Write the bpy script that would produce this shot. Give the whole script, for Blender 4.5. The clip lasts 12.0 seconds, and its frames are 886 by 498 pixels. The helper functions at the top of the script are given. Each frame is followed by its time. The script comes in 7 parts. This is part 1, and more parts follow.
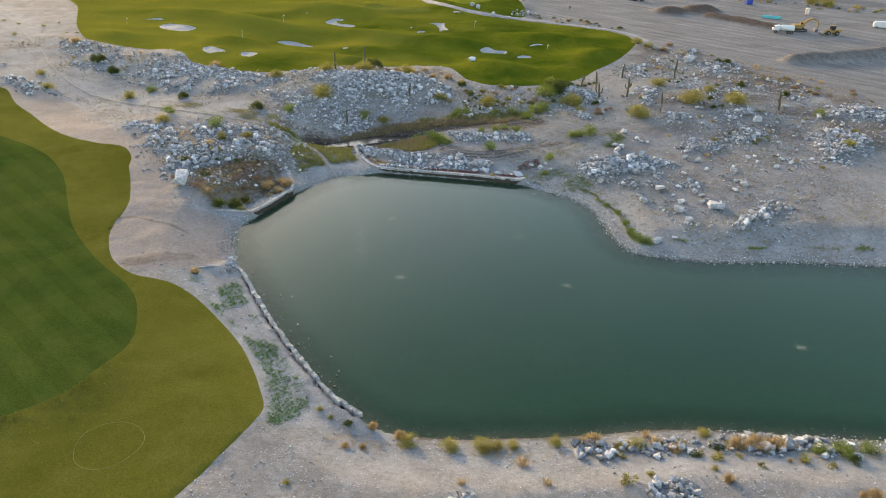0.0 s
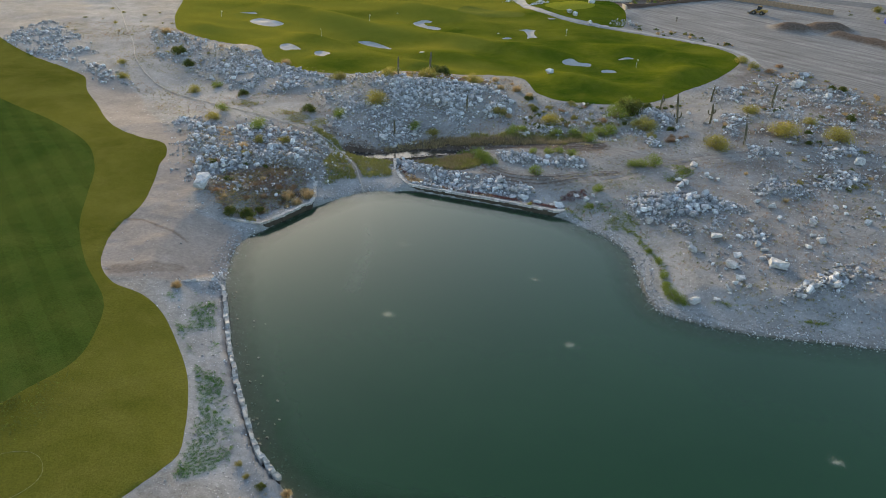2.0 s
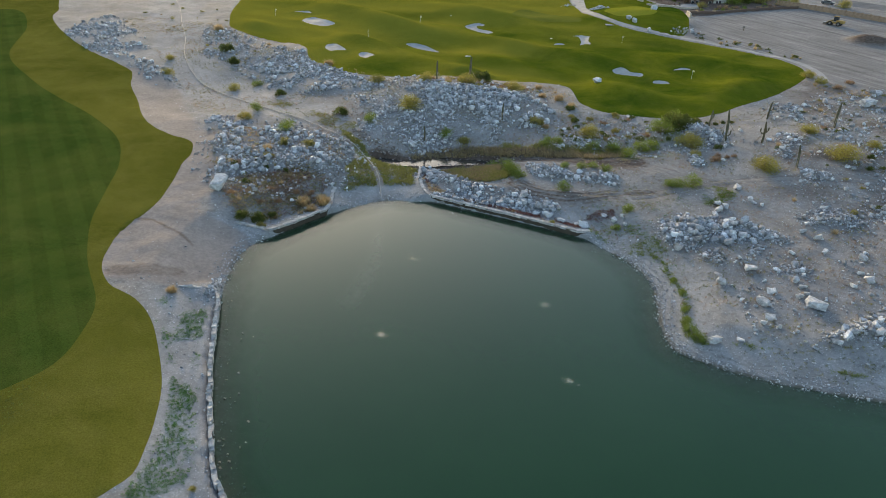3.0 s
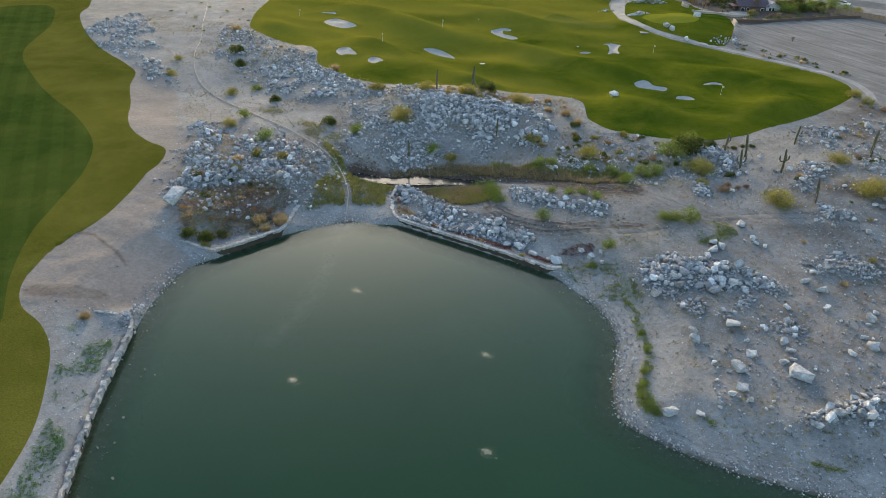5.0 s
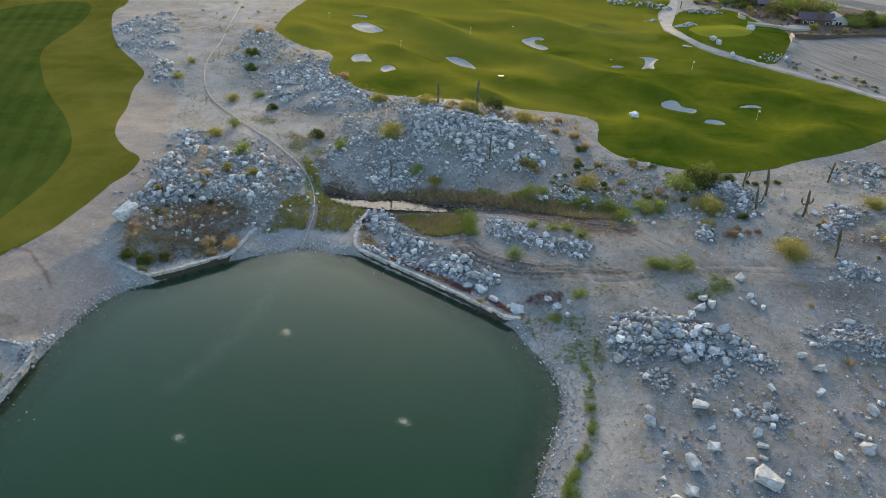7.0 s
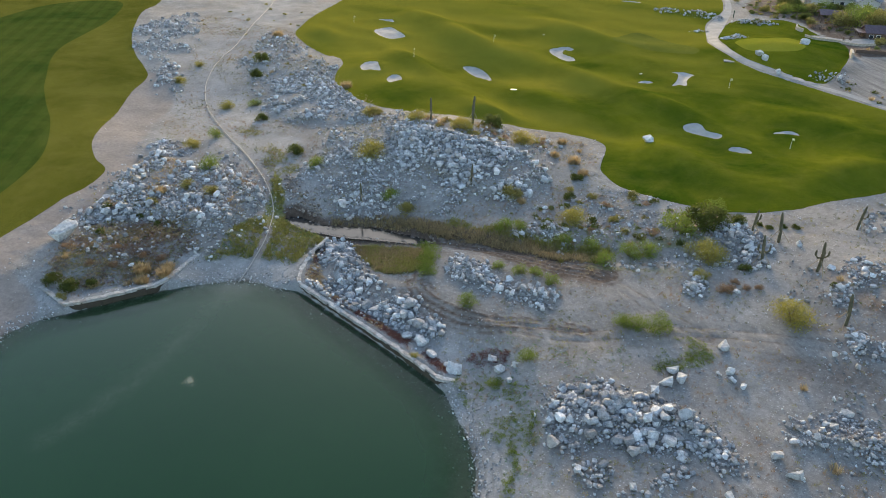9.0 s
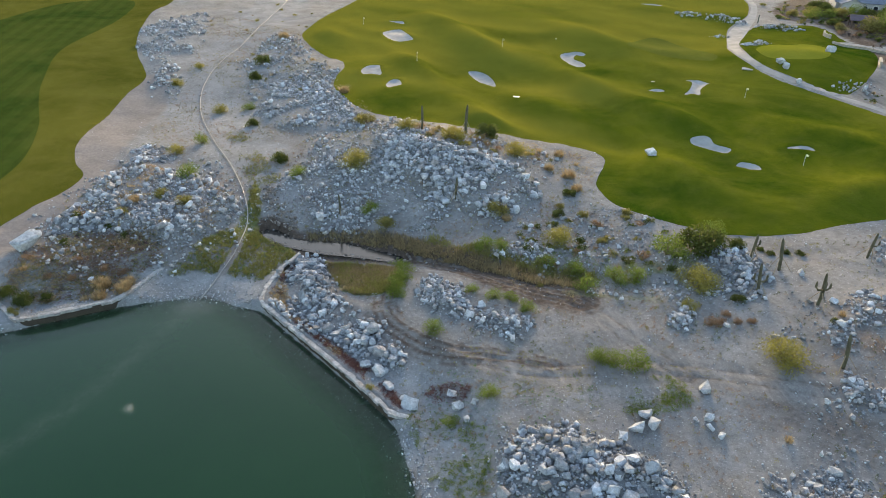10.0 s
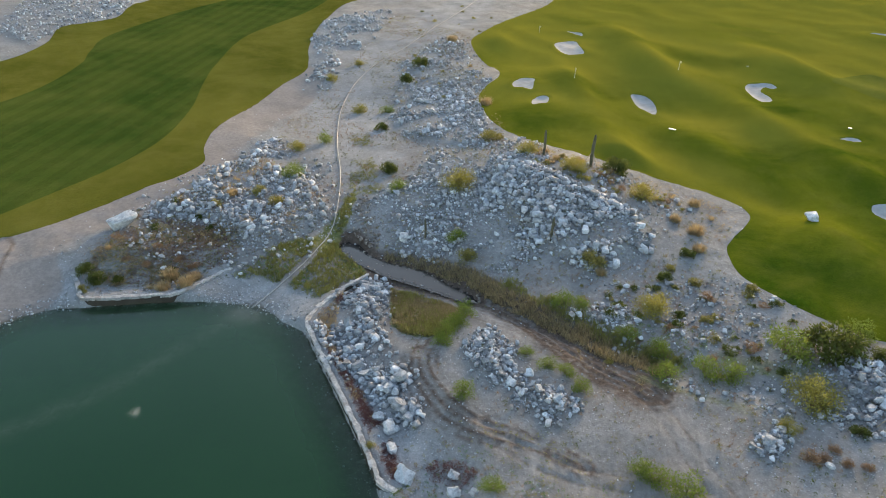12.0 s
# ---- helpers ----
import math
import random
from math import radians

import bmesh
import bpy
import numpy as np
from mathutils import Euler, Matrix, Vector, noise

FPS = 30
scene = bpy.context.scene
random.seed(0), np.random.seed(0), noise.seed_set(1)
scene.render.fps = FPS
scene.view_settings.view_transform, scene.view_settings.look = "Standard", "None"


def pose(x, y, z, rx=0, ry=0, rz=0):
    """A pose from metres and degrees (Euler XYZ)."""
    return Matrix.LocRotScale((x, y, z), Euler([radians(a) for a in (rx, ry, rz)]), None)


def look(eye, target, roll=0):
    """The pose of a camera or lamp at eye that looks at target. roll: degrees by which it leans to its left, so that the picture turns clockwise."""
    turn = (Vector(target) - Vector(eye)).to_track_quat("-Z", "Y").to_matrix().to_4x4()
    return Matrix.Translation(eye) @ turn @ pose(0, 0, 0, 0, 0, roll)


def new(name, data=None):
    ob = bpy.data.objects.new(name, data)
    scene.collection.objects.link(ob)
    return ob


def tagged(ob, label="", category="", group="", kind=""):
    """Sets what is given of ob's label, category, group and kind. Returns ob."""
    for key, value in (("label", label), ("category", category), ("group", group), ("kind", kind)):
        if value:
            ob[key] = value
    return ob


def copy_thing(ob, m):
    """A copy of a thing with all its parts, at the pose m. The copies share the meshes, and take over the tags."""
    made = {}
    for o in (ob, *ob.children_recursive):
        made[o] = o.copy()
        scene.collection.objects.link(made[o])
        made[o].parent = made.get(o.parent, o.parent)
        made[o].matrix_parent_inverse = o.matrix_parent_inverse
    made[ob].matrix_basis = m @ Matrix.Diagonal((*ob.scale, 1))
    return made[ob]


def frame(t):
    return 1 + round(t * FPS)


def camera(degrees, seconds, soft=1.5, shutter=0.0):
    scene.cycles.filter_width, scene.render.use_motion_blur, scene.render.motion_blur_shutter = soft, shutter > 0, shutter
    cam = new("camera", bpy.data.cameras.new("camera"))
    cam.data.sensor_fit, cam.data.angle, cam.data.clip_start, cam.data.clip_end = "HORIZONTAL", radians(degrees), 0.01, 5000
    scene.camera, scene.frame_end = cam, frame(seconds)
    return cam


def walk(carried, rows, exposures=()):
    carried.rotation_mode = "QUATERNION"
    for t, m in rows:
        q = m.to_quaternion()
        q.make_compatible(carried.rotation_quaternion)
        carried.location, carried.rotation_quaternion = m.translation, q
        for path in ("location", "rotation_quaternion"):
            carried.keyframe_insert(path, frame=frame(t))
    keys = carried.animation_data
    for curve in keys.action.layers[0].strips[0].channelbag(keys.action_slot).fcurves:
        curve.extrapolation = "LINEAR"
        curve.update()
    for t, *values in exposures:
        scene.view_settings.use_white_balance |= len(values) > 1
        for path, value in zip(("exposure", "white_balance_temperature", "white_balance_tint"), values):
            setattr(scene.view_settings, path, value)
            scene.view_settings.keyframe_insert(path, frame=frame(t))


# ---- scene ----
cam = camera(63.6, 12.0, soft=0.5)
PATH = [
    (0, (0.224, -0.669, 55.931), (-0.066, 1.074, 54.994), 1.1),
    (0.5, (3.984, 3.378, 55.959), (3.587, 5.098, 55.02), 1.3),
    (1, (7.478, 7.504, 55.993), (6.999, 9.203, 55.051), 1.5),
    (1.5, (10.789, 11.763, 55.998), (10.246, 13.44, 55.054), 1.6),
    (2, (13.971, 16.133, 55.961), (13.369, 17.789, 55.015), 1.6),
    (2.5, (16.978, 20.7, 55.897), (16.298, 22.325, 54.949), 1.6),
    (3, (19.736, 25.343, 55.829), (18.966, 26.927, 54.879), 1.8),
    (5, (28.964, 44.141, 55.861), (28.041, 45.635, 54.903), 1.7),
    (5.5, (30.894, 49.117, 55.869), (29.934, 50.586, 54.91), 1.7),
    (6, (32.659, 54.187, 55.895), (31.661, 55.629, 54.935), 1.8),
    (6.5, (34.214, 59.362, 55.92), (33.176, 60.776, 54.959), 1.8),
    (7, (35.61, 64.654, 55.943), (34.531, 66.035, 54.98), 1.8),
    (7.2, (36.055, 66.81, 55.941), (34.961, 68.179, 54.976), 1.9),
    (9, (39.347, 86.109, 55.635), (38.128, 87.366, 54.667), 1.6),
    (9.5, (39.864, 91.497, 55.585), (38.614, 92.72, 54.615), 1.6),
    (10, (40.186, 96.85, 55.519), (38.908, 98.044, 54.547), 1.5),
    (10.5, (40.305, 102.104, 55.49), (39.006, 103.271, 54.517), 1.5),
    (11, (40.144, 107.279, 55.438), (38.782, 108.373, 54.463), 1.6),
    (11.5, (39.893, 112.521, 55.384), (38.416, 113.452, 54.407), 1.8),
    (12, (39.668, 117.786, 55.365), (38.094, 118.534, 54.384), 1.9),
]
walk(cam, [(t, look(eye, target, roll)) for t, eye, target, roll in PATH],
     exposures=[(0.0, 1.82, 7350, 14), (1.0, 1.6, 7050, 12), (2.5, 1.5, 6850, 10), (5.5, 1.52, 6700, 9), (7.0, 1.56, 6700, 9), (9.5, 1.72, 6900, 11), (12.0, 1.76, 7050, 11)])

# ---------------------------------------------------------------- light
SUN_AZ, SUN_EL = 41.0, 11.5     # degrees left of +y, degrees over the horizon
world = bpy.data.worlds.new("sky")
scene.world = world
world.use_nodes = True
wn = world.node_tree.nodes
wl = world.node_tree.links
sky = wn.new("ShaderNodeTexSky")
sky.sky_type = "NISHITA"
sky.sun_disc = False
sky.sun_elevation = radians(SUN_EL)
sky.sun_rotation = radians(-SUN_AZ)
sky.air_density, sky.dust_density, sky.ozone_density = 1.0, 1.15, 1.4
wl.new(sky.outputs[0], wn["Background"].inputs[0])
wn["Background"].inputs[1].default_value = 0.15

sun_data = bpy.data.lights.new("sun", "SUN")
sun_data.energy, sun_data.angle, sun_data.color = 1.35, radians(15.0), (1.0, 0.76, 0.42)
sun_ob = new("sun", sun_data)
sun_way = Vector((-math.sin(radians(SUN_AZ)) * math.cos(radians(SUN_EL)), math.cos(radians(SUN_AZ)) * math.cos(radians(SUN_EL)), math.sin(radians(SUN_EL))))
sun_ob.matrix_world = look(tuple(sun_way * 500), (0, 0, 0))

# ---------------------------------------------------------------- materials
class Mat:
    """A node material under construction."""
    def __init__(self, name, rough=0.8, metal=0.0, spec=0.3):
        self.m = bpy.data.materials.new(name)
        self.m.use_nodes = True
        self.n, self.l = self.m.node_tree.nodes, self.m.node_tree.links
        self.b = self.n["Principled BSDF"]
        self.b.inputs["Roughness"].default_value = rough
        self.b.inputs["Metallic"].default_value = metal
        self.b.inputs["Specular IOR Level"].default_value = spec

    def put(self, value, socket):
        if isinstance(value, bpy.types.NodeSocket):
            self.l.new(value, socket)
        elif isinstance(value, (tuple, list)) and len(value) == 3 and socket.type == "RGBA":
            socket.default_value = (*value, 1.0)
        else:
            socket.default_value = value

    def coord(self, kind="Object"):
        return self.n.new("ShaderNodeTexCoord").outputs[kind]

    def place(self):
        return self.n.new("ShaderNodeNewGeometry").outputs["Position"]

    def scaled(self, vector, scale):
        mp = self.n.new("ShaderNodeMapping")
        self.l.new(vector, mp.inputs[0])
        mp.inputs["Scale"].default_value = scale
        return mp.outputs[0]

    def noise(self, vector, scale, detail=4.0, rough=0.55, distort=0.0):
        t = self.n.new("ShaderNodeTexNoise")
        self.l.new(vector, t.inputs["Vector"])
        t.inputs["Scale"].default_value, t.inputs["Detail"].default_value = scale, detail
        t.inputs["Roughness"].default_value, t.inputs["Distortion"].default_value = rough, distort
        return t.outputs["Fac"]

    def cells(self, vector, scale, feature="F1", out="Distance"):
        t = self.n.new("ShaderNodeTexVoronoi")
        t.feature = feature
        self.l.new(vector, t.inputs["Vector"])
        t.inputs["Scale"].default_value = scale
        return t.outputs[out]

    def wave(self, vector, scale, distort=0.0):
        t = self.n.new("ShaderNodeTexWave")
        self.l.new(vector, t.inputs["Vector"])
        t.inputs["Scale"].default_value, t.inputs["Distortion"].default_value = scale, distort
        t.inputs["Detail"].default_value = 1.0
        return t.outputs["Fac"]

    def attr(self, name, out="Fac"):
        t = self.n.new("ShaderNodeAttribute")
        t.attribute_name = name
        return t.outputs[out]

    def ramp(self, fac, *stops):
        t = self.n.new("ShaderNodeValToRGB")
        self.l.new(fac, t.inputs[0])
        e = t.color_ramp.elements
        while len(e) < len(stops):
            e.new(0.5)
        for k, (at, c) in zip(e, stops):
            k.position = at
            k.color = (*c, 1.0) if isinstance(c, tuple) else (c, c, c, 1.0)
        return t.outputs[0]

    def mix(self, fac, a, b, how="MIX"):
        t = self.n.new("ShaderNodeMix")
        t.data_type, t.blend_type = "RGBA", how
        self.put(fac, t.inputs[0])
        self.put(a, t.inputs[6])
        self.put(b, t.inputs[7])
        return t.outputs[2]

    def math(self, op, a, b=0.0, clamp=False):
        t = self.n.new("ShaderNodeMath")
        t.operation, t.use_clamp = op, clamp
        self.put(a, t.inputs[0])
        self.put(b, t.inputs[1])
        return t.outputs[0]

    def chance(self):
        """A random number for each object and each loose island of a mesh."""
        a = self.n.new("ShaderNodeObjectInfo").outputs["Random"]
        b = self.n.new("ShaderNodeNewGeometry").outputs["Random Per Island"]
        return self.math("FRACT", self.math("ADD", a, b))

    def colour(self, value):
        self.put(value, self.b.inputs["Base Color"])
        return self

    def rough(self, value):
        self.put(value, self.b.inputs["Roughness"])
        return self

    def bump(self, height, strength=0.5, distance=0.05):
        t = self.n.new("ShaderNodeBump")
        t.inputs["Strength"].default_value, t.inputs["Distance"].default_value = strength, distance
        self.l.new(height, t.inputs["Height"])
        self.l.new(t.outputs[0], self.b.inputs["Normal"])
        return self


def plain(name, colour, rough=0.7, metal=0.0, spread=0.18, scale=6.0, spec=0.3):
    """A painted or plain surface with slight blotches and dust."""
    k = Mat(name, rough, metal, spec)
    p = k.coord()
    n = k.noise(p, scale, 5)
    lo, hi = tuple(c * (1 - spread) for c in colour), tuple(min(1, c * (1 + spread)) for c in colour)
    k.colour(k.ramp(n, (0.3, lo), (0.7, hi)))
    k.bump(k.noise(p, scale * 6, 3), 0.15, 0.01)
    return k.m


LOT_TURN = 0.62    # radians that lay the wheel marks of the lot along x


def soil_material():
    """Desert soil: grit and chips, with sand, mud, gravel and weedy patches that fray at their edges."""
    k = Mat("desert_soil", 0.95, spec=0.12)
    p = k.place()
    big, mid, fine, grit = k.noise(p, 0.035, 4), k.noise(p, 0.22, 6, 0.62), k.noise(p, 1.7, 6, 0.7), k.noise(p, 8.0, 4, 0.75)
    fray = k.math("SUBTRACT", k.noise(p, 0.5, 7, 0.68), 0.5)

    def frayed(name, lo, hi, amount):
        return k.ramp(k.math("ADD", k.attr(name), k.math("MULTIPLY", fray, amount)), (lo, 0.0), (hi, 1.0))

    tan = k.ramp(mid, (0.3, (0.198, 0.183, 0.170)), (0.7, (0.300, 0.279, 0.262)))
    grey = k.ramp(mid, (0.3, (0.20, 0.194, 0.188)), (0.7, (0.302, 0.294, 0.286)))
    col = k.mix(k.ramp(big, (0.42, 0.0), (0.62, 1.0)), tan, grey)
    # rusty crust in broad uneven patches
    col = k.mix(k.ramp(k.noise(p, 0.085, 5, 0.62, 0.5), (0.54, 0.0), (0.72, 0.4)), col, (0.205, 0.170, 0.146))
    litter = k.math("MULTIPLY", k.ramp(k.noise(p, 0.9, 8, 0.78), (0.50, 0.0), (0.66, 0.6)), k.ramp(k.noise(p, 0.06, 4), (0.38, 0.25), (0.6, 1.0)))
    col = k.mix(litter, col, (0.125, 0.112, 0.085))
    chalk = k.ramp(mid, (0.3, (0.205, 0.202, 0.199)), (0.7, (0.32, 0.316, 0.312)))
    col = k.mix(frayed("gravel", 0.3, 0.8, 0.8), col, chalk)
    sand = k.ramp(mid, (0.3, (0.218, 0.188, 0.170)), (0.7, (0.282, 0.246, 0.224)))
    bare = frayed("sand", 0.35, 0.6, 0.5)
    col = k.mix(bare, col, sand)
    lot = k.ramp(k.noise(k.scaled(p, (0.2, 0.45, 1.0)), 0.35, 5, 0.6), (0.3, (0.172, 0.160, 0.150)), (0.7, (0.262, 0.245, 0.230)))
    turn = k.n.new("ShaderNodeVectorRotate")
    turn.rotation_type = "Z_AXIS"
    turn.inputs["Angle"].default_value = LOT_TURN
    k.l.new(p, turn.inputs["Vector"])
    lot = k.mix(1.0, lot, k.ramp(k.noise(k.scaled(turn.outputs[0], (0.02, 0.85, 1.0)), 1.0, 4, 0.6, 0.25), (0.36, 0.74), (0.64, 1.16)), "MULTIPLY")
    col = k.mix(k.attr("lot"), col, lot)
    col = k.mix(k.math("MULTIPLY", k.attr("heaped"), 0.3), col, k.ramp(fine, (0.3, (0.13, 0.12, 0.112)), (0.7, (0.28, 0.266, 0.253))))
    # small stones: light and dark chips
    chips, near = k.cells(p, 3.2, out="Color"), k.cells(p, 3.2)
    stone = k.ramp(near, (0.18, 1.0), (0.30, 0.0))
    keep = k.math("MULTIPLY", k.math("SUBTRACT", 1.0, k.attr("lot")), k.math("SUBTRACT", 1.0, bare))
    grid = k.math("MULTIPLY", k.ramp(k.noise(p, 0.14, 5, 0.65), (0.36, 0.12), (0.6, 0.95)), keep)
    chip_col = k.ramp(chips, (0.2, (0.15, 0.147, 0.145)), (0.75, (0.56, 0.55, 0.54)))
    col = k.mix(k.math("MULTIPLY", stone, grid), col, chip_col)
    mud = k.ramp(fine, (0.3, (0.072, 0.050, 0.038)), (0.7, (0.150, 0.111, 0.088)))
    col = k.mix(frayed("mud", 0.25, 0.85, 0.75), col, mud)
    weed = k.ramp(fine, (0.35, (0.10, 0.115, 0.04)), (0.65, (0.22, 0.21, 0.09)))
    col = k.mix(frayed("weed", 0.3, 0.75, 0.9), col, weed)
    col = k.mix(1.0, col, k.ramp(fine, (0.3, 0.78), (0.7, 1.18)), "MULTIPLY")
    col = k.mix(k.math("SUBTRACT", 0.9, k.math("MULTIPLY", bare, 0.6)), col, k.mix(1.0, col, k.ramp(grit, (0.3, 0.72), (0.7, 1.26)), "MULTIPLY"))
    # strand lines and the damp edge left by the falling water
    d = k.attr("shore")
    lines = k.math("SINE", k.math("ADD", k.math("MULTIPLY", d, 6.5), k.math("MULTIPLY", k.noise(p, 0.45, 4), 17.0)))
    band = k.math("MULTIPLY", k.ramp(lines, (0.1, 0.0), (0.9, 0.38)), k.ramp(k.math("MULTIPLY", d, 0.2), (0.35, 1.0), (0.8, 0.0)))
    col = k.mix(band, col, (0.14, 0.133, 0.118))
    col = k.mix(k.ramp(d, (0.2, 0.85), (0.7, 0.0)), col, (0.085, 0.076, 0.058))
    k.colour(col)
    h = k.math("ADD", k.math("MULTIPLY", fine, 0.5), k.math("ADD", k.math("MULTIPLY", grit, 0.12), k.math("MULTIPLY", k.math("MULTIPLY", stone, grid), 0.5)))
    k.bump(h, 0.7, 0.16)
    return k.m


def turf_material(name, dark, light, stripe=0.0, way=(1.0, 0.0, 0.0), tired=0.35, sunlit_yellow=None):
    """Mown grass: broad blotches, fine blades and, where it is mown in lanes, stripes."""
    k = Mat(name, 1.0, spec=0.0)
    p = k.place()
    big, mid, fine = k.noise(p, 0.045, 5, 0.62, 0.6), k.noise(p, 0.22, 6, 0.68), k.noise(p, 5.0, 4, 0.75)
    col = k.mix(k.ramp(big, (0.35, 0.0), (0.65, 1.0)), dark, light)
    dry = tuple(0.55 * a + 0.45 * b for a, b in zip(light, (0.24, 0.19, 0.06)))
    col = k.mix(k.math("MULTIPLY", k.ramp(mid, (0.45, 0.0), (0.75, 1.0)), tired), col, dry)
    # yellowed grass, with warm sunlight put into its colour
    if sunlit_yellow:
        col = k.mix(k.attr("sunlit_yellow"), col, k.mix(mid, tuple(0.8 * c for c in sunlit_yellow), sunlit_yellow))
    if stripe:
        rot = k.n.new("ShaderNodeVectorRotate")
        rot.rotation_type = "Z_AXIS"
        rot.inputs["Angle"].default_value = math.atan2(way[1], way[0])
        k.l.new(p, rot.inputs["Vector"])
        w = k.ramp(k.wave(rot.outputs[0], 0.07, 0.4), (0.42, 1.0 - stripe), (0.58, 1.0 + stripe))
        col = k.mix(1.0, col, w, "MULTIPLY")
    col = k.mix(1.0, col, k.ramp(fine, (0.25, 0.62), (0.75, 1.35)), "MULTIPLY")
    k.colour(col)
    k.bump(fine, 0.7, 0.08)
    return k.m


def rock_material(name="rock", tint=(1.0, 1.0, 1.0), low=0.15, span=1.0):
    """Broken rock: each piece has its own grey, mottled, veined and stained."""
    k = Mat(name, 0.9, spec=0.2)
    p = k.place()
    c = k.chance()
    shade = lambda v: tuple(v * a for a in tint)
    col = k.ramp(c, (0.0, shade(low)), (0.3, shade(low + 0.12 * span)), (0.62, shade(low + 0.24 * span)), (0.85, shade(low + 0.36 * span)), (1.0, shade(low + 0.55 * span)))
    warm = k.math("FRACT", k.math("MULTIPLY", c, 17.3))
    col = k.mix(k.ramp(warm, (0.78, 0.0), (0.97, 0.35)), col, (0.40, 0.30, 0.23))
    blotch = k.noise(p, 1.5, 7, 0.68, 0.4)
    col = k.mix(1.0, col, k.ramp(blotch, (0.30, 0.55), (0.70, 1.32)), "MULTIPLY")
    col = k.mix(0.8, col, k.mix(1.0, col, k.ramp(k.noise(p, 7.0, 4, 0.7), (0.3, 0.72), (0.7, 1.25)), "MULTIPLY"))
    vein = k.ramp(k.noise(k.scaled(p, (1.0, 0.6, 2.6)), 1.9, 4, 0.5, 1.5), (0.60, 0.0), (0.68, 0.55))
    col = k.mix(vein, col, (0.66, 0.65, 0.63))
    k.colour(col)
    k.bump(k.noise(p, 4.0, 6, 0.75), 1.0, 0.16)
    return k.m


def leaf_material(name, dark, light, rough=0.7):
    k = Mat(name, rough, spec=0.2)
    c = k.chance()
    n = k.noise(k.coord(), 2.5, 3)
    col = k.mix(n, dark, light)
    col = k.mix(1.0, col, k.ramp(c, (0.0, 0.7), (1.0, 1.3)), "MULTIPLY")
    k.colour(col)
    thin = k.n.new("ShaderNodeBsdfTranslucent")
    k.l.new(col, thin.inputs[0])
    both = k.n.new("ShaderNodeMixShader")
    both.inputs[0].default_value = 0.45
    k.l.new(k.b.outputs[0], both.inputs[1])
    k.l.new(thin.outputs[0], both.inputs[2])
    k.l.new(both.outputs[0], k.n["Material Output"].inputs[0])
    return k.m


M_SOIL = soil_material()
M_ROUGH = turf_material("rough_turf", (0.084, 0.086, 0.013), (0.136, 0.128, 0.023))
M_FAIRWAY = turf_material("fairway_turf", (0.038, 0.064, 0.012), (0.074, 0.094, 0.018), 0.06, (0.55, -0.83, 0), 0.2)
# yellow and dark green also stand in for sunlit ridges and shaded turf
M_RANGE = turf_material("practice_turf", (0.028, 0.060, 0.005), (0.122, 0.132, 0.012), tired=0.30, sunlit_yellow=(0.222, 0.20, 0.027))
M_TEE = turf_material("tee_turf", (0.10, 0.115, 0.018), (0.15, 0.15, 0.026), tired=0.3)
M_GREEN = turf_material("putting_turf", (0.16, 0.175, 0.018), (0.21, 0.21, 0.026), tired=0.15)
M_ROCK = rock_material("rock", (0.97, 0.99, 1.03), 0.22, 1.0)
M_PALE_ROCK = rock_material("pale_rock", (0.98, 0.985, 0.995), 0.44, 0.4)


def sand_material():
    k = Mat("bunker_sand", 0.95, spec=0.1)
    p = k.place()
    col = k.ramp(k.noise(p, 0.6, 5, 0.6), (0.3, (0.32, 0.305, 0.29)), (0.7, (0.42, 0.40, 0.38)))
    k.colour(col)
    k.bump(k.noise(p, 5.0, 4), 0.4, 0.05)
    return k.m


def concrete_material(name, colour):
    k = Mat(name, 0.9, spec=0.2)
    p = k.place()
    n, f = k.noise(p, 0.4, 6, 0.65), k.noise(p, 7.0, 5, 0.7)
    lo, hi = tuple(c * 0.75 for c in colour), tuple(c * 1.15 for c in colour)
    col = k.ramp(n, (0.3, lo), (0.7, hi))
    k.colour(k.mix(0.5, col, k.mix(1.0, col, k.ramp(f, (0.3, 0.7), (0.7, 1.2)), "MULTIPLY")))
    k.bump(f, 0.4, 0.02)
    return k.m


def water_material(name, deep, murk):
    """Murky green water: the bed shows only where it is shallow."""
    k = Mat(name, 0.05, spec=0.58)
    p = k.place()
    k.b.inputs["IOR"].default_value = 1.33
    col = k.mix(k.ramp(k.noise(p, 0.03, 4, 0.6), (0.35, 0.0), (0.65, 1.0)), deep, murk)
    cloud = k.math("MULTIPLY", k.attr("silt"), k.ramp(k.noise(p, 0.7, 6, 0.65, 0.8), (0.3, 0.2), (0.7, 1.0)))
    k.colour(k.mix(cloud, col, (0.17, 0.19, 0.155)))
    k.put(k.attr("depth"), k.b.inputs["Alpha"])
    k.bump(k.math("ADD", k.noise(k.scaled(p, (1.0, 1.6, 1.0)), 1.2, 4, 0.6), k.noise(p, 6.0, 3)), 0.12, 0.03)
    return k.m


M_SAND = sand_material()
M_PATH = concrete_material("path_concrete", (0.33, 0.318, 0.305))
M_WALL = rock_material("wall_stone", (1.05, 1.0, 0.96), 0.36, 0.35)
M_WATER = water_material("pond_water", (0.004, 0.032, 0.0065), (0.007, 0.039, 0.0095))
M_STREAM = water_material("stream_water", (0.05, 0.043, 0.037), (0.075, 0.066, 0.058))
M_STREAM.node_tree.nodes["Principled BSDF"].inputs["Specular IOR Level"].default_value = 0.6
M_STREAM.node_tree.nodes["Principled BSDF"].inputs["Roughness"].default_value = 0.08
M_ASPHALT = concrete_material("asphalt", (0.13, 0.13, 0.135))

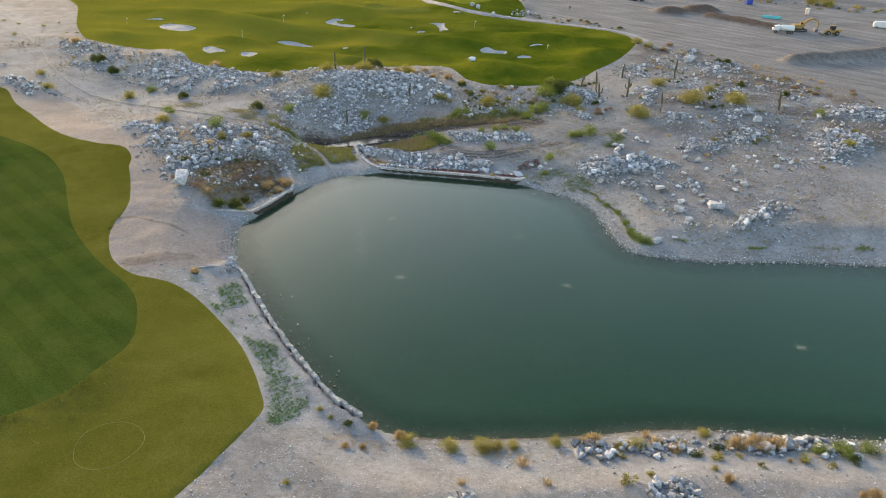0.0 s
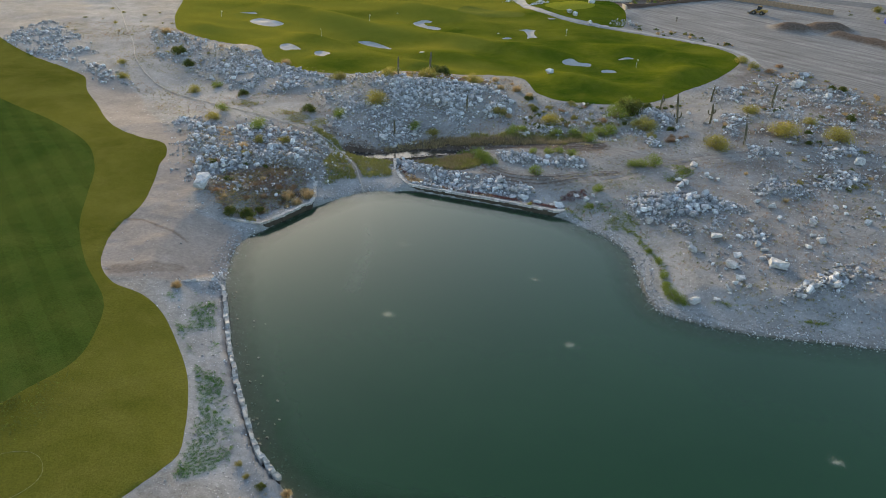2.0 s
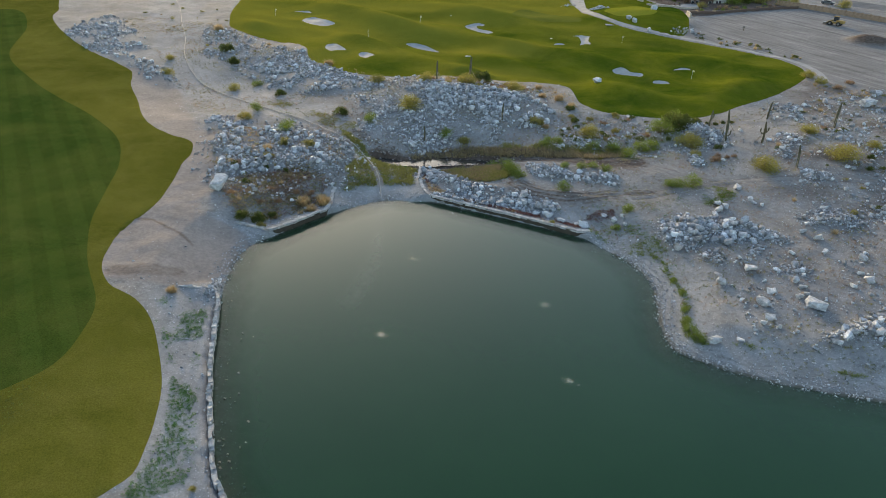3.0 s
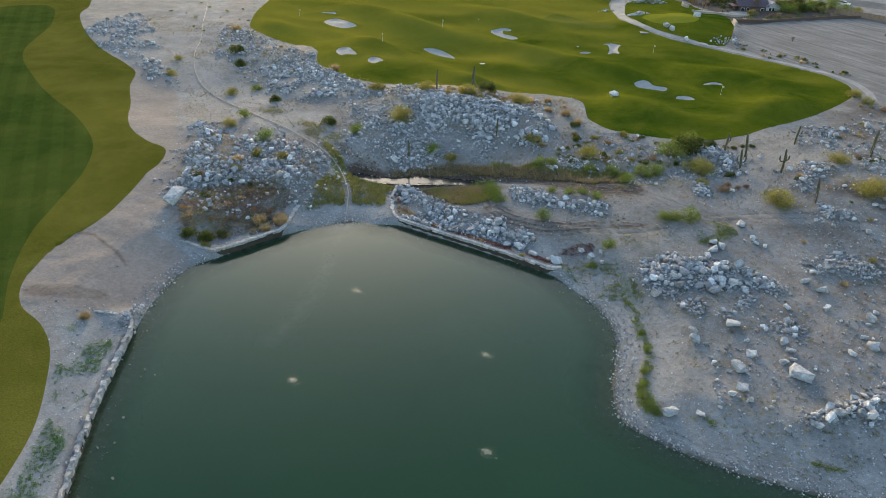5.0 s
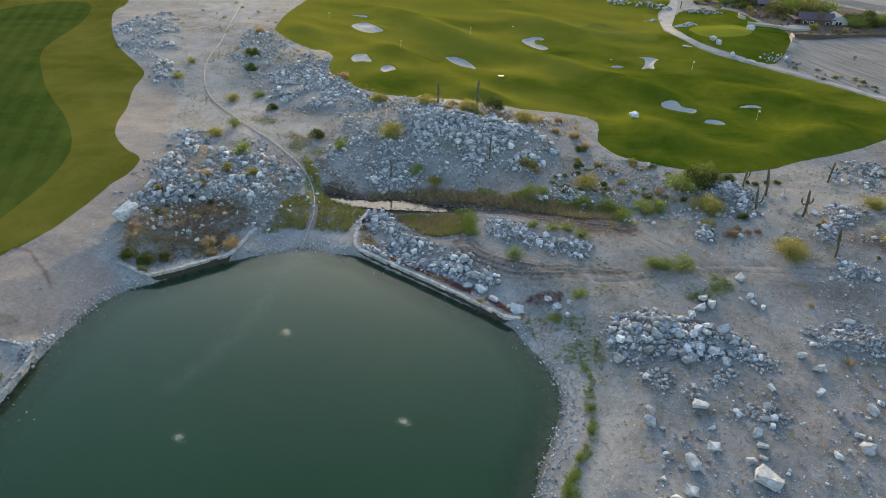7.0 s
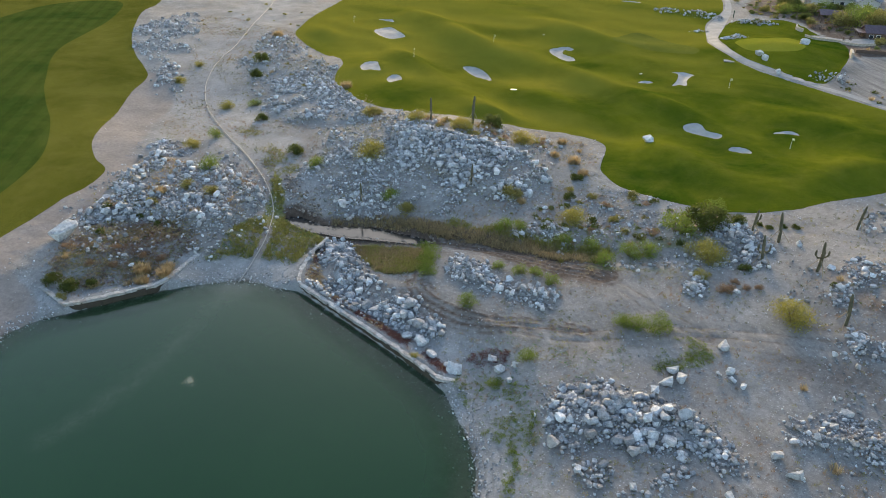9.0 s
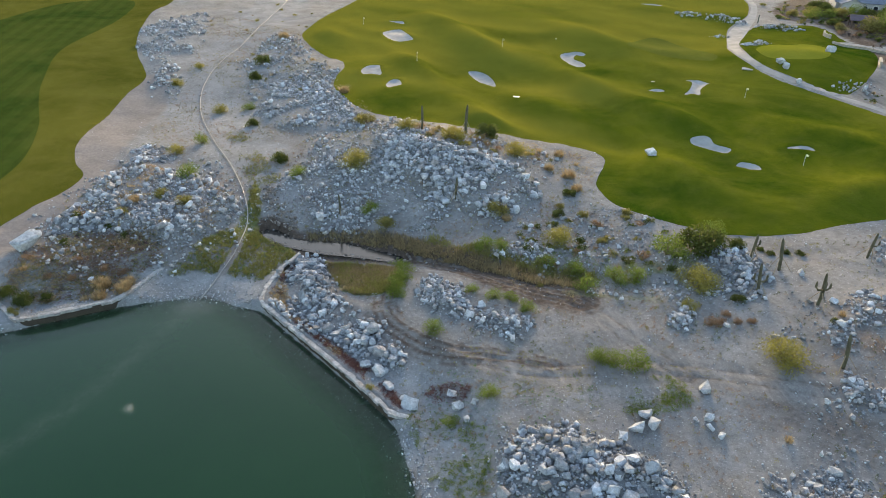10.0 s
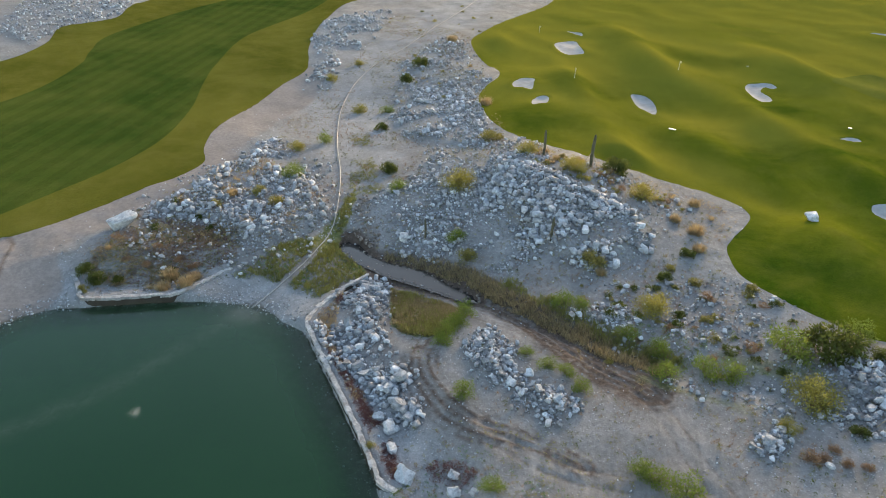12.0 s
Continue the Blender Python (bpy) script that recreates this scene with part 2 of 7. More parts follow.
# ---------------------------------------------------------------- plan
def ring(points, step=1.0, closed=True):
    """A smooth curve through the points, resampled at about that step."""
    p = np.array(points, float)
    n, out = len(p), []
    for i in range(n if closed else n - 1):
        if closed:
            a, b, c, d = p[i - 1], p[i], p[(i + 1) % n], p[(i + 2) % n]
        else:
            a, b, c, d = p[max(i - 1, 0)], p[i], p[i + 1], p[min(i + 2, n - 1)]
        k = max(1, int(round(np.linalg.norm(c - b) / step)))
        for t in np.arange(k) / k:
            out.append(0.5 * (2 * b + (c - a) * t + (2 * a - 5 * b + 4 * c - d) * t * t + (3 * b - a - 3 * c + d) * t ** 3))
    if not closed:
        out.append(p[-1])
    return np.array(out)


def inside(poly, x, y):
    x, y = np.asarray(x, float), np.asarray(y, float)
    hit = np.zeros(x.size, bool)
    px, py = x.ravel(), y.ravel()
    (x0, y0), (x1, y1) = poly.min(0), poly.max(0)
    near = np.flatnonzero((px >= x0) & (px <= x1) & (py >= y0) & (py <= y1))
    ax, ay = poly[:, 0][:, None], poly[:, 1][:, None]
    bx, by = np.roll(ax, 1, 0), np.roll(ay, 1, 0)
    slope = (bx - ax) / np.where(by == ay, 1.0, by - ay)
    for k in range(0, len(near), 4000):
        m = near[k:k + 4000]
        cross = ((ay > py[m]) != (by > py[m])) & (px[m] < slope * (py[m] - ay) + ax)
        hit[m] = cross.sum(0) % 2 == 1
    return hit.reshape(x.shape)


def far_from(line, x, y, closed=False, reach=60.0):
    """The distance from each place to a line of points; beyond the reach it is only some large number."""
    x, y = np.asarray(x, float), np.asarray(y, float)
    px, py = x.ravel(), y.ravel()
    out = np.full(px.size, 999.0)
    a = np.array(line, float)
    b = np.roll(a, -1, 0) if closed else a[1:]
    a = a[:len(b)]
    (x0, y0), (x1, y1) = np.min(line, 0) - reach, np.max(line, 0) + reach
    near = np.flatnonzero((px >= x0) & (px <= x1) & (py >= y0) & (py <= y1))
    d = b - a
    dx, dy = d[:, 0][:, None], d[:, 1][:, None]
    size2 = dx * dx + dy * dy + 1e-9
    for k in range(0, len(near), 4000):
        m = near[k:k + 4000]
        ux, uy = px[m] - a[:, 0][:, None], py[m] - a[:, 1][:, None]
        t = np.clip((ux * dx + uy * dy) / size2, 0, 1)
        out[m] = np.sqrt(((ux - t * dx) ** 2 + (uy - t * dy) ** 2).min(0))
    return out.reshape(x.shape)


def soft(v):
    v = np.clip(v, 0, 1)
    return v * v * (3 - 2 * v)


def lattice(ix, iy, seed):
    h = (ix.astype(np.int64) * 374761393 + iy.astype(np.int64) * 668265263 + seed * 974711) & 0x7FFFFFFF
    h = ((h ^ (h >> 13)) * 1274126177) & 0x7FFFFFFF
    return ((h ^ (h >> 16)) & 0xFFFF) / 65535.0


def rumple(x, y, size, seed=0, octaves=3):
    """Value noise from -1 to 1."""
    out, amp, total = 0.0, 1.0, 0.0
    for o in range(octaves):
        u, v = x / size * 2 ** o, y / size * 2 ** o
        iu, iv = np.floor(u), np.floor(v)
        fu, fv = soft(u - iu), soft(v - iv)
        s = seed + 31 * o
        a, b = lattice(iu, iv, s), lattice(iu + 1, iv, s)
        c, d = lattice(iu, iv + 1, s), lattice(iu + 1, iv + 1, s)
        out = out + amp * ((a * (1 - fu) + b * fu) * (1 - fv) + (c * (1 - fu) + d * fu) * fv)
        total += amp
        amp *= 0.5
    return out / total * 2 - 1


POND = ring([(-17.8, 59.5), (-20.6, 60.9), (-23.6, 62.9), (-28.5, 67.8), (-35, 74.7), (-40.7, 81.6), (-45.4, 87.8), (-48.5, 92.1),
             (-50.3, 95.3), (-52.4, 99.7), (-53.4, 104), (-52.4, 108), (-50.8, 115), (-49.4, 119.4), (-47.5, 123.8), (-44.6, 128.7),
             (-42, 131), (-38.5, 132.4), (-35.8, 134), (-30, 134.2), (-15, 134.2), (-7.6, 134), (-3.6, 132.6), (0.7, 130.3), (4.2, 128), (7.2, 124.5),
             (9.3, 119), (10.8, 114), (13, 109.6), (16, 107.8), (24, 107.4), (32, 108.6), (41, 110.4), (55, 111.8), (80, 113), (105, 106),
             (110, 90), (92, 77), (60, 70.5), (39, 68), (29, 66.9), (16.8, 65.5), (4.1, 61.8), (-2, 60.4), (-8.3, 59), (-14.6, 58.5)], 0.6)
COURSE = ring([(-33, 44), (-32, 47), (-31, 51), (-30, 55), (-30, 58.5), (-32, 62), (-34, 65), (-38, 70), (-43, 74.5), (-49, 79), (-54, 81),
               (-60, 82), (-65, 85), (-69, 90), (-72, 96), (-74, 104), (-79, 113), (-83.5, 120), (-86, 125), (-91, 130), (-98, 131),
               (-107, 134), (-115, 139), (-125, 147), (-136, 155), (-145, 163.5), (-154, 167), (-168, 171), (-190, 180), (-220, 197),
               (-236, 212), (-262, 225), (-290, 190), (-252, 135), (-222, 121), (-214, 106), (-194, 101), (-178, 91), (-165, 70),
               (-140, 40), (-100, 15), (-60, 12), (-37, 30)], 1.2)
FAIRWAY = ring([(-141, 137), (-124, 132), (-106, 124), (-94, 114), (-86, 104), (-78, 94), (-68, 85), (-58, 78), (-53.5, 72), (-51, 66),
                (-52, 60), (-54, 54), (-64, 46), (-85, 42), (-120, 60), (-135, 85), (-149, 100), (-169, 110), (-183, 113), (-202, 120),
                (-235, 150), (-255, 180), (-245, 200), (-216, 184), (-187, 157), (-158, 143)], 1.5)
RANGE = ring([(-194, 267), (-177, 241), (-166, 227), (-158, 219), (-146, 214), (-132, 210.5), (-124, 210), (-117, 206), (-112, 200),
              (-106, 195), (-96, 191), (-86, 189), (-77, 189), (-69, 190), (-62, 193), (-57, 197), (-50, 202), (-44, 206), (-38, 208.5),
              (-33.5, 207.5), (-31, 204), (-28.5, 199), (-26, 195.5), (-20, 192.5), (-14, 193), (-9, 194), (-3, 196), (2, 200), (6, 206),
              (9, 213), (15, 225), (21, 243), (22, 251), (19, 260), (10, 267), (-2, 271.5), (-18, 276), (-34, 279), (-46, 286), (-56, 296),
              (-63, 308), (-72, 326), (-78, 350), (-95, 375), (-130, 392), (-200, 380), (-225, 310)], 1.2)
LAWN = ring([(-43, 287), (-53, 298), (-61, 312), (-66, 330), (-58, 345), (-50, 345), (-40, 335), (-30, 327), (-24, 318), (-19, 300), (-18, 281), (-32, 283)], 1.5)
PUTTING = {"lawn": ((-41, 305), (9, 12))}
BUNKERS = [
    [(-27.2, 227.9), (-25.7, 226.5), (-23.2, 226.3), (-20.5, 226.4), (-18.7, 227.0), (-18.8, 229.0), (-20.4, 229.1), (-22.4, 228.8), (-24.0, 230.2), (-25.6, 230.3), (-26.8, 229.1)],
    [(-14.7, 223.5), (-13.2, 223.5), (-11.6, 223.9), (-10.5, 225.0), (-12.0, 226.2), (-13.9, 226.0), (-14.8, 225.1)],
    [(-12.3, 239.3), (-10.7, 240.4), (-9.0, 241.4), (-7.8, 241.9), (-9.5, 242.9), (-11.0, 242.3), (-11.7, 241.2)],
    [(-50.6, 265.0), (-48.6, 264.5), (-45.9, 258.9), (-45.1, 255.4), (-43.9, 257.0), (-42.2, 257.4), (-44.1, 261.0), (-45.2, 265.9), (-45.0, 266.6), (-48.3, 267.1)],
    [(-52.6, 251.3), (-51.7, 252.0), (-50.5, 253.1), (-50.1, 254.6), (-51.9, 254.7), (-52.7, 253.5)],
    [(-89.8, 263.1), (-86.9, 259.5), (-81.8, 256.6), (-77.8, 255.3), (-76.8, 257.7), (-80.1, 260.1), (-84.0, 261.6), (-86.0, 264.8), (-84.0, 265.3), (-84.0, 266.8), (-87.2, 267.5), (-89.1, 265.9)],
    [(-96.5, 232.1), (-93.2, 230.2), (-88.2, 227.8), (-85.1, 227.8), (-82.4, 228.1), (-86.3, 231.7), (-90.4, 233.8), (-93.5, 234.4), (-95.7, 233.9)],
    [(-110.1, 206.5), (-107.4, 205.2), (-106.0, 206.9), (-103.9, 208.2), (-108.1, 211.2), (-111.0, 213.2), (-112.3, 211.6), (-112.0, 209.4)],
    [(-95.7, 203.3), (-92.5, 201.7), (-92.2, 203.6), (-91.9, 205.0), (-95.9, 207.9), (-98.0, 207.8), (-97.9, 205.9)],
    [(-143.0, 239.3), (-137.5, 237.1), (-131.5, 236.2), (-130.2, 239.6), (-130.8, 241.6), (-136.3, 243.8), (-143.7, 247.5), (-146.0, 246.0), (-145.1, 242.9)],
    [(-113.5, 337.5), (-111.5, 341.5), (-107.5, 341.5), (-106, 338.5)],
    [(-157.1, 253.0), (-154.0, 253.2), (-150.6, 253.6), (-149.8, 253.9), (-152.3, 255.3), (-154.6, 254.5)],
]
BUNKERS = [ring(b, 0.45) for b in BUNKERS]
PATH_LINE = ring([(27, 247), (24.5, 256), (19.5, 263.5), (10, 269.5), (-2, 274), (-18, 278.5), (-34, 281.5), (-43, 286), (-52, 294), (-60, 306), (-68, 325), (-75, 347), (-84, 365), (-98, 382)], 1.5, False)
TEE = ring([(-78.0, 278.1), (-82.8, 293.4), (-78.6, 298.0), (-57.6, 290.1), (-54.4, 285.1), (-57.6, 283.1), (-72.3, 280.0)], 1.0)
PATIO = ring([(-40, 329), (-37, 333), (-31, 334), (-24, 338), (-21, 334), (-26, 327.5), (-33, 327)], 1.0)
STREAM = ring([(-56, 145.4), (-53.9, 144.5), (-49.4, 145.7), (-46.6, 147.1), (-43.8, 148.5), (-41, 150.7), (-36.9, 153.8), (-34.2, 155.6), (-32, 157.6),
               (-34.8, 158), (-38, 156.8), (-43, 154.6), (-45.4, 152.6), (-48.6, 149.6), (-51.8, 148.4), (-55.6, 147.6)], 0.7)
PIPE = ring([(-43.6, 129), (-46.6, 133.4), (-50.2, 138), (-57.4, 144.2), (-64.8, 147.8), (-76.4, 151.8), (-92.6, 156.2), (-112, 162.8), (-125.4, 169), (-136.5, 176.4), (-148.6, 187), (-160.8, 200), (-179, 217), (-196, 233.6), (-215, 250)], 1.2, False)
GULLY = ring([(-44, 130), (-47, 137), (-53, 144), (-60, 148), (-72, 152), (-90, 158), (-112, 165), (-130, 171), (-150, 190), (-180, 216), (-230, 260)], 3, False)
BROOK = ring([(-56, 146), (-50, 146.5), (-44, 152), (-36, 155), (-28, 158.5), (-20, 163), (-10, 170), (0, 178), (8, 186)], 2, False)


def legs(points, step=0.5):
    """A line of straight legs, resampled."""
    p = np.array(points, float)
    out = [a + (b - a) * t for a, b in zip(p, p[1:]) for t in np.arange(0, 1, step / max(np.linalg.norm(b - a), step))]
    return np.array(out + [p[-1]])


WALL_LINES = {
    "south": ring([(-19, 60), (-23.6, 62.9), (-28.5, 67.8), (-35, 74.7), (-40.7, 81.6), (-44.6, 86.6), (-45.9, 88.2), (-47.2, 89.1), (-48.8, 89.2), (-51.6, 88.2), (-54.4, 86.6)], 0.6, False),
    "west": legs([(-61.6, 107.2), (-57.6, 107.8), (-53.6, 108.2), (-52.6, 109.0), (-51.4, 112.6), (-50.5, 116.2), (-49.5, 119.4), (-50.2, 122), (-52.6, 126.4), (-54.4, 130)]),
    "east": legs([(-44.6, 145.9), (-42.6, 141.6), (-39.2, 136.9), (-37.2, 135.1), (-36, 134.6), (-15, 134.5), (-7.4, 134.2), (-6.4, 134.8)]),
}
TRACKS = [
    ring([(-35, 146), (-30, 141), (-24, 142), (-16, 143), (-8, 146), (0, 151), (8, 160), (20, 168), (36, 174), (60, 178)], 2, False),
    ring([(-33, 152), (-24, 158), (-14, 163), (-6, 165), (4, 163), (12, 162)], 2, False),
]
MUD_LINE = ring([(-34, 157.6), (-30.3, 158.8), (-26.7, 160.0), (-23, 161), (-17, 161.6), (-12.8, 162.8), (-9.3, 164.4), (-6, 165.6)], 1.0, False)
BROWN_TRACK = ring([(-27, 149), (-25.2, 147), (-23.6, 145.4), (-20.3, 143.9), (-16.9, 143.9), (-13.6, 144.1), (-10.3, 145.2), (-7.6, 147.2), (-5.4, 149.3), (-3, 151.1), (0, 152.5)], 1.0, False)
DRAIN_PTS = [(-75.4, 98), (-73, 98.7), (-70, 99.6), (-66.5, 98.9), (-62.5, 98.3), (-59.5, 97.4)]
STAIN_PTS = [(-62.4, 85.2), (-60, 86.4), (-57.6, 88.2), (-55.4, 90)]
HILLS = [(-58, 182, 17, 4.0), (-41, 185, 13, 0.9), (-85, 205, 16, 2.2), (-42, 150, 14, -3.0), (-39, 297, 18, 3.1), (-85, 232, 22, -1.4),
         (30, 188, 20, 1.9), (-118, 165, 24, -2.1), (-60, 128, 14, -0.2), (-42, 128, 10, -1.7), (-110, 208, 12, 1.2), (10, 110, 45, -1.5), (-150, 190, 18, -0.7)]
SWALES = [(-62, 203, 14, 5, 1.1), (-104, 220, 16, 4, 1.2), (-20, 212, 12, 5, 0.9), (-36, 236, 16, 5, 1.2), (-70, 245, 20, 5, 1.1), (-110, 250, 22, 6, 1.3),
          (-8, 250, 10, 6, 0.9), (-60, 222, 14, 5, 0.9), (-95, 282, 24, 7, 1.4), (-140, 262, 22, 6, 1.2), (-36, 215, 8, 5, -0.5), (-150, 225, 10, 5, 0.8), (8, 228, 6, 10, 0.8)]


PILES = [  # name, outline, heap height, usual size, biggest size, cover
    ("knoll", [(-87, 131), (-94, 142), (-85, 143), (-72, 147), (-62, 146), (-57, 140), (-56, 134), (-59, 130), (-67, 125), (-75, 119), (-79, 125)], 1.1, 0.45, 1.9, 0.36),
    ("knoll", [(-96, 139), (-98, 145), (-88, 144), (-88, 139)], 0.5, 0.6, 1.6, 0.9),
    ("gully", [(-190, 179), (-203, 191), (-206, 211), (-176, 195), (-162, 185), (-161, 178), (-146, 172), (-127, 164), (-130, 159), (-152, 168)], 0.5, 0.6, 1.6, 0.4),
    ("gully", [(-104, 172), (-114, 180), (-122, 190), (-116, 197), (-98, 193), (-77, 183), (-78, 175), (-89, 170)], 0.8, 0.5, 1.8, 0.36),
    ("gully", [(-147, 193), (-167, 217), (-147, 213), (-116, 201), (-122, 189)], 0.4, 0.55, 1.6, 0.28),
    ("mound", [(-62, 174), (-57, 181), (-46, 186), (-36, 189), (-29, 182), (-30, 175), (-35, 171), (-47, 170), (-53, 170)], 1.2, 0.75, 1.9, 1.0),
    ("mound", [(-62, 153.6), (-75, 167), (-64, 175), (-50, 171), (-38, 171), (-36, 164), (-44, 160), (-46, 156), (-51, 152.6), (-57, 155)], 0.3, 0.42, 1.4, 0.42),
    ("mound", [(-62, 171), (-66, 181), (-58, 185), (-52, 178)], 0.3, 0.5, 1.3, 0.8),
    ("bank", [(-44.6, 146), (-42.6, 147.8), (-30.6, 143.8), (-23, 143), (-17.3, 141.8), (-14.2, 140), (-14.8, 138.2), (-19.1, 137.4), (-24, 136.8), (-31, 136.4), (-34.4, 137), (-36, 139), (-40.3, 140.6), (-43.2, 143.6)], 0.9, 0.6, 2.0, 1.2),
    ("heap", [(-24.6, 154.6), (-21.1, 155.2), (-18, 155), (-15.2, 153.4), (-13, 151), (-15.7, 149.3), (-19.4, 149.4), (-22.3, 151.2)], 0.8, 0.55, 1.6, 1.0),
    ("heap", [(-14.4, 151.4), (-14.6, 153.6), (-12, 155.4), (-7.6, 157.8), (-5.8, 156.9), (-6, 154.4), (-7.3, 152.4), (-10, 151.2)], 0.6, 0.5, 1.5, 0.95),
    ("bank", [(-23, 166), (-22, 172), (-20, 174), (-17, 171), (-20, 166)], 0.6, 0.55, 1.2, 0.9),
    ("heap", [(4, 171), (5, 174), (8, 171), (7, 169)], 0.6, 0.6, 1.2, 1.1),
    ("heap", [(-1, 189), (0, 196), (6, 192), (11, 186), (10, 182), (6, 180), (2, 184)], 0.7, 0.75, 1.7, 0.95),
    ("heap", [(5, 137.5), (4.6, 141), (6.5, 145), (10.6, 147), (14.5, 148.6), (18, 149.6), (21, 148), (22.5, 145.5), (20, 142.6), (17, 140), (12.3, 136.6), (8.5, 135.6)], 0.8, 0.56, 1.9, 1.05),
    ("heap", [(12.2, 133.4), (13.7, 135.8), (16.2, 136.2), (16.8, 133.6), (14.8, 132.2)], 0.3, 0.55, 1.6, 0.9),
    ("heap", [(19.5, 147), (22.5, 147.2), (25.2, 144.5), (26, 142.4), (23, 143), (20, 143.5)], 0.3, 0.42, 1.2, 0.6),
    ("heap", [(17.6, 133.4), (18.9, 136.2), (20.4, 141.5), (21.8, 140), (21, 135), (20.2, 132)], 0.2, 0.42, 1.3, 0.5),
    ("heap", [(22.6, 134.8), (24.4, 136), (26.2, 138), (28.4, 136.4), (28, 133.8), (25.9, 134.2), (24.2, 132.4)], 0.3, 0.42, 1.4, 0.6),
    ("heap", [(26, 153), (31, 159), (35, 159), (36, 155), (30, 151), (28, 151)], 0.6, 0.4, 1.2, 0.9),
    ("heap", [(31, 118), (34, 124), (39, 129), (43, 128), (40, 123), (36, 119), (32, 117)], 1.0, 0.7, 1.7, 1.2),
]
FAR_PILES = [
    ("heap", [(57, 170), (68, 170), (67, 159), (55, 151)], 0.8, 0.6, 1.4, 0.8),
    ("heap", [(38, 164), (45, 170), (45, 161), (39, 159)], 0.5, 0.6, 1.6, 0.8),
    ("heap", [(62, 181), (71, 191), (79, 191), (77, 182)], 0.5, 0.7, 1.6, 0.7),
    ("heap", [(23, 175), (31, 174), (27, 169)], 0.4, 0.6, 1.3, 0.9),
    ("heap", [(40, 179), (47, 180), (45, 175), (40, 174)], 0.3, 0.6, 1.8, 0.7),
    ("heap", [(19, 194), (26, 191), (24, 184), (19, 185)], 0.4, 0.6, 1.4, 0.8),
    ("heap", [(32, 239), (41, 244), (39, 227), (33, 226)], 0.4, 0.8, 2.6, 0.35),
    ("heap", [(40, 232), (50, 229), (47, 218), (39, 218)], 0.3, 0.8, 2.2, 0.35),
    ("heap", [(19, 182), (21, 185), (23, 180), (21, 178)], 0.4, 0.6, 1.4, 1.0),
    ("heap", [(16, 218), (23, 221), (22, 204), (17, 205)], 0.2, 0.8, 1.8, 0.35),
    ("spit", [(-51, 92), (-47, 92), (-45.5, 88), (-48, 88)], 0.2, 0.6, 1.3, 1.0),
    ("shore", [(-8, 49), (-5, 50), (-5, 48), (-8, 48)], 0.3, 0.6, 1.2, 1.2),
    ("shore", [(13, 54), (16, 56), (17, 55), (17, 53), (13, 52)], 0.4, 0.6, 1.2, 1.2),
    ("shore", [(6, 60), (16, 63.5), (24, 65.5), (34, 66.5), (34, 65), (24, 63), (12, 60)], 0.35, 0.75, 1.7, 1.1),
    ("far", [(-219, 89), (-191, 99), (-206, 104), (-210, 117), (-236, 136), (-255, 122), (-262, 96)], 0.4, 0.7, 1.5, 0.3),
]
FAR_PILES += [
    ("field", [(-150, 195), (-112, 176), (-76, 168), (-62, 150), (-44, 158), (-30, 176), (-40, 200), (-60, 191), (-80, 188), (-105, 194), (-120, 204)], 0.0, 0.42, 1.3, 0.10),
    ("field", [(-98, 146), (-60, 150), (-50, 135), (-54, 116), (-74, 116), (-88, 130)], 0.0, 0.42, 1.2, 0.10),
    ("field", [(12, 186), (30, 200), (60, 195), (78, 175), (60, 150), (36, 150), (24, 165)], 0.0, 0.42, 1.5, 0.06),
    ("field", [(20, 205), (30, 240), (50, 225), (70, 198), (40, 192)], 0.0, 0.5, 1.6, 0.085),
    ("field", [(24, 112), (46, 118), (52, 150), (30, 152), (20, 130)], 0.0, 0.4, 1.1, 0.045),
    ("field", [(-30, 172), (-20, 190), (-4, 192), (4, 176), (-10, 168)], 0.0, 0.4, 1.0, 0.14),
    ("rockery", [(-96, 331), (-93, 338), (-74, 340), (-71, 334), (-82, 331)], 0.4, 0.8, 1.6, 0.5),
    ("rockery", [(-66, 329), (-67, 335), (-58, 342), (-54, 338), (-60, 331)], 0.4, 0.8, 1.6, 0.5),
    ("rockery", [(-56, 304), (-57, 312), (-53, 313), (-50, 305)], 0.3, 0.8, 1.6, 1.0),
    ("rockery", [(-70, 311), (-70, 314), (-66, 315), (-65, 312)], 0.2, 0.7, 1.5, 0.9),
    ("rockery", [(-21, 284), (-21, 291), (-15, 293), (-12, 284)], 0.1, 0.7, 1.6, 0.4),
]
PILES = [(n, ring(o, 1.0), *rest) for n, o, *rest in PILES + FAR_PILES]


SPOIL = [(38, 301, 39, 301, 8, 2.4), (49, 304, 51, 304, 9, 2.8), (53, 295, 73, 278, 4.5, 1.8), (68, 234, 80, 238, 4.5, 2.4), (80, 238, 112, 254, 5.5, 2.6)]


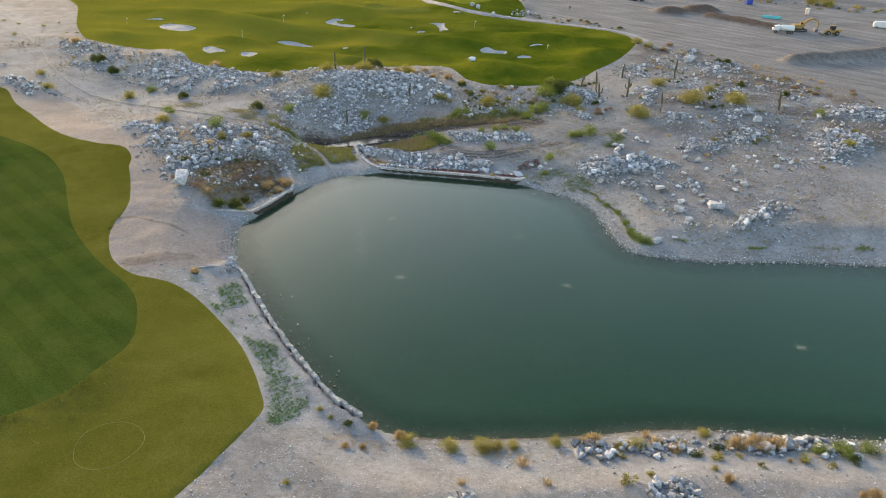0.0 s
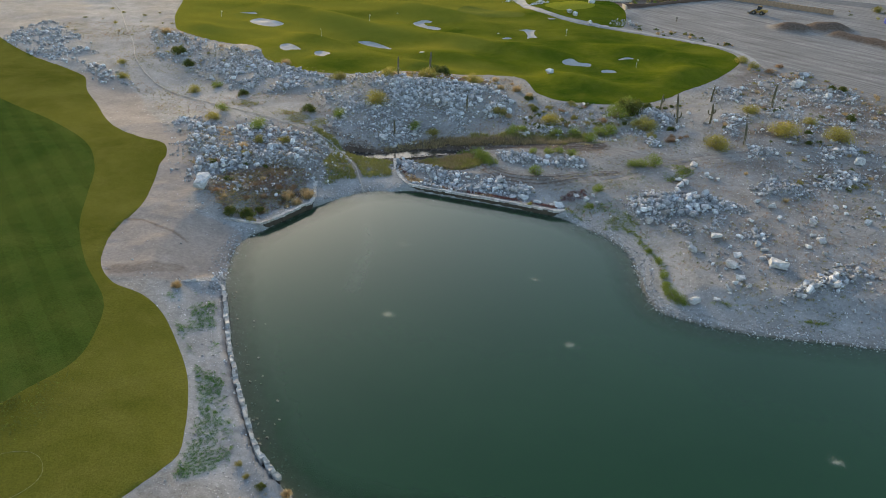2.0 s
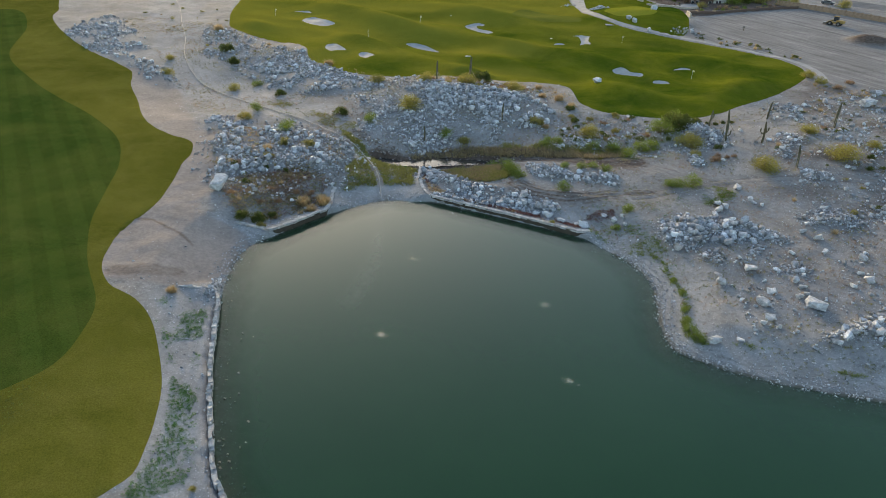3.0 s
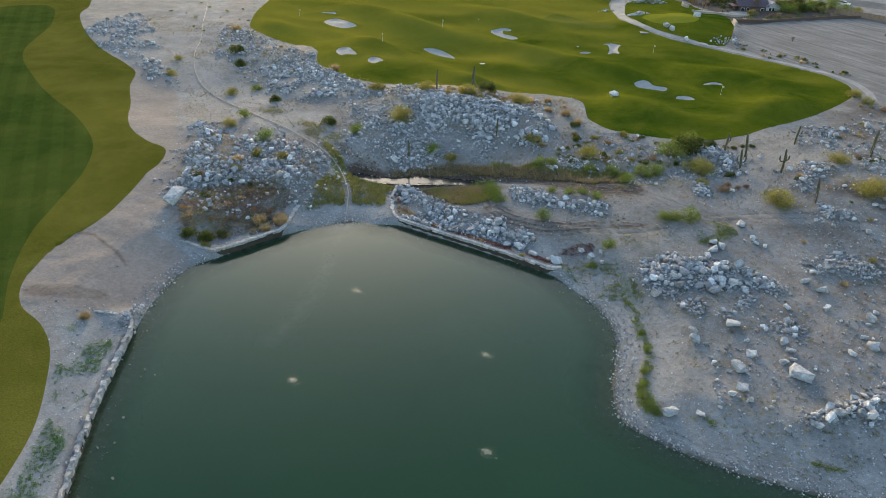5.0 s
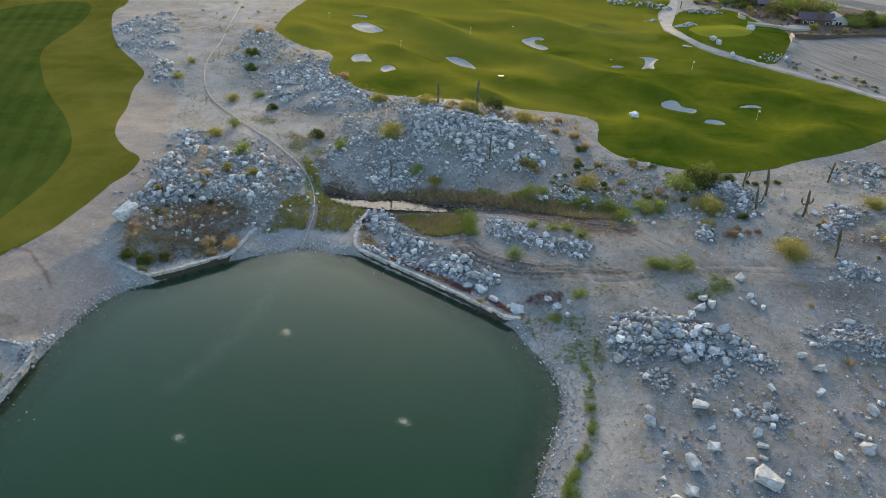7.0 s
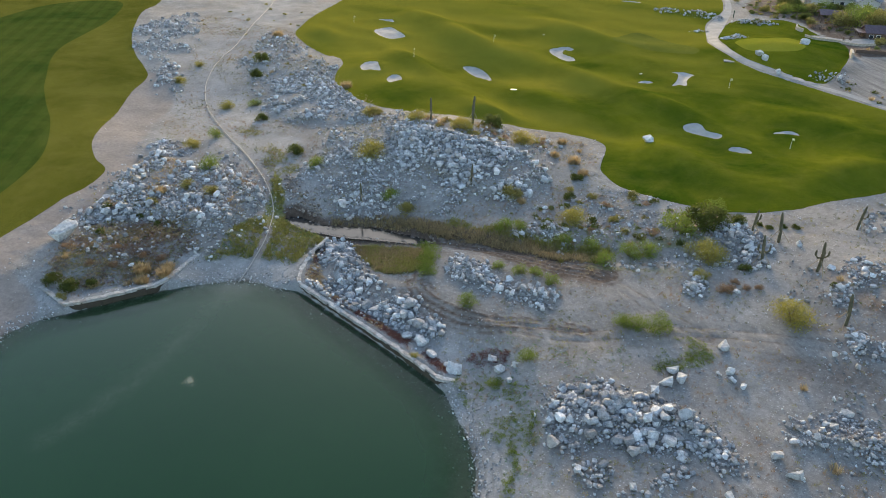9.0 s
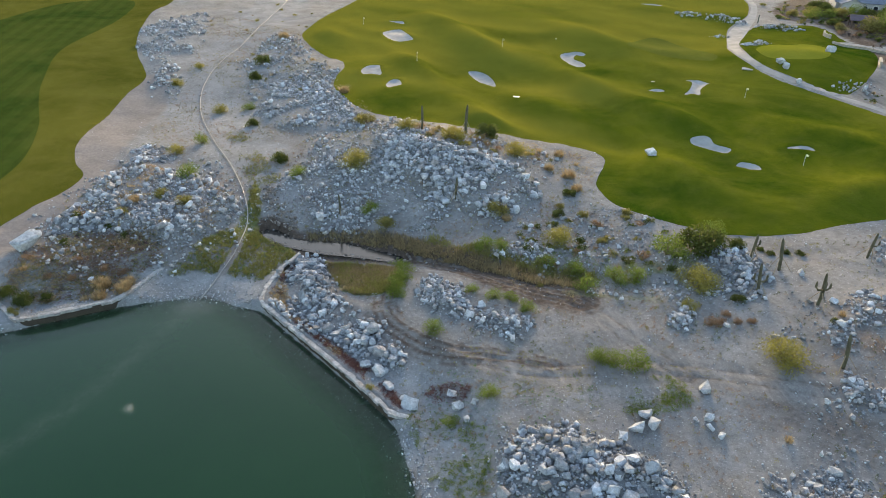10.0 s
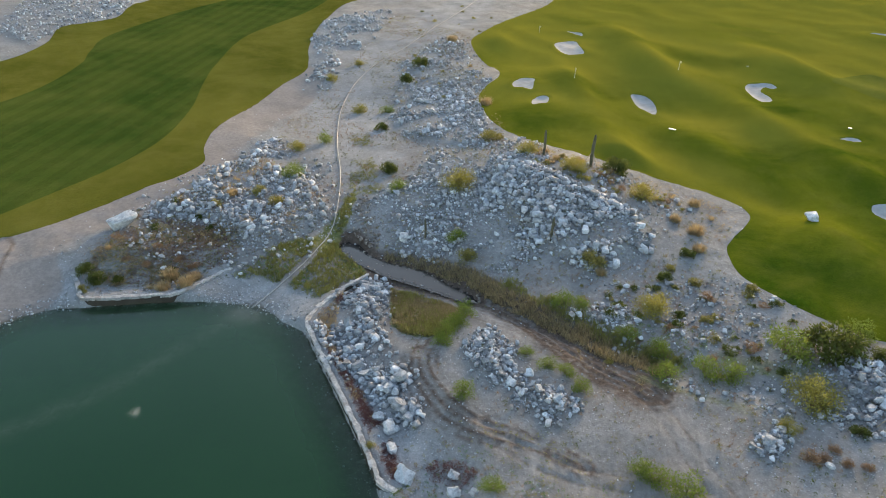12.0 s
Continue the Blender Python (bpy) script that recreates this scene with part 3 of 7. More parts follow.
def height(x, y):
    x, y = np.asarray(x, float), np.asarray(y, float)
    u, v = x / 100, (y - 150) / 100
    lim = np.clip(np.hypot(x + 40, y - 170) / 330, 1, None)
    u, v = u / lim, v / lim
    z = 3.39 + 0.35 * u + 1.95 * v + 0.16 * u * u + 0.63 * u * v + 0.61 * v * v
    for a, b, r, h in HILLS:
        z = z + h * np.exp(-((x - a) ** 2 + (y - b) ** 2) / (r * r))
    turf = inside(RANGE, x, y) | inside(LAWN, x, y)
    ease = np.where(turf, soft(far_from(RANGE[::4], x, y, True, 1.0) / 7), 0.0)
    for a, b, rx, ry, h in SWALES:
        s, c = 0.35, 0.94
        du, dv = (x - a) * c - (y - b) * s, (x - a) * s + (y - b) * c
        z = z + 2.2 * ease * h * np.exp(-(du / rx) ** 2 - (dv / ry) ** 2)
    z = z + ease * 0.75 * rumple(x * 0.6 - y * 0.3, y + x * 0.25, 11, 5, 2)
    for b in BUNKERS:
        cx, cy = b.mean(0)
        near = np.hypot(x - cx, y - cy) < 14
        if near.any():
            d = far_from(b, x[near], y[near], True) * np.where(inside(b, x[near], y[near]), -1, 1)
            z[near] += np.where(d < 0, -0.4 * soft(-d / 1.1), 0.16 * np.exp(-((d - 0.7) / 0.9) ** 2) - 0.03)
    mown = turf | inside(COURSE, x, y) | inside(LOT, x, y)
    z = z + np.where(mown, 0.0, 0.38 * rumple(x, y, 9, 2, 4) + 0.10 * rumple(x, y, 1.7, 9, 2))
    for _, o, heap, *_ in PILES:
        (x0, y0), (x1, y1) = o.min(0), o.max(0)
        near = (x > x0) & (x < x1) & (y > y0) & (y < y1)
        if near.any():
            px, py = x[near], y[near]
            z[near] += np.where(inside(o, px, py), heap * soft(far_from(o, px, py, True) / 3.5), 0)
    pile = 0.0 * x
    for a, b, c, d, wide, h in SPOIL:
        t = np.clip(((x - a) * (c - a) + (y - b) * (d - b)) / ((c - a) ** 2 + (d - b) ** 2 + 1e-6), 0, 1)
        pile = np.maximum(pile, h * soft(1.05 - np.hypot(x - a - t * (c - a), y - b - t * (d - b)) / wide) * (1 + 0.25 * rumple(x, y, 3, 8, 2)))
    z = z + pile
    for tr in TRACKS:
        d = far_from(tr, x, y, reach=4.0)
        z = z - 0.10 * np.exp(-((d - 0.95) / 0.3) ** 2) * (d < 3)
    for tr in (MUD_LINE, BROWN_TRACK):
        d = far_from(tr, x, y, reach=4.0)
        z = z + np.where(d < 2.6, 0.07 * np.cos(d * math.tau / 1.05) * soft(2.2 - d), 0)
    z = z - 0.8 * np.exp(-(far_from(BROOK, x, y, reach=10.0) / 3.0) ** 2) * soft((z + 0.3) / 2)
    stream = inside(STREAM, x, y)
    z = np.where(stream, np.minimum(z, 0.15), z)
    # the pond and its shores
    d = far_from(POND, x, y, True, 26.0)
    wet = inside(POND, x, y)
    wall = np.minimum.reduce([far_from(w, x, y, reach=12.0) for w in WALL_LINES.values()])
    shore = 0.04 + np.minimum(z - 0.04, 0.14 * d + np.maximum(0, z - 0.04) * soft((d - 1.5) / 22))
    shelf = np.where(d < 9, np.exp(-(wall / 3.0) ** 2), 0) * soft(d / 0.5) * 1.0
    dry = np.where(d < 25, np.maximum(shore, shelf + 0.04), z)
    dry = np.maximum(dry, 0.04)
    return np.where(wet, -0.03 - np.minimum(0.22 * d, 3.0), dry)


LOT = ring([(30, 252), (22, 262), (6, 273), (-14, 281), (-16, 300), (0, 345), (60, 350), (170, 330), (200, 240), (130, 195), (84, 196), (60, 222), (42, 236)], 4)


def strip(line, wide):
    """The outline of a band of that width along a line."""
    t = np.gradient(line, axis=0)
    t /= np.linalg.norm(t, axis=1)[:, None]
    nrm = np.stack([-t[:, 1], t[:, 0]], 1)
    w = np.broadcast_to(np.asarray(wide, float), len(line))[:, None] / 2
    return np.vstack([line + nrm * w, (line - nrm * w)[::-1]])


bulge = 2.0 + 3.2 * np.exp(-((np.arange(len(PATH_LINE)) / len(PATH_LINE) - 0.66) / 0.1) ** 2)
PATH_BAND = strip(PATH_LINE, bulge)
ROAD_LINE = ring([(-75, 410), (-45, 397), (-20, 385.5), (10, 375), (40, 363), (75, 350), (100, 339), (130, 322), (170, 296)], 4, False)
ROAD = strip(ROAD_LINE, 9.5)
GREENS = {k: np.array([(c[0] + r[0] * (1 + 0.13 * math.sin(3 * a + c[0])) * math.cos(a), c[1] + r[1] * (1 + 0.12 * math.cos(2 * a + c[1])) * math.sin(a)) for a in np.linspace(0, math.tau, 40, False)]) for k, (c, r) in PUTTING.items()}

# one triangulation of the whole ground, cut along every outline
from_rng = np.random.default_rng(4)


def field(x0, x1, y0, y1, s):
    gx, gy = np.meshgrid(np.arange(x0, x1, s), np.arange(y0, y1, s))
    g = np.stack([gx.ravel(), gy.ravel()], 1)
    return g + from_rng.uniform(-0.3, 0.3, g.shape) * s


def without(g, x0, x1, y0, y1):
    return g[~((g[:, 0] > x0) & (g[:, 0] < x1) & (g[:, 1] > y0) & (g[:, 1] < y1))]


NEAR, MID, FAR = (-80, 55, 42, 205), (-260, 90, 10, 400), (-600, 600, -300, 900)
rut_seeds = np.vstack([np.vstack([tr + from_rng.uniform(-2.0, 2.0, tr.shape) for _ in range(38)]) for tr in TRACKS] + [np.vstack([tr + from_rng.uniform(-2.4, 2.4, tr.shape) for _ in range(16)]) for tr in (MUD_LINE, BROWN_TRACK)])
pits = [field(b[:, 0].min() - 3, b[:, 0].max() + 3, b[:, 1].min() - 3, b[:, 1].max() + 3, 0.8) for b in BUNKERS]
drain_seeds = np.vstack([np.column_stack([np.linspace(a[0], b[0], 22), np.linspace(a[1], b[1], 22)]) for a, b in zip(DRAIN_PTS, DRAIN_PTS[1:])])
seeds = np.vstack([rut_seeds, drain_seeds, drain_seeds + (0.5, 0.4), drain_seeds - (0.5, 0.4), *pits, field(28, 118, 226, 312, 1.3), field(*NEAR, 0.8), without(field(*MID, 2.0), *NEAR), without(field(*FAR, 12.0), *MID), without(field(-3000, 3000, -3000, 3000, 150.0), *FAR)])
lines = [(POND, True), (COURSE, True), (FAIRWAY, True), (RANGE, True), (LAWN, True), (PATH_BAND, True), (STREAM, True), (ROAD, True), (PATIO, True), (TEE, True)] + [(b, True) for b in BUNKERS] + [(g, True) for g in GREENS.values()]
verts, edges = [tuple(v) for v in seeds], []
for line, _ in lines:
    k, n = len(verts), len(line)
    verts += [tuple(v) for v in line]
    edges += [(k + i, k + (i + 1) % n) for i in range(n)]
from mathutils.geometry import delaunay_2d_cdt
flat, _, tris, _, _, _ = delaunay_2d_cdt([Vector(v) for v in verts], edges, [], 0, 1e-4)
flat = np.array([(v.x, v.y) for v in flat])
tris = np.array([t for t in tris if len(t) == 3])
GX, GY = flat[:, 0], flat[:, 1]
GZ = height(GX, GY)
mid = flat[tris].mean(1)
region = np.zeros(len(tris), int)
for n, outline in ((1, COURSE), (2, FAIRWAY), (3, RANGE), (4, LAWN), (5, PATH_BAND), (7, ROAD), (8, PATIO), (9, TEE)):
    region[inside(outline, mid[:, 0], mid[:, 1])] = n
for g in GREENS.values():
    region[inside(g, mid[:, 0], mid[:, 1]) & (region > 2) & (region < 5)] = 6
for n, b in enumerate(BUNKERS):
    region[inside(b, mid[:, 0], mid[:, 1])] = 10 + n


def sheet(name, which, material, attrs=(), parent=None):
    """The part of the ground that those triangles make, as one mesh."""
    t = tris[which]
    used, back = np.unique(t, return_inverse=True)
    me = bpy.data.meshes.new(name)
    me.from_pydata(np.stack([GX[used], GY[used], GZ[used]], 1).tolist(), [], back.reshape(t.shape).tolist())
    me.polygons.foreach_set("use_smooth", np.ones(len(t), bool))
    for key, values in attrs:
        me.attributes.new(key, "FLOAT", "POINT").data.foreach_set("value", np.asarray(values[used], np.float32))
    me.materials.append(material)
    me.update()
    return new(name, me)


blot = rumple(GX, GY, 7, 21, 3)
a_gravel = soft(1.3 - far_from(GULLY, GX, GY) / 12 + 0.5 * blot) * soft((GY - 140) / 20)
a_gravel = np.maximum(a_gravel, soft(1.2 - far_from(POND, GX, GY, True) / 11 + 0.4 * blot) * ~inside(POND, GX, GY))
SANDY = ring([(-50, 95), (-56, 104), (-66, 104), (-73, 114), (-82, 125), (-88, 134), (-96, 136), (-104, 142), (-118, 152), (-124, 158), (-140, 166), (-148, 163), (-134, 151), (-120, 140), (-106, 131), (-92, 127), (-84, 112), (-76, 96), (-68, 86), (-58, 86)], 3)
a_sand = np.where(inside(SANDY, GX, GY), 1.0, soft(1 - far_from(SANDY, GX, GY, True) / 4)) * (0.75 + 0.25 * blot)
a_lot = np.where(inside(LOT, GX, GY), 1.0, soft(1 - far_from(LOT, GX, GY, True) / 6))
for tr in TRACKS:
    a_lot = np.maximum(a_lot, 0.75 * soft(1.5 - far_from(tr, GX, GY) / 2.6 + 0.4 * blot))
REED_LINE = ring([(-49, 149.8), (-46.5, 152.4), (-42.7, 156), (-38, 158.8), (-33, 160), (-28.5, 161.2), (-24, 162.6), (-19.5, 164), (-15, 165.8), (-11.5, 168), (-8.5, 169.8)], 1.0, False)
rut = np.zeros(len(GX))
for tr in TRACKS:
    d = far_from(tr, GX, GY)
    rut = np.maximum(rut, 0.5 * np.exp(-((d - 0.95) / 0.35) ** 2))
spoil = np.zeros(len(GX))
for a, b, c, d, wide, _ in SPOIL:
    t = np.clip(((GX - a) * (c - a) + (GY - b) * (d - b)) / ((c - a) ** 2 + (d - b) ** 2 + 1e-6), 0, 1)
    spoil = np.maximum(spoil, (0.95 if b > 280 else 0.5) * soft(1.6 - 1.4 * np.hypot(GX - a - t * (c - a), GY - b - t * (d - b)) / wide))
a_mud = 0.9 * soft(1.25 - far_from(STREAM, GX, GY, True) / 2.0 + 0.3 * blot)
wheel = lambda d: 0.62 + 0.38 * np.cos(d * math.tau / 1.05 + 1.2 * rumple(GX, GY, 3, 17, 2))
d = far_from(MUD_LINE, GX, GY)
a_mud = np.maximum(a_mud, np.minimum(1.0, 0.3 + wheel(d)) * soft(1.5 - d / (2.0 + 0.06 * np.clip(GX + 34, 0, 30)) + 0.3 * blot))
d = far_from(BROWN_TRACK, GX, GY)
a_mud = np.maximum(a_mud, 0.85 * wheel(d) * soft(1.5 - d / 2.0 + 0.4 * blot))
a_mud = np.maximum(a_mud, 0.7 * soft(1.3 - far_from(REED_LINE, GX, GY) / 2.8 + 0.4 * blot))
STONY_BED = ring([(-66, 151.4), (-64.8, 153.2), (-60.4, 152.4), (-55.4, 151.6), (-51.4, 150), (-52, 148.8), (-55.8, 147.6), (-60.9, 149.4)], 1)
a_mud = np.maximum(a_mud, np.where(inside(STONY_BED, GX, GY), 0.25 + 0.4 * blot, 0))
dun = soft((GX - 8) / 16) * soft((GY - 148) / 20) * soft((252 - GY) / 12) * (1 - a_lot)
a_mud = np.maximum(a_mud, 0.62 * dun * soft(0.7 + 0.8 * blot))
a_mud = np.maximum(np.maximum(a_mud, rut), spoil)
DRAIN = ring(DRAIN_PTS, 1.0, False)
STAIN = ring(STAIN_PTS, 1.0, False)
a_mud = np.maximum(a_mud, 0.65 * np.exp(-(far_from(DRAIN, GX, GY) / 0.5) ** 2))
a_mud = np.maximum(a_mud, 0.55 * soft(1.2 - far_from(STAIN, GX, GY) / 1.9 + 0.7 * blot))
KNOLL_BROW = ring([(-61.9, 109.1), (-66.4, 113.1), (-70.5, 118.3), (-67.7, 124.8), (-62.1, 130.8), (-56.6, 130.5), (-54, 127.5), (-52.7, 121.7), (-53, 117.9), (-55.1, 112.2), (-57.6, 109.9)], 1)
a_mud = np.maximum(a_mud, np.where(inside(KNOLL_BROW, GX, GY), soft(far_from(KNOLL_BROW, GX, GY, True) / 2) * (0.18 + 0.5 * blot), 0))
REEDY = ring([(-51.8, 127.6), (-53, 131), (-56.2, 136.4), (-57, 141.7), (-60, 145.2), (-66, 149.6), (-68, 152), (-62, 149.6), (-55.6, 145.2), (-52.7, 145), (-47.6, 146.4), (-44.8, 146), (-44.4, 143), (-42.8, 140.4), (-41.4, 137.4), (-44, 136.4), (-46, 134.4), (-49, 131.6)], 1)
YARD = ring([(-70, 352), (-52, 349), (-40, 337), (-24, 318), (-20, 312), (-10, 326), (14, 351), (0, 366), (-40, 386), (-78, 384)], 3)
a_mud = np.maximum(a_mud, np.where(inside(YARD, GX, GY), 0.85 + 0.3 * blot, 0))
heaped = np.zeros(len(GX))
for _, o, heap, *_ in PILES:
    heaped = np.maximum(heaped, np.where(inside(o, GX, GY), soft(far_from(o, GX, GY, True) / 3 + 0.5 * blot), 0) * (heap > 0))
a_gravel = np.maximum(a_gravel, heaped)
a_weed = np.where(inside(REEDY, GX, GY), 0.9 * soft(0.62 + 1.2 * blot), 0)
BROOKSIDE = ring([(-41.4, 148), (-39, 150.6), (-35, 153.2), (-31, 154.2), (-27, 151.5), (-25.5, 148.8), (-28, 145.4), (-31, 144.4), (-35.3, 145.8), (-39.5, 147.4)], 1)
a_weed = np.maximum(a_weed, np.where(inside(BROOKSIDE, GX, GY), soft(0.7 + 0.6 * blot), 0))
a_weed = np.maximum(a_weed, soft(1.1 - np.abs(far_from(BROOK, GX, GY) - 4.0) / 2.5 + 0.5 * blot) * soft((8 - GX) / 10) * soft((GX + 14) / 8) * 0.55)
a_shore = np.where(inside(POND, GX, GY), 0.45, np.minimum(far_from(POND, GX, GY, True), 6.0))
for w in WALL_LINES.values():
    a_shore = np.where(~inside(POND, GX, GY) & (far_from(w, GX, GY, reach=8.0) < 7.0), 6.0, a_shore)
# yellowing in streaks, stronger to the west: painted low sun and glare
sunlit_yellow = soft(0.56 + 0.75 * rumple(0.55 * GX + 0.25 * GY, 1.5 * GY - 0.5 * GX, 24, 33, 2) + np.clip((-GX - 70) / 85, -0.5, 0.35))
soil_attrs = [("shore", a_shore), ("heaped", heaped), ("gravel", a_gravel), ("sand", a_sand), ("lot", a_lot), ("mud", np.clip(a_mud, 0, 1)), ("weed", np.clip(a_weed, 0, 1))]

tagged(sheet("ground", region == 0, M_SOIL, soil_attrs), "pale grey-tan desert soil with gravel and wheel tracks", "ground", kind="structure")
tagged(sheet("rough", region == 1, M_ROUGH), "olive rough grass edging the mown fairway", "grass", kind="structure")
tagged(sheet("fairway", region == 2, M_FAIRWAY), "dark green fairway mown in stripes", "grass", kind="structure")
tagged(sheet("practice_ground", region == 3, M_RANGE, [("sunlit_yellow", sunlit_yellow * 0.85)]), "rolling green practice ground with low mounds", "grass", kind="structure")
tagged(sheet("lawn", region == 4, M_RANGE, [("sunlit_yellow", sunlit_yellow * 0.12)]), "mown lawn round a putting green beside the cart path", "grass", kind="structure")
tagged(sheet("putting_green", region == 6, M_GREEN), "pale close-mown putting green on the lawn", "grass", kind="structure")
tagged(sheet("tee", region == 9, M_TEE), "pale olive tee ground mown flat beside the cart path", "grass", kind="structure")
tagged(sheet("cart_path", region == 5, M_PATH), "pale concrete cart path winding past the greens", "path", kind="structure")
tagged(sheet("road", region == 7, M_ASPHALT), "grey asphalt road behind the houses", "road", kind="structure")
tagged(sheet("patio", region == 8, M_PATH), "pale paved patio beside the clubhouse", "patio", kind="structure")
for n in range(len(BUNKERS)):
    tagged(sheet("bunker", region == 10 + n, M_SAND), "shallow pale sand bunker in the green turf", "bunker", "sand bunkers", "structure")


def ground_z(x, y):
    return float(height(np.array([float(x)]), np.array([float(y)]))[0])


SLICK = ring([(-43, 127.5), (-39.5, 121), (-36, 115), (-33, 109), (-31, 103), (-30, 97)], 2, False)


def water_sheet(name, outline, level, material, margin, least):
    """Still water over an outline; it grows murkier with its depth."""
    x0, y0 = outline.min(0)
    x1, y1 = outline.max(0)
    s = 1.5 if margin > 2 else 0.6
    g = field(x0, x1, y0, y1, s)
    g = g[inside(outline, g[:, 0], g[:, 1])]
    g = g[far_from(outline, g[:, 0], g[:, 1], True) > s * 0.4]
    vs = [Vector(v) for v in outline] + [Vector(v) for v in g]
    n = len(outline)
    v2, _, f2, _, _, _ = delaunay_2d_cdt(vs, [(i, (i + 1) % n) for i in range(n)], [], 1, 1e-4)
    me = bpy.data.meshes.new(name)
    me.from_pydata([(v.x, v.y, level) for v in v2], [], [list(f) for f in f2])
    px, py = np.array([v.x for v in v2]), np.array([v.y for v in v2])
    d = far_from(outline, px, py, True)
    me.attributes.new("depth", "FLOAT", "POINT").data.foreach_set("value", (least + (1 - least) * soft(d / margin)).astype(np.float32))
    silt = 0.9 * np.exp(-(np.hypot(px + 43.6, py - 128.6) / 2.4) ** 2) + 0.13 * np.exp(-(far_from(SLICK, px, py) / 1.1) ** 2)
    me.attributes.new("silt", "FLOAT", "POINT").data.foreach_set("value", silt.astype(np.float32))
    me.materials.append(material)
    for f in me.polygons:
        if f.normal.z < 0:
            f.flip()
    return new(name, me)


tagged(water_sheet("water", POND, 0.0, M_WATER, 5.5, 0.6), "still murky green pond water", "water", kind="structure")
tagged(water_sheet("stream", STREAM, 0.4, M_STREAM, 0.8, 0.8), "shallow muddy stream pool reflecting pale sky", "water", kind="structure")

# ---------------------------------------------------------------- makers
def mesh_of(name, vs, fs, material, smooth=False):
    me = bpy.data.meshes.new(name)
    me.from_pydata([tuple(map(float, v)) for v in vs], [], [tuple(map(int, f)) for f in fs])
    if smooth:
        me.polygons.foreach_set("use_smooth", np.ones(len(me.polygons), bool))
    for m in (material if isinstance(material, (list, tuple)) else [material]):
        me.materials.append(m)
    return me


def part(name, bm, material, parent=None, label="", at=None):
    """Links a bmesh (or a ready mesh) as one object under its thing."""
    if isinstance(bm, bmesh.types.BMesh):
        me = bpy.data.meshes.new(name)
        bm.to_mesh(me)
        bm.free()
        me.materials.append(material)
    else:
        me = bm
    ob = new(name, me)
    if parent:
        ob.parent = parent
    if at is not None:
        ob.matrix_basis = at
    if label:
        ob["label"] = label
    return ob


def base_at(name, x, y, z, turn=0.0, scale=1.0):
    ob = new(name)
    ob.empty_display_size = 0.3
    ob.matrix_basis = pose(x, y, z, 0, 0, turn) @ Matrix.Scale(scale, 4)
    return ob


def box(bm, cx, cy, cz, sx, sy, sz, bevel=0.0, turn=None):
    r = bmesh.ops.create_cube(bm, size=1.0)
    vs = r["verts"]
    bmesh.ops.scale(bm, vec=(sx, sy, sz), verts=vs)
    if bevel:
        es = list({e for v in vs for e in v.link_edges})
        out = bmesh.ops.bevel(bm, geom=es, offset=bevel, segments=2, profile=0.6, affect="EDGES")
        vs = list({v for f in out["faces"] for v in f.verts} | {v for v in vs if v.is_valid})
    if turn is not None:
        bmesh.ops.rotate(bm, cent=(0, 0, 0), matrix=Matrix.Rotation(radians(turn), 3, "Z"), verts=vs)
    bmesh.ops.translate(bm, vec=(cx, cy, cz), verts=vs)
    return vs


def tube(points, radii, sides=8, caps=True):
    """Vertices and faces of a tube along points."""
    p = np.array(points, float)
    r = np.broadcast_to(np.asarray(radii, float), len(p))
    t = np.gradient(p, axis=0)
    t /= np.linalg.norm(t, axis=1)[:, None] + 1e-9
    up = np.where(np.abs(t[:, 2:3]) > 0.9, [[1.0, 0, 0]], [[0, 0, 1.0]])
    a = np.cross(t, up)
    a /= np.linalg.norm(a, axis=1)[:, None] + 1e-9
    b = np.cross(t, a)
    ang = np.linspace(0, math.tau, sides, False)
    vs = (p[:, None] + r[:, None, None] * (np.cos(ang)[None, :, None] * a[:, None] + np.sin(ang)[None, :, None] * b[:, None])).reshape(-1, 3)
    fs = [(i * sides + j, i * sides + (j + 1) % sides, (i + 1) * sides + (j + 1) % sides, (i + 1) * sides + j) for i in range(len(p) - 1) for j in range(sides)]
    if caps:
        fs += [tuple(range(sides))[::-1], tuple((len(p) - 1) * sides + j for j in range(sides))]
    return vs, fs


class Heap:
    """Gathers vertices and faces of many pieces into one mesh."""
    def __init__(self):
        self.v, self.f, self.n = [], [], 0

    def add(self, vs, fs):
        self.v.append(np.asarray(vs, float))
        self.f += [tuple(i + self.n for i in f) for f in fs]
        self.n += len(vs)

    def mesh(self, name, material, smooth=False):
        return mesh_of(name, np.vstack(self.v), self.f, material, smooth)


def tri_mesh(name, v, f, material):
    """A mesh of triangles from arrays."""
    me = bpy.data.meshes.new(name)
    me.vertices.add(len(v))
    me.vertices.foreach_set("co", np.ascontiguousarray(v, np.float32).ravel())
    me.loops.add(f.size)
    me.loops.foreach_set("vertex_index", np.ascontiguousarray(f, np.int32).ravel())
    me.polygons.add(len(f))
    me.polygons.foreach_set("loop_start", np.arange(0, f.size, 3, dtype=np.int32))
    me.update(calc_edges=True)
    me.materials.append(material)
    return me


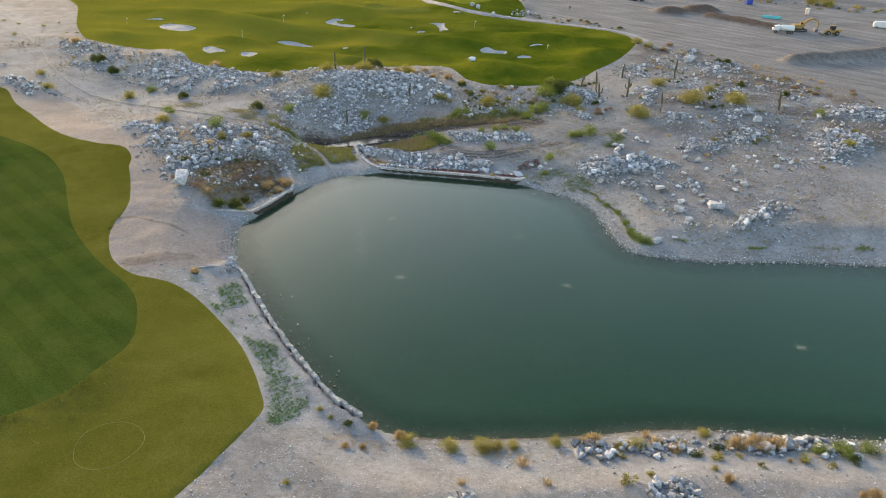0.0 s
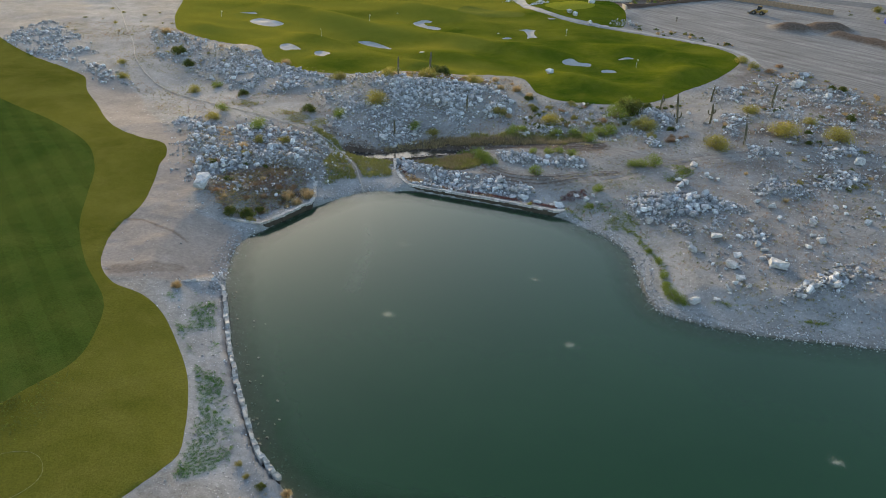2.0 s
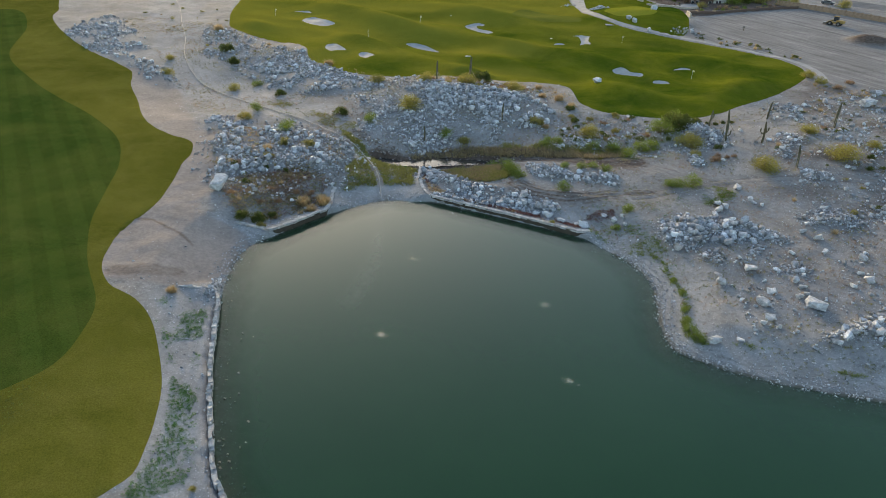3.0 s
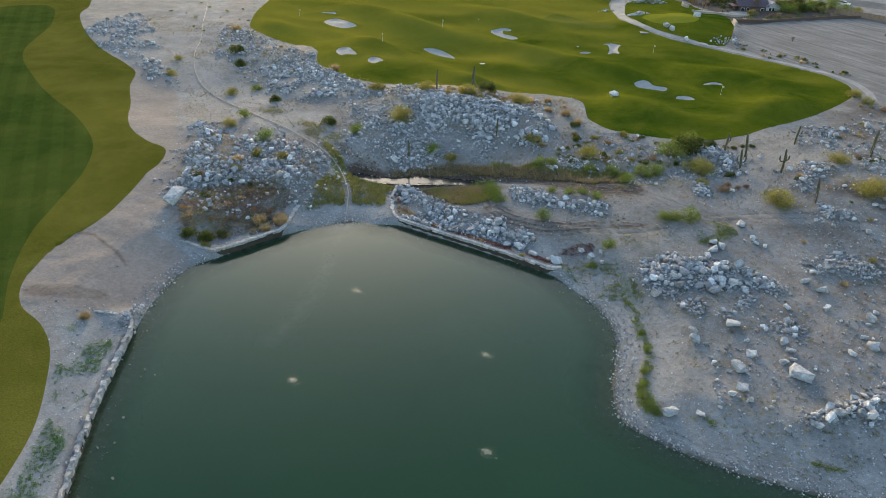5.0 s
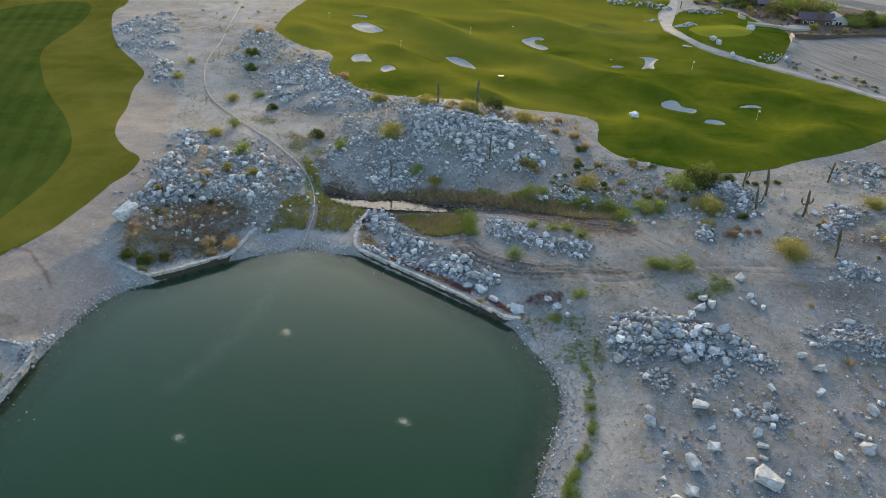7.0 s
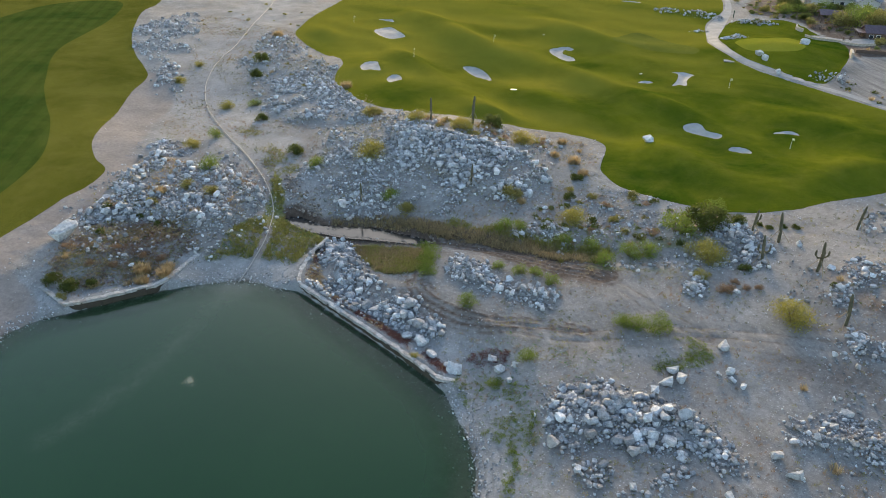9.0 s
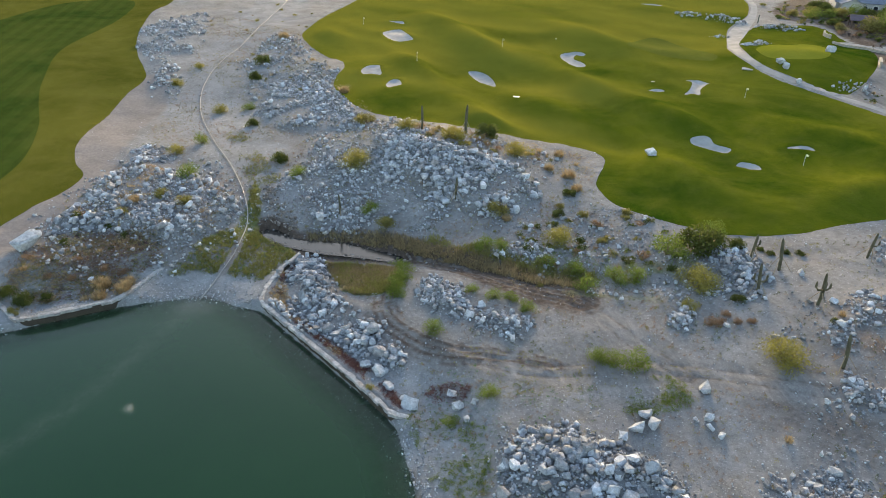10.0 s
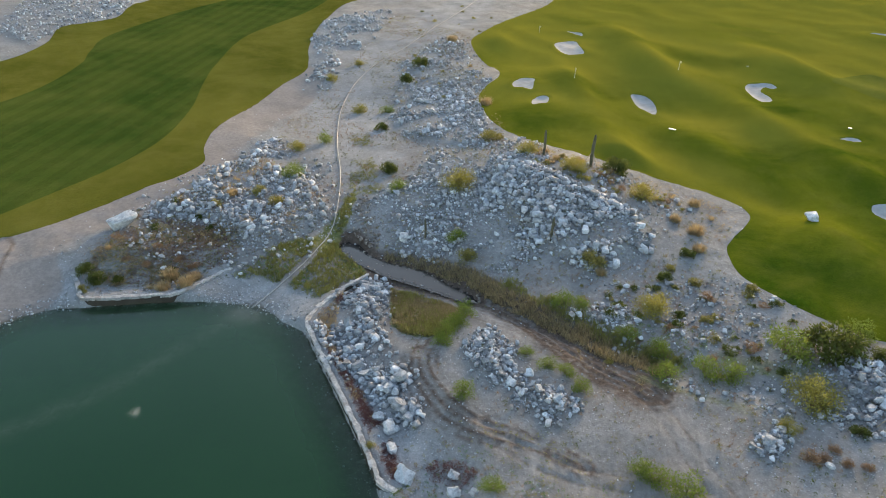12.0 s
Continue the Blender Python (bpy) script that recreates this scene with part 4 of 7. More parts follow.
def strewn(shapes, at, sizes, rng, tilt=0.5, squeeze=0.2):
    """Many turned copies of a few shapes, as arrays of vertices and triangles."""
    vs, fs, base = [], [], 0
    pick = rng.integers(0, len(shapes), len(at))
    for k, (sv, sf) in enumerate(shapes):
        m = np.flatnonzero(pick == k)
        if not len(m):
            continue
        n = len(m)
        a, b, c = rng.uniform(-tilt, tilt, n), rng.uniform(-tilt, tilt, n), rng.uniform(0, math.tau, n)
        ca, sa, cb, sb, cc, sc = np.cos(a), np.sin(a), np.cos(b), np.sin(b), np.cos(c), np.sin(c)
        rot = np.empty((n, 3, 3))
        rot[:, 0] = np.stack([cc * cb, cc * sb * sa - sc * ca, cc * sb * ca + sc * sa], 1)
        rot[:, 1] = np.stack([sc * cb, sc * sb * sa + cc * ca, sc * sb * ca - cc * sa], 1)
        rot[:, 2] = np.stack([-sb, cb * sa, cb * ca], 1)
        local = sv[None] * (sizes[m][:, None] * rng.uniform(1 - squeeze, 1 + squeeze, (n, 3)))[:, None]
        world_v = np.einsum("nij,nvj->nvi", rot, local) + at[m][:, None]
        tri = np.array([t for f in sf for t in ((f[0], f[i], f[i + 1]) for i in range(1, len(f) - 1))])
        vs.append(world_v.reshape(-1, 3))
        fs.append((tri[None] + (base + np.arange(n) * len(sv))[:, None, None]).reshape(-1, 3))
        base += n * len(sv)
    return np.vstack(vs), np.vstack(fs)


# rock shapes: broken, angular blocks
def rock_shape(rng, points, flat):
    bm = bmesh.new()
    for _ in range(points):
        d = rng.normal(size=3)
        d /= np.linalg.norm(d)
        d = np.sign(d) * np.abs(d) ** 0.55 * rng.uniform(0.39, 0.5)
        bm.verts.new((d[0], d[1] * rng.uniform(0.75, 1.0), d[2] * flat))
    out = bmesh.ops.convex_hull(bm, input=bm.verts)
    bmesh.ops.delete(bm, geom=[v for v in bm.verts if not v.link_faces], context="VERTS")
    bmesh.ops.recalc_face_normals(bm, faces=bm.faces)
    bm.verts.index_update()
    vs = np.array([v.co[:] for v in bm.verts])
    fs = [tuple(v.index for v in f.verts) for f in bm.faces]
    bm.free()
    return vs, fs


def block_shape(rng, flat, cuts):
    """A split block: a skewed box with some corners knocked off."""
    bm = bmesh.new()
    wide = rng.uniform(0.62, 1.0)
    corners = [np.array((sx, sy * wide, sz * flat)) * 0.41 * rng.uniform(0.5, 1.08, 3) for sx in (-1, 1) for sy in (-1, 1) for sz in (-1, 1)]
    chipped = set(rng.choice(8, cuts, replace=False).tolist())
    for i, c in enumerate(corners):
        if i in chipped:
            for k in range(3):
                q = c.copy()
                q[k] *= rng.uniform(-0.2, 0.6)
                bm.verts.new(q)
        else:
            bm.verts.new(c)
    bmesh.ops.convex_hull(bm, input=bm.verts)
    bmesh.ops.delete(bm, geom=[v for v in bm.verts if not v.link_faces], context="VERTS")
    bmesh.ops.recalc_face_normals(bm, faces=bm.faces)
    bm.verts.index_update()
    vs = np.array([v.co[:] for v in bm.verts])
    fs = [tuple(v.index for v in f.verts) for f in bm.faces]
    bm.free()
    return vs, fs


shape_rng = np.random.default_rng(11)
PEBBLES = [block_shape(shape_rng, shape_rng.uniform(0.5, 0.9), 1) for _ in range(8)]
BLOCKS = [block_shape(shape_rng, shape_rng.uniform(0.55, 0.95), int(shape_rng.integers(2, 7))) for _ in range(16)]


def big_rock(name, rng, material, flat=0.75):
    """A boulder with planes, worn edges and a rough skin."""
    vs, fs = rock_shape(rng, 19, flat)
    bm = bmesh.new()
    bv = [bm.verts.new(v) for v in vs]
    for f in fs:
        bm.faces.new([bv[i] for i in f])
    bmesh.ops.bevel(bm, geom=list(bm.edges), offset=0.014, segments=1, affect="EDGES")
    bmesh.ops.triangulate(bm, faces=[f for f in bm.faces if len(f.verts) > 4])
    for longest in (0.3, 0.16):
        bmesh.ops.subdivide_edges(bm, edges=[e for e in bm.edges if e.calc_length() > longest], cuts=1)
        bmesh.ops.triangulate(bm, faces=[f for f in bm.faces if len(f.verts) > 4])
    for v in bm.verts:
        v.co += v.co.normalized() * (0.05 * noise.noise(v.co * 4) + 0.025 * noise.noise(v.co * 11))
    me = bpy.data.meshes.new(name)
    bm.to_mesh(me)
    bm.free()
    me.materials.append(material)
    return me


def turned(vs, size, rng, tilt=0.5):
    e = Euler((rng.uniform(-tilt, tilt), rng.uniform(-tilt, tilt), rng.uniform(0, math.tau))).to_matrix()
    return (np.asarray(vs) * size * rng.uniform(0.8, 1.2, 3)) @ np.array(e).T


def spread(outline, count, rng):
    (x0, y0), (x1, y1) = outline.min(0), outline.max(0)
    g = rng.uniform((x0, y0), (x1, y1), (count, 2))
    return g[inside(outline, g[:, 0], g[:, 1])]

# ---------------------------------------------------------------- rock piles and boulders
rock_rng = np.random.default_rng(23)
BLOCK_MESHES = [mesh_of("boulder", v, f, M_ROCK) for v, f in BLOCKS]
PILE_LABEL = {"knoll": "broad knoll of broken grey and white rocks with dry plants", "gully": "slope of scattered grey rubble beside the sandy wash",
              "mound": "large mound of angular blue-grey boulders and rubble", "bank": "bank of pale grey boulders behind the pond wall",
              "heap": "low heap of broken grey boulders on bare soil", "spit": "few pale stones on the pond's corner",
              "shore": "pale stones and rubble on the gravel shore", "rockery": "landscaped rockery of pale stones in the turf", "field": "scattered grey stones over the open desert field", "far": "scattered grey rubble beyond the fairway"}


def rock_pile(kind, outline, heap, usual, biggest, cover):
    (x0, y0), (x1, y1) = outline.min(0), outline.max(0)
    area = (x1 - x0) * (y1 - y0)
    cx, cy = outline.mean(0)
    far = cy > 215 or cx < -100
    fray = min(2.6, 0.3 * min(x1 - x0, y1 - y0))
    thing = base_at("rock_pile", cx, cy, ground_z(cx, cy))
    tagged(thing, PILE_LABEL[kind], "rocks", "rock piles")
    inv = np.array((cx, cy, ground_z(cx, cy)))
    bits = []
    # rubble first, then blocks
    for tier, (n, lo, hi) in enumerate(((int(area * (1.5 if far else 6.0) * cover), 0.12, 0.5), (int(area * (1.2 if far else 2.4) * cover / usual ** 2), usual * 0.45, usual * 1.7))):
        g = rock_rng.uniform((x0 - fray, y0 - fray), (x1 + fray, y1 + fray), (int(n * (1 + 2 * fray / (x1 - x0)) * (1 + 2 * fray / (y1 - y0))), 2))
        depth = far_from(outline, g[:, 0], g[:, 1], True) * np.where(inside(outline, g[:, 0], g[:, 1]), 1, -1)
        clump = rumple(g[:, 0], g[:, 1], 5.0, 40, 3)
        likely = soft((depth + fray * (0.45 + 0.9 * clump)) / (1.4 * fray)) * np.clip(0.75 + (1.6 if kind in ("knoll", "mound", "gully", "field") else 0.5) * clump, 0.04, 1)
        g = g[rock_rng.uniform(0, 1, len(g)) < likely]
        g = g[~inside(POND, g[:, 0], g[:, 1])]
        if kind != "rockery":
            g = g[~inside(RANGE, g[:, 0], g[:, 1]) & ~inside(COURSE, g[:, 0], g[:, 1])]
        if not len(g):
            continue
        local = np.clip(1.0 + 0.55 * rumple(g[:, 0], g[:, 1], 4.0, 71, 2), 0.5, 1.6)
        z = height(g[:, 0], g[:, 1])
        size = (lo + (hi - lo) * rock_rng.beta(1.5, 3.2, len(g))) * (local if tier else 1.0)
        if tier:
            big = rock_rng.uniform(0, 1, len(g)) < 0.13
            size = np.where(big, usual * 1.2 + (biggest - usual * 1.2) * rock_rng.beta(1.0, 1.6, len(g)), size)
        lift = size * rock_rng.uniform(0.05, 0.42, len(g))
        place = np.column_stack([g[:, 0] - cx, g[:, 1] - cy, z + lift - inv[2]])
        order = np.argsort(-size)
        top = [i for i in order[:14 if far else 40] if tier and size[i] > 0.55]
        for i in top:
            s = size[i]
            ob = new("boulder", BLOCK_MESHES[rock_rng.integers(len(BLOCK_MESHES))])
            ob.parent = thing
            ob.matrix_basis = pose(*place[i], rock_rng.uniform(-30, 30), rock_rng.uniform(-30, 30), rock_rng.uniform(0, 360)) @ Matrix.Diagonal((s, s * rock_rng.uniform(0.8, 1.1), s * rock_rng.uniform(0.75, 1.05), 1))
        rest = np.setdiff1d(np.arange(len(g)), top)
        if len(rest):
            bits.append(strewn(BLOCKS[:8] if tier else PEBBLES, place[rest], size[rest], rock_rng))
    shift, vv, ff = 0, [], []
    for v, f in bits:
        vv.append(v)
        ff.append(f + shift)
        shift += len(v)
    ob = part("rubble", tri_mesh("rubble", np.vstack(vv), np.vstack(ff), M_ROCK), None, thing)
    ob["kind"] = "stuff"
    return thing


for pile in PILES:
    rock_pile(*pile)

# brown stones in the head of the stream and along its edge
M_WET_ROCK = rock_material("brown_stone", (1.0, 0.84, 0.72), 0.15, 0.5)
bed = np.vstack([spread(STONY_BED, 330, rock_rng), strip(STREAM[::2], 1.0)[rock_rng.integers(0, len(STREAM) // 2, 170)] + rock_rng.normal(0, 0.35, (170, 2))])
size = rock_rng.uniform(0.2, 0.7, len(bed))
v, f = strewn(PEBBLES, np.column_stack([bed, np.maximum(height(bed[:, 0], bed[:, 1]), 0.2) + size * 0.12]), size, rock_rng)
tagged(new("stream_stones", tri_mesh("stream_stones", v, f, M_WET_ROCK)), "damp brown stones at the head of the stream", "stones", kind="stuff")
# stones standing out of the shallows by the bank
bed = np.array([(x + 1.1 + rock_rng.exponential(1.6), y + rock_rng.normal(0, 0.6)) for x, y in WALL_LINES["south"][rock_rng.integers(8, len(WALL_LINES["south"]) - 4, 40)]])
size = rock_rng.uniform(0.12, 0.5, len(bed))
v, f = strewn(PEBBLES, np.column_stack([bed, rock_rng.uniform(-0.12, 0.02, len(bed))]), size, rock_rng)
tagged(new("shallow_stones", tri_mesh("shallow_stones", v, f, M_WET_ROCK)), "few small stones standing out of the shallows", "stones", kind="stuff")

BOULDERS = [(-69.3, 114.7, 5.4), (30.0, 126.3, 3.6), (18.3, 111.9, 2.1), (21.3, 113.3, 1.3), (20.4, 132.2, 2.1), (16.2, 128.1, 1.7), (17.0, 126.6, 1.9),
            (18.3, 126.7, 0.9), (23.8, 127.2, 1.7), (23.1, 123.5, 2.6), (22.5, 130.0, 1.2), (18.5, 135.0, 1.2), (26.8, 134.7, 1.2), (26.8, 132.0, 1.7),
            (27.9, 130.4, 1.4), (27.6, 127.6, 1.3), (28.5, 128.9, 1.2), (26.7, 148.4, 1.5), (28.8, 147.0, 2.2), (35.7, 143.1, 1.8), (35.5, 138.2, 1.2),
            (36.6, 136.7, 2.2), (29.6, 159.7, 1.5), (27.8, 161.1, 1.0), (12.6, 150.9, 2.3)]
BOULDERS += [(12.3, 153.3, 2.1), (13.8, 152.6, 1.9), (12.7, 148.8, 1.6), (14.6, 161.3, 2.1), (17.4, 157.6, 1.3), (18.2, 156.4, 1.2), (19.6, 156.2, 1.0), (16.6, 156.4, 0.9), (25.8, 140.4, 1.4), (36.6, 125.7, 1.3), (33.6, 121.5, 1.5), (24.3, 119.9, 1.8), (23.6, 118.1, 1.2),
             (25.4, 118.2, 1.4), (5.5, 171.3, 1.5), (-27.8, 214.6, 2.7), (-13.6, 152.0, 1.6), (-14.2, 137.7, 1.9), (-16.4, 137.3, 1.6), (-51.2, 154.1, 2.2),
             (10.4, 174.0, 1.1), (11.3, 192.3, 1.4), (-4.0, 187.4, 1.3), (-33.4, 309.8, 3.9), (-28.7, 279.8, 2.2), (-38.2, 289.4, 2.9), (-35.6, 287.4, 2.5), (20.5, 182.6, 1.5)]
BOULDERS += [(-7.3, 136.6, 2.5), (-4.9, 140.9, 1.5), (-2.9, 140.0, 1.6), (-11.4, 136.9, 1.7), (-8.6, 136.9, 1.2), (-1.9, 141.6, 1.1), (-0.9, 139.4, 1.0)]
BOULDERS += [(8.7, 59.0, 1.3), (17.5, 61.2, 1.3), (13.8, 59.7, 1.2), (34.5, 133.9, 1.5), (30.4, 142.9, 1.4), (37, 228, 4.2), (17.5, 204, 1.3), (22, 205, 1.4),
             (44, 220, 2.0), (48, 206, 1.8), (46.5, 173.5, 3.2), (55, 186, 2.2), (62, 181, 2.2), (44.5, 146, 1.6), (40, 151, 1.4)]
big_rng = np.random.default_rng(5)
BIG_MESHES = [big_rock("boulder", big_rng, M_PALE_ROCK, f) for f in (0.62, 0.75, 0.85, 0.7, 0.9, 0.6)]
bz = height(np.array([b[0] for b in BOULDERS]), np.array([b[1] for b in BOULDERS]))
for (x, y, s), z in zip(BOULDERS, bz):
    ob = new("boulder", BIG_MESHES[big_rng.integers(6)])
    ob.matrix_basis = pose(x, y, z + s * 0.2, *big_rng.uniform(-1, 1, 2) * (5 if s > 2.5 else 18), big_rng.uniform(0, 360)) @ Matrix.Diagonal((s, s * big_rng.uniform(0.65, 0.9), s * big_rng.uniform(0.6, 0.85), 1))
    tagged(ob, "huge pale weathered boulder" if s > 2.5 else "pale angular boulder lying on bare soil" if s > 1.25 else "small pale boulder on gravel", "rock", "loose boulders")

# loose stones all over the bare soil
n = 66000
sx, sy = rock_rng.uniform(-125, 75, n), rock_rng.uniform(44, 235, n)
dens = 0.35 + 0.75 * rumple(sx, sy, 12, 61, 3)
near_shore = far_from(POND, sx, sy, True)
dens = np.where(near_shore < 3.5, np.maximum(dens, 0.75), dens)
dens = np.where(inside(SANDY, sx, sy) | inside(LOT, sx, sy), 0.03, dens)
ok = (rock_rng.uniform(0, 1, n) < dens) & ~inside(COURSE, sx, sy) & ~inside(RANGE, sx, sy) & ~(inside(POND, sx, sy) & (near_shore > 2.5)) & ~inside(STREAM, sx, sy)
sx, sy = sx[ok], sy[ok]
sz = height(sx, sy)
size = 0.10 + 0.42 * rock_rng.beta(1.1, 5.0, len(sx))
v, f = strewn(PEBBLES, np.column_stack([sx, sy, sz + size * 0.15]), size, rock_rng)
tagged(new("loose_stones", tri_mesh("loose_stones", v, f, M_ROCK)), "scattered small grey stones on desert soil", "stones", kind="stuff")


# rubble margin along the gravel shore
walled = np.vstack(list(WALL_LINES.values()))
rim = POND[(POND[:, 0] < 80) & (POND[:, 1] > 66)]
g = rim[rock_rng.integers(0, len(rim), 9000)] + rock_rng.normal(0, 1.5, (9000, 2))
off = far_from(POND, g[:, 0], g[:, 1], True)
g = g[(off < 2.8) & ~(inside(POND, g[:, 0], g[:, 1]) & (off > 0.7)) & (far_from(walled, g[:, 0], g[:, 1]) > 1.5) & (far_from(WALL_LINES["south"], g[:, 0], g[:, 1]) > 3.0)]
size = 0.12 + 0.45 * rock_rng.beta(1.3, 4.0, len(g))
v, f = strewn(PEBBLES, np.column_stack([g, height(g[:, 0], g[:, 1]) + size * 0.12]), size, rock_rng)
tagged(new("shore_rubble", tri_mesh("shore_rubble", v, f, M_ROCK)), "grey rubble margin along the gravel shore", "stones", kind="stuff")


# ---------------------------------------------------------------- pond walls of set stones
# water stain plus the shade under the capstones, both in this dark colour
M_WALL_FACE = concrete_material("damp_shaded_wall_face", (0.07, 0.058, 0.045))


def pond_wall(name, line, tall, deep, cap, label, long=(0.6, 1.3), even=0.07):
    """Pale capstones laid on a damp footing over the water, its colour darkened for shade."""
    length = np.concatenate([[0], np.cumsum(np.linalg.norm(np.diff(line, axis=0), axis=1))])
    thing = base_at(name, line[0][0], line[0][1], 0.0)
    tagged(thing, label, "wall", kind="structure")
    rng = np.random.default_rng(len(line))
    run = np.gradient(line, axis=0)
    run /= np.linalg.norm(run, axis=1)[:, None] + 1e-9
    side = np.stack([-run[:, 1], run[:, 0]], 1)
    if inside(POND, *(line + side).T).sum() < inside(POND, *(line - side).T).sum():
        side = -side
    local = line - line[0]
    rough = rng.normal(0, 0.03, (len(line), 2))
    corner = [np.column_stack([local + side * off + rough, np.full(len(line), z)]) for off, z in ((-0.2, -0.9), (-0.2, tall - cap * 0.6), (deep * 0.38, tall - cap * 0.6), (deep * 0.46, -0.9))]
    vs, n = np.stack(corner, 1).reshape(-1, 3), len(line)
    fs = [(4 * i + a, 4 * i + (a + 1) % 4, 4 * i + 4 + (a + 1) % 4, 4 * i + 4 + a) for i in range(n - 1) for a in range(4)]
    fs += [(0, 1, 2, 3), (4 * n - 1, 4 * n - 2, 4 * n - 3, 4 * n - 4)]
    part("footing", mesh_of("footing", vs, fs, M_WALL_FACE), None, thing, "dark damp footing stained by the water, with shade in its colour")
    block = []
    for k in range(7):
        bm = bmesh.new()
        box(bm, 0, 0, 0, 1, 1, 1, 0.09)
        for v in bm.verts:
            v.co += Vector(rng.uniform(-0.09, 0.09, 3))
        me = bpy.data.meshes.new("stone")
        bm.to_mesh(me)
        bm.free()
        me.materials.append(M_WALL)
        block.append(me)
    s = 0.0
    while s < length[-1] - 0.3:
        w = rng.uniform(*long)
        m = min(s + w / 2, length[-1])
        x, y = np.interp(m, length, line[:, 0]), np.interp(m, length, line[:, 1])
        x2, y2 = np.interp(m + 0.3, length, line[:, 0]), np.interp(m + 0.3, length, line[:, 1])
        x1, y1 = np.interp(m - 0.3, length, line[:, 0]), np.interp(m - 0.3, length, line[:, 1])
        ang = math.degrees(math.atan2(y2 - y1, x2 - x1))
        h = cap * rng.uniform(1 - 2 * even, 1 + 2 * even)
        ob = new("stone", block[rng.integers(7)])
        ob.parent = thing
        ob.matrix_basis = pose(x - line[0][0] + rng.normal(0, 0.6 * even), y - line[0][1] + rng.normal(0, 0.6 * even), tall - cap + h / 2, rng.uniform(-50, 50) * even, rng.uniform(-50, 50) * even, ang + rng.uniform(-90, 90) * even) @ Matrix.Diagonal((w * 1.12, deep * rng.uniform(0.75, 1.25), h, 1))
        s += w
    return thing


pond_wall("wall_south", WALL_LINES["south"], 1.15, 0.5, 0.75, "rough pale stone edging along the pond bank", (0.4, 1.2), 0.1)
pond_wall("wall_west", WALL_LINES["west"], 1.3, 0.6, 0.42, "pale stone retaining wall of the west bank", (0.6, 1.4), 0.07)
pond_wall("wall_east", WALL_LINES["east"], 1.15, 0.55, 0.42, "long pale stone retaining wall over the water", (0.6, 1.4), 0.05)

# ---------------------------------------------------------------- plants
M_STEM = plain("stems", (0.16, 0.12, 0.08), 0.9)
LEAF = {
    "yellow": leaf_material("yellow_leaves", (0.20, 0.19, 0.045), (0.38, 0.33, 0.09)),
    "green": leaf_material("green_leaves", (0.105, 0.15, 0.026), (0.22, 0.275, 0.058)),
    "dark": leaf_material("dark_leaves", (0.055, 0.075, 0.018), (0.13, 0.15, 0.035)),
    "olive": leaf_material("olive_leaves", (0.17, 0.16, 0.045), (0.33, 0.29, 0.10)),
    "tan": leaf_material("dry_leaves", (0.32, 0.23, 0.12), (0.55, 0.42, 0.24)),
    "reed": leaf_material("reed_leaves", (0.16, 0.17, 0.05), (0.33, 0.31, 0.11)),
    "weed": leaf_material("weed_leaves", (0.042, 0.125, 0.022), (0.105, 0.24, 0.05)),
    "brown": leaf_material("brown_reeds", (0.21, 0.165, 0.095), (0.40, 0.32, 0.19)),
    "rust": leaf_material("rust_leaves", (0.20, 0.125, 0.08), (0.36, 0.245, 0.155)),
}
M_RED = leaf_material("wine_leaves", (0.10, 0.05, 0.052), (0.22, 0.115, 0.105))


def leaves(rng, clumps, per, leaf, squash, loose):
    """Small leaf blades on lumps that make an uneven crown of unit radius."""
    h = Heap()
    centres = []
    for _ in range(clumps):
        d = rng.normal(size=3)
        d /= np.linalg.norm(d)
        d[2] = abs(d[2])
        r = rng.uniform(0.25, 0.78) ** 0.8
        centres.append((d[0] * r, d[1] * r, d[2] * r * squash + 0.18))
    for c in centres:
        d = rng.normal(size=(per, 3))
        d /= np.linalg.norm(d, axis=1)[:, None]
        at = np.array(c) + d * (rng.uniform(0.22, 0.42) * rng.uniform(0.55, 1.0 + loose, per))[:, None] * (1, 1, 0.85)
        at[:, 2] = np.where(at[:, 2] < 0.02, rng.uniform(0.02, 0.15, per), at[:, 2])
        u = np.cross(d, rng.normal(size=(per, 3)))
        u /= np.linalg.norm(u, axis=1)[:, None] + 1e-9
        w = np.cross(d, u) * 0.6 + d * 0.8
        s = (leaf * rng.uniform(0.6, 1.4, per))[:, None]
        quad = np.stack([at - u * s * 0.4, at + w * s, at + u * s * 0.4, at - w * s * 0.5], 1).reshape(-1, 3)
        h.add(quad, [(4 * i, 4 * i + 1, 4 * i + 2, 4 * i + 3) for i in range(per)])
    return h, centres


def blades(rng, count, spread_r, tall, wide):
    h = Heap()
    for _ in range(count):
        a, r = rng.uniform(0, math.tau), spread_r * rng.uniform(0, 1) ** 0.7
        foot = np.array((r * math.cos(a), r * math.sin(a), 0.0))
        lean = rng.uniform(0.15, 0.95)
        out = np.array((math.cos(a + rng.normal() * 0.5), math.sin(a + rng.normal() * 0.5), 0.0))
        side = np.array((-out[1], out[0], 0)) * wide * rng.uniform(0.6, 1.4)
        t = tall * rng.uniform(0.6, 1.15)
        mid_p = foot + out * lean * t * 0.35 + (0, 0, t * 0.6)
        tip = foot + out * lean * t * 0.85 + (0, 0, t * (1.05 - 0.3 * lean))
        h.add([foot - side, foot + side, mid_p + side * 0.8, mid_p - side * 0.8, tip], [(0, 1, 2, 3), (3, 2, 4)])
    return h


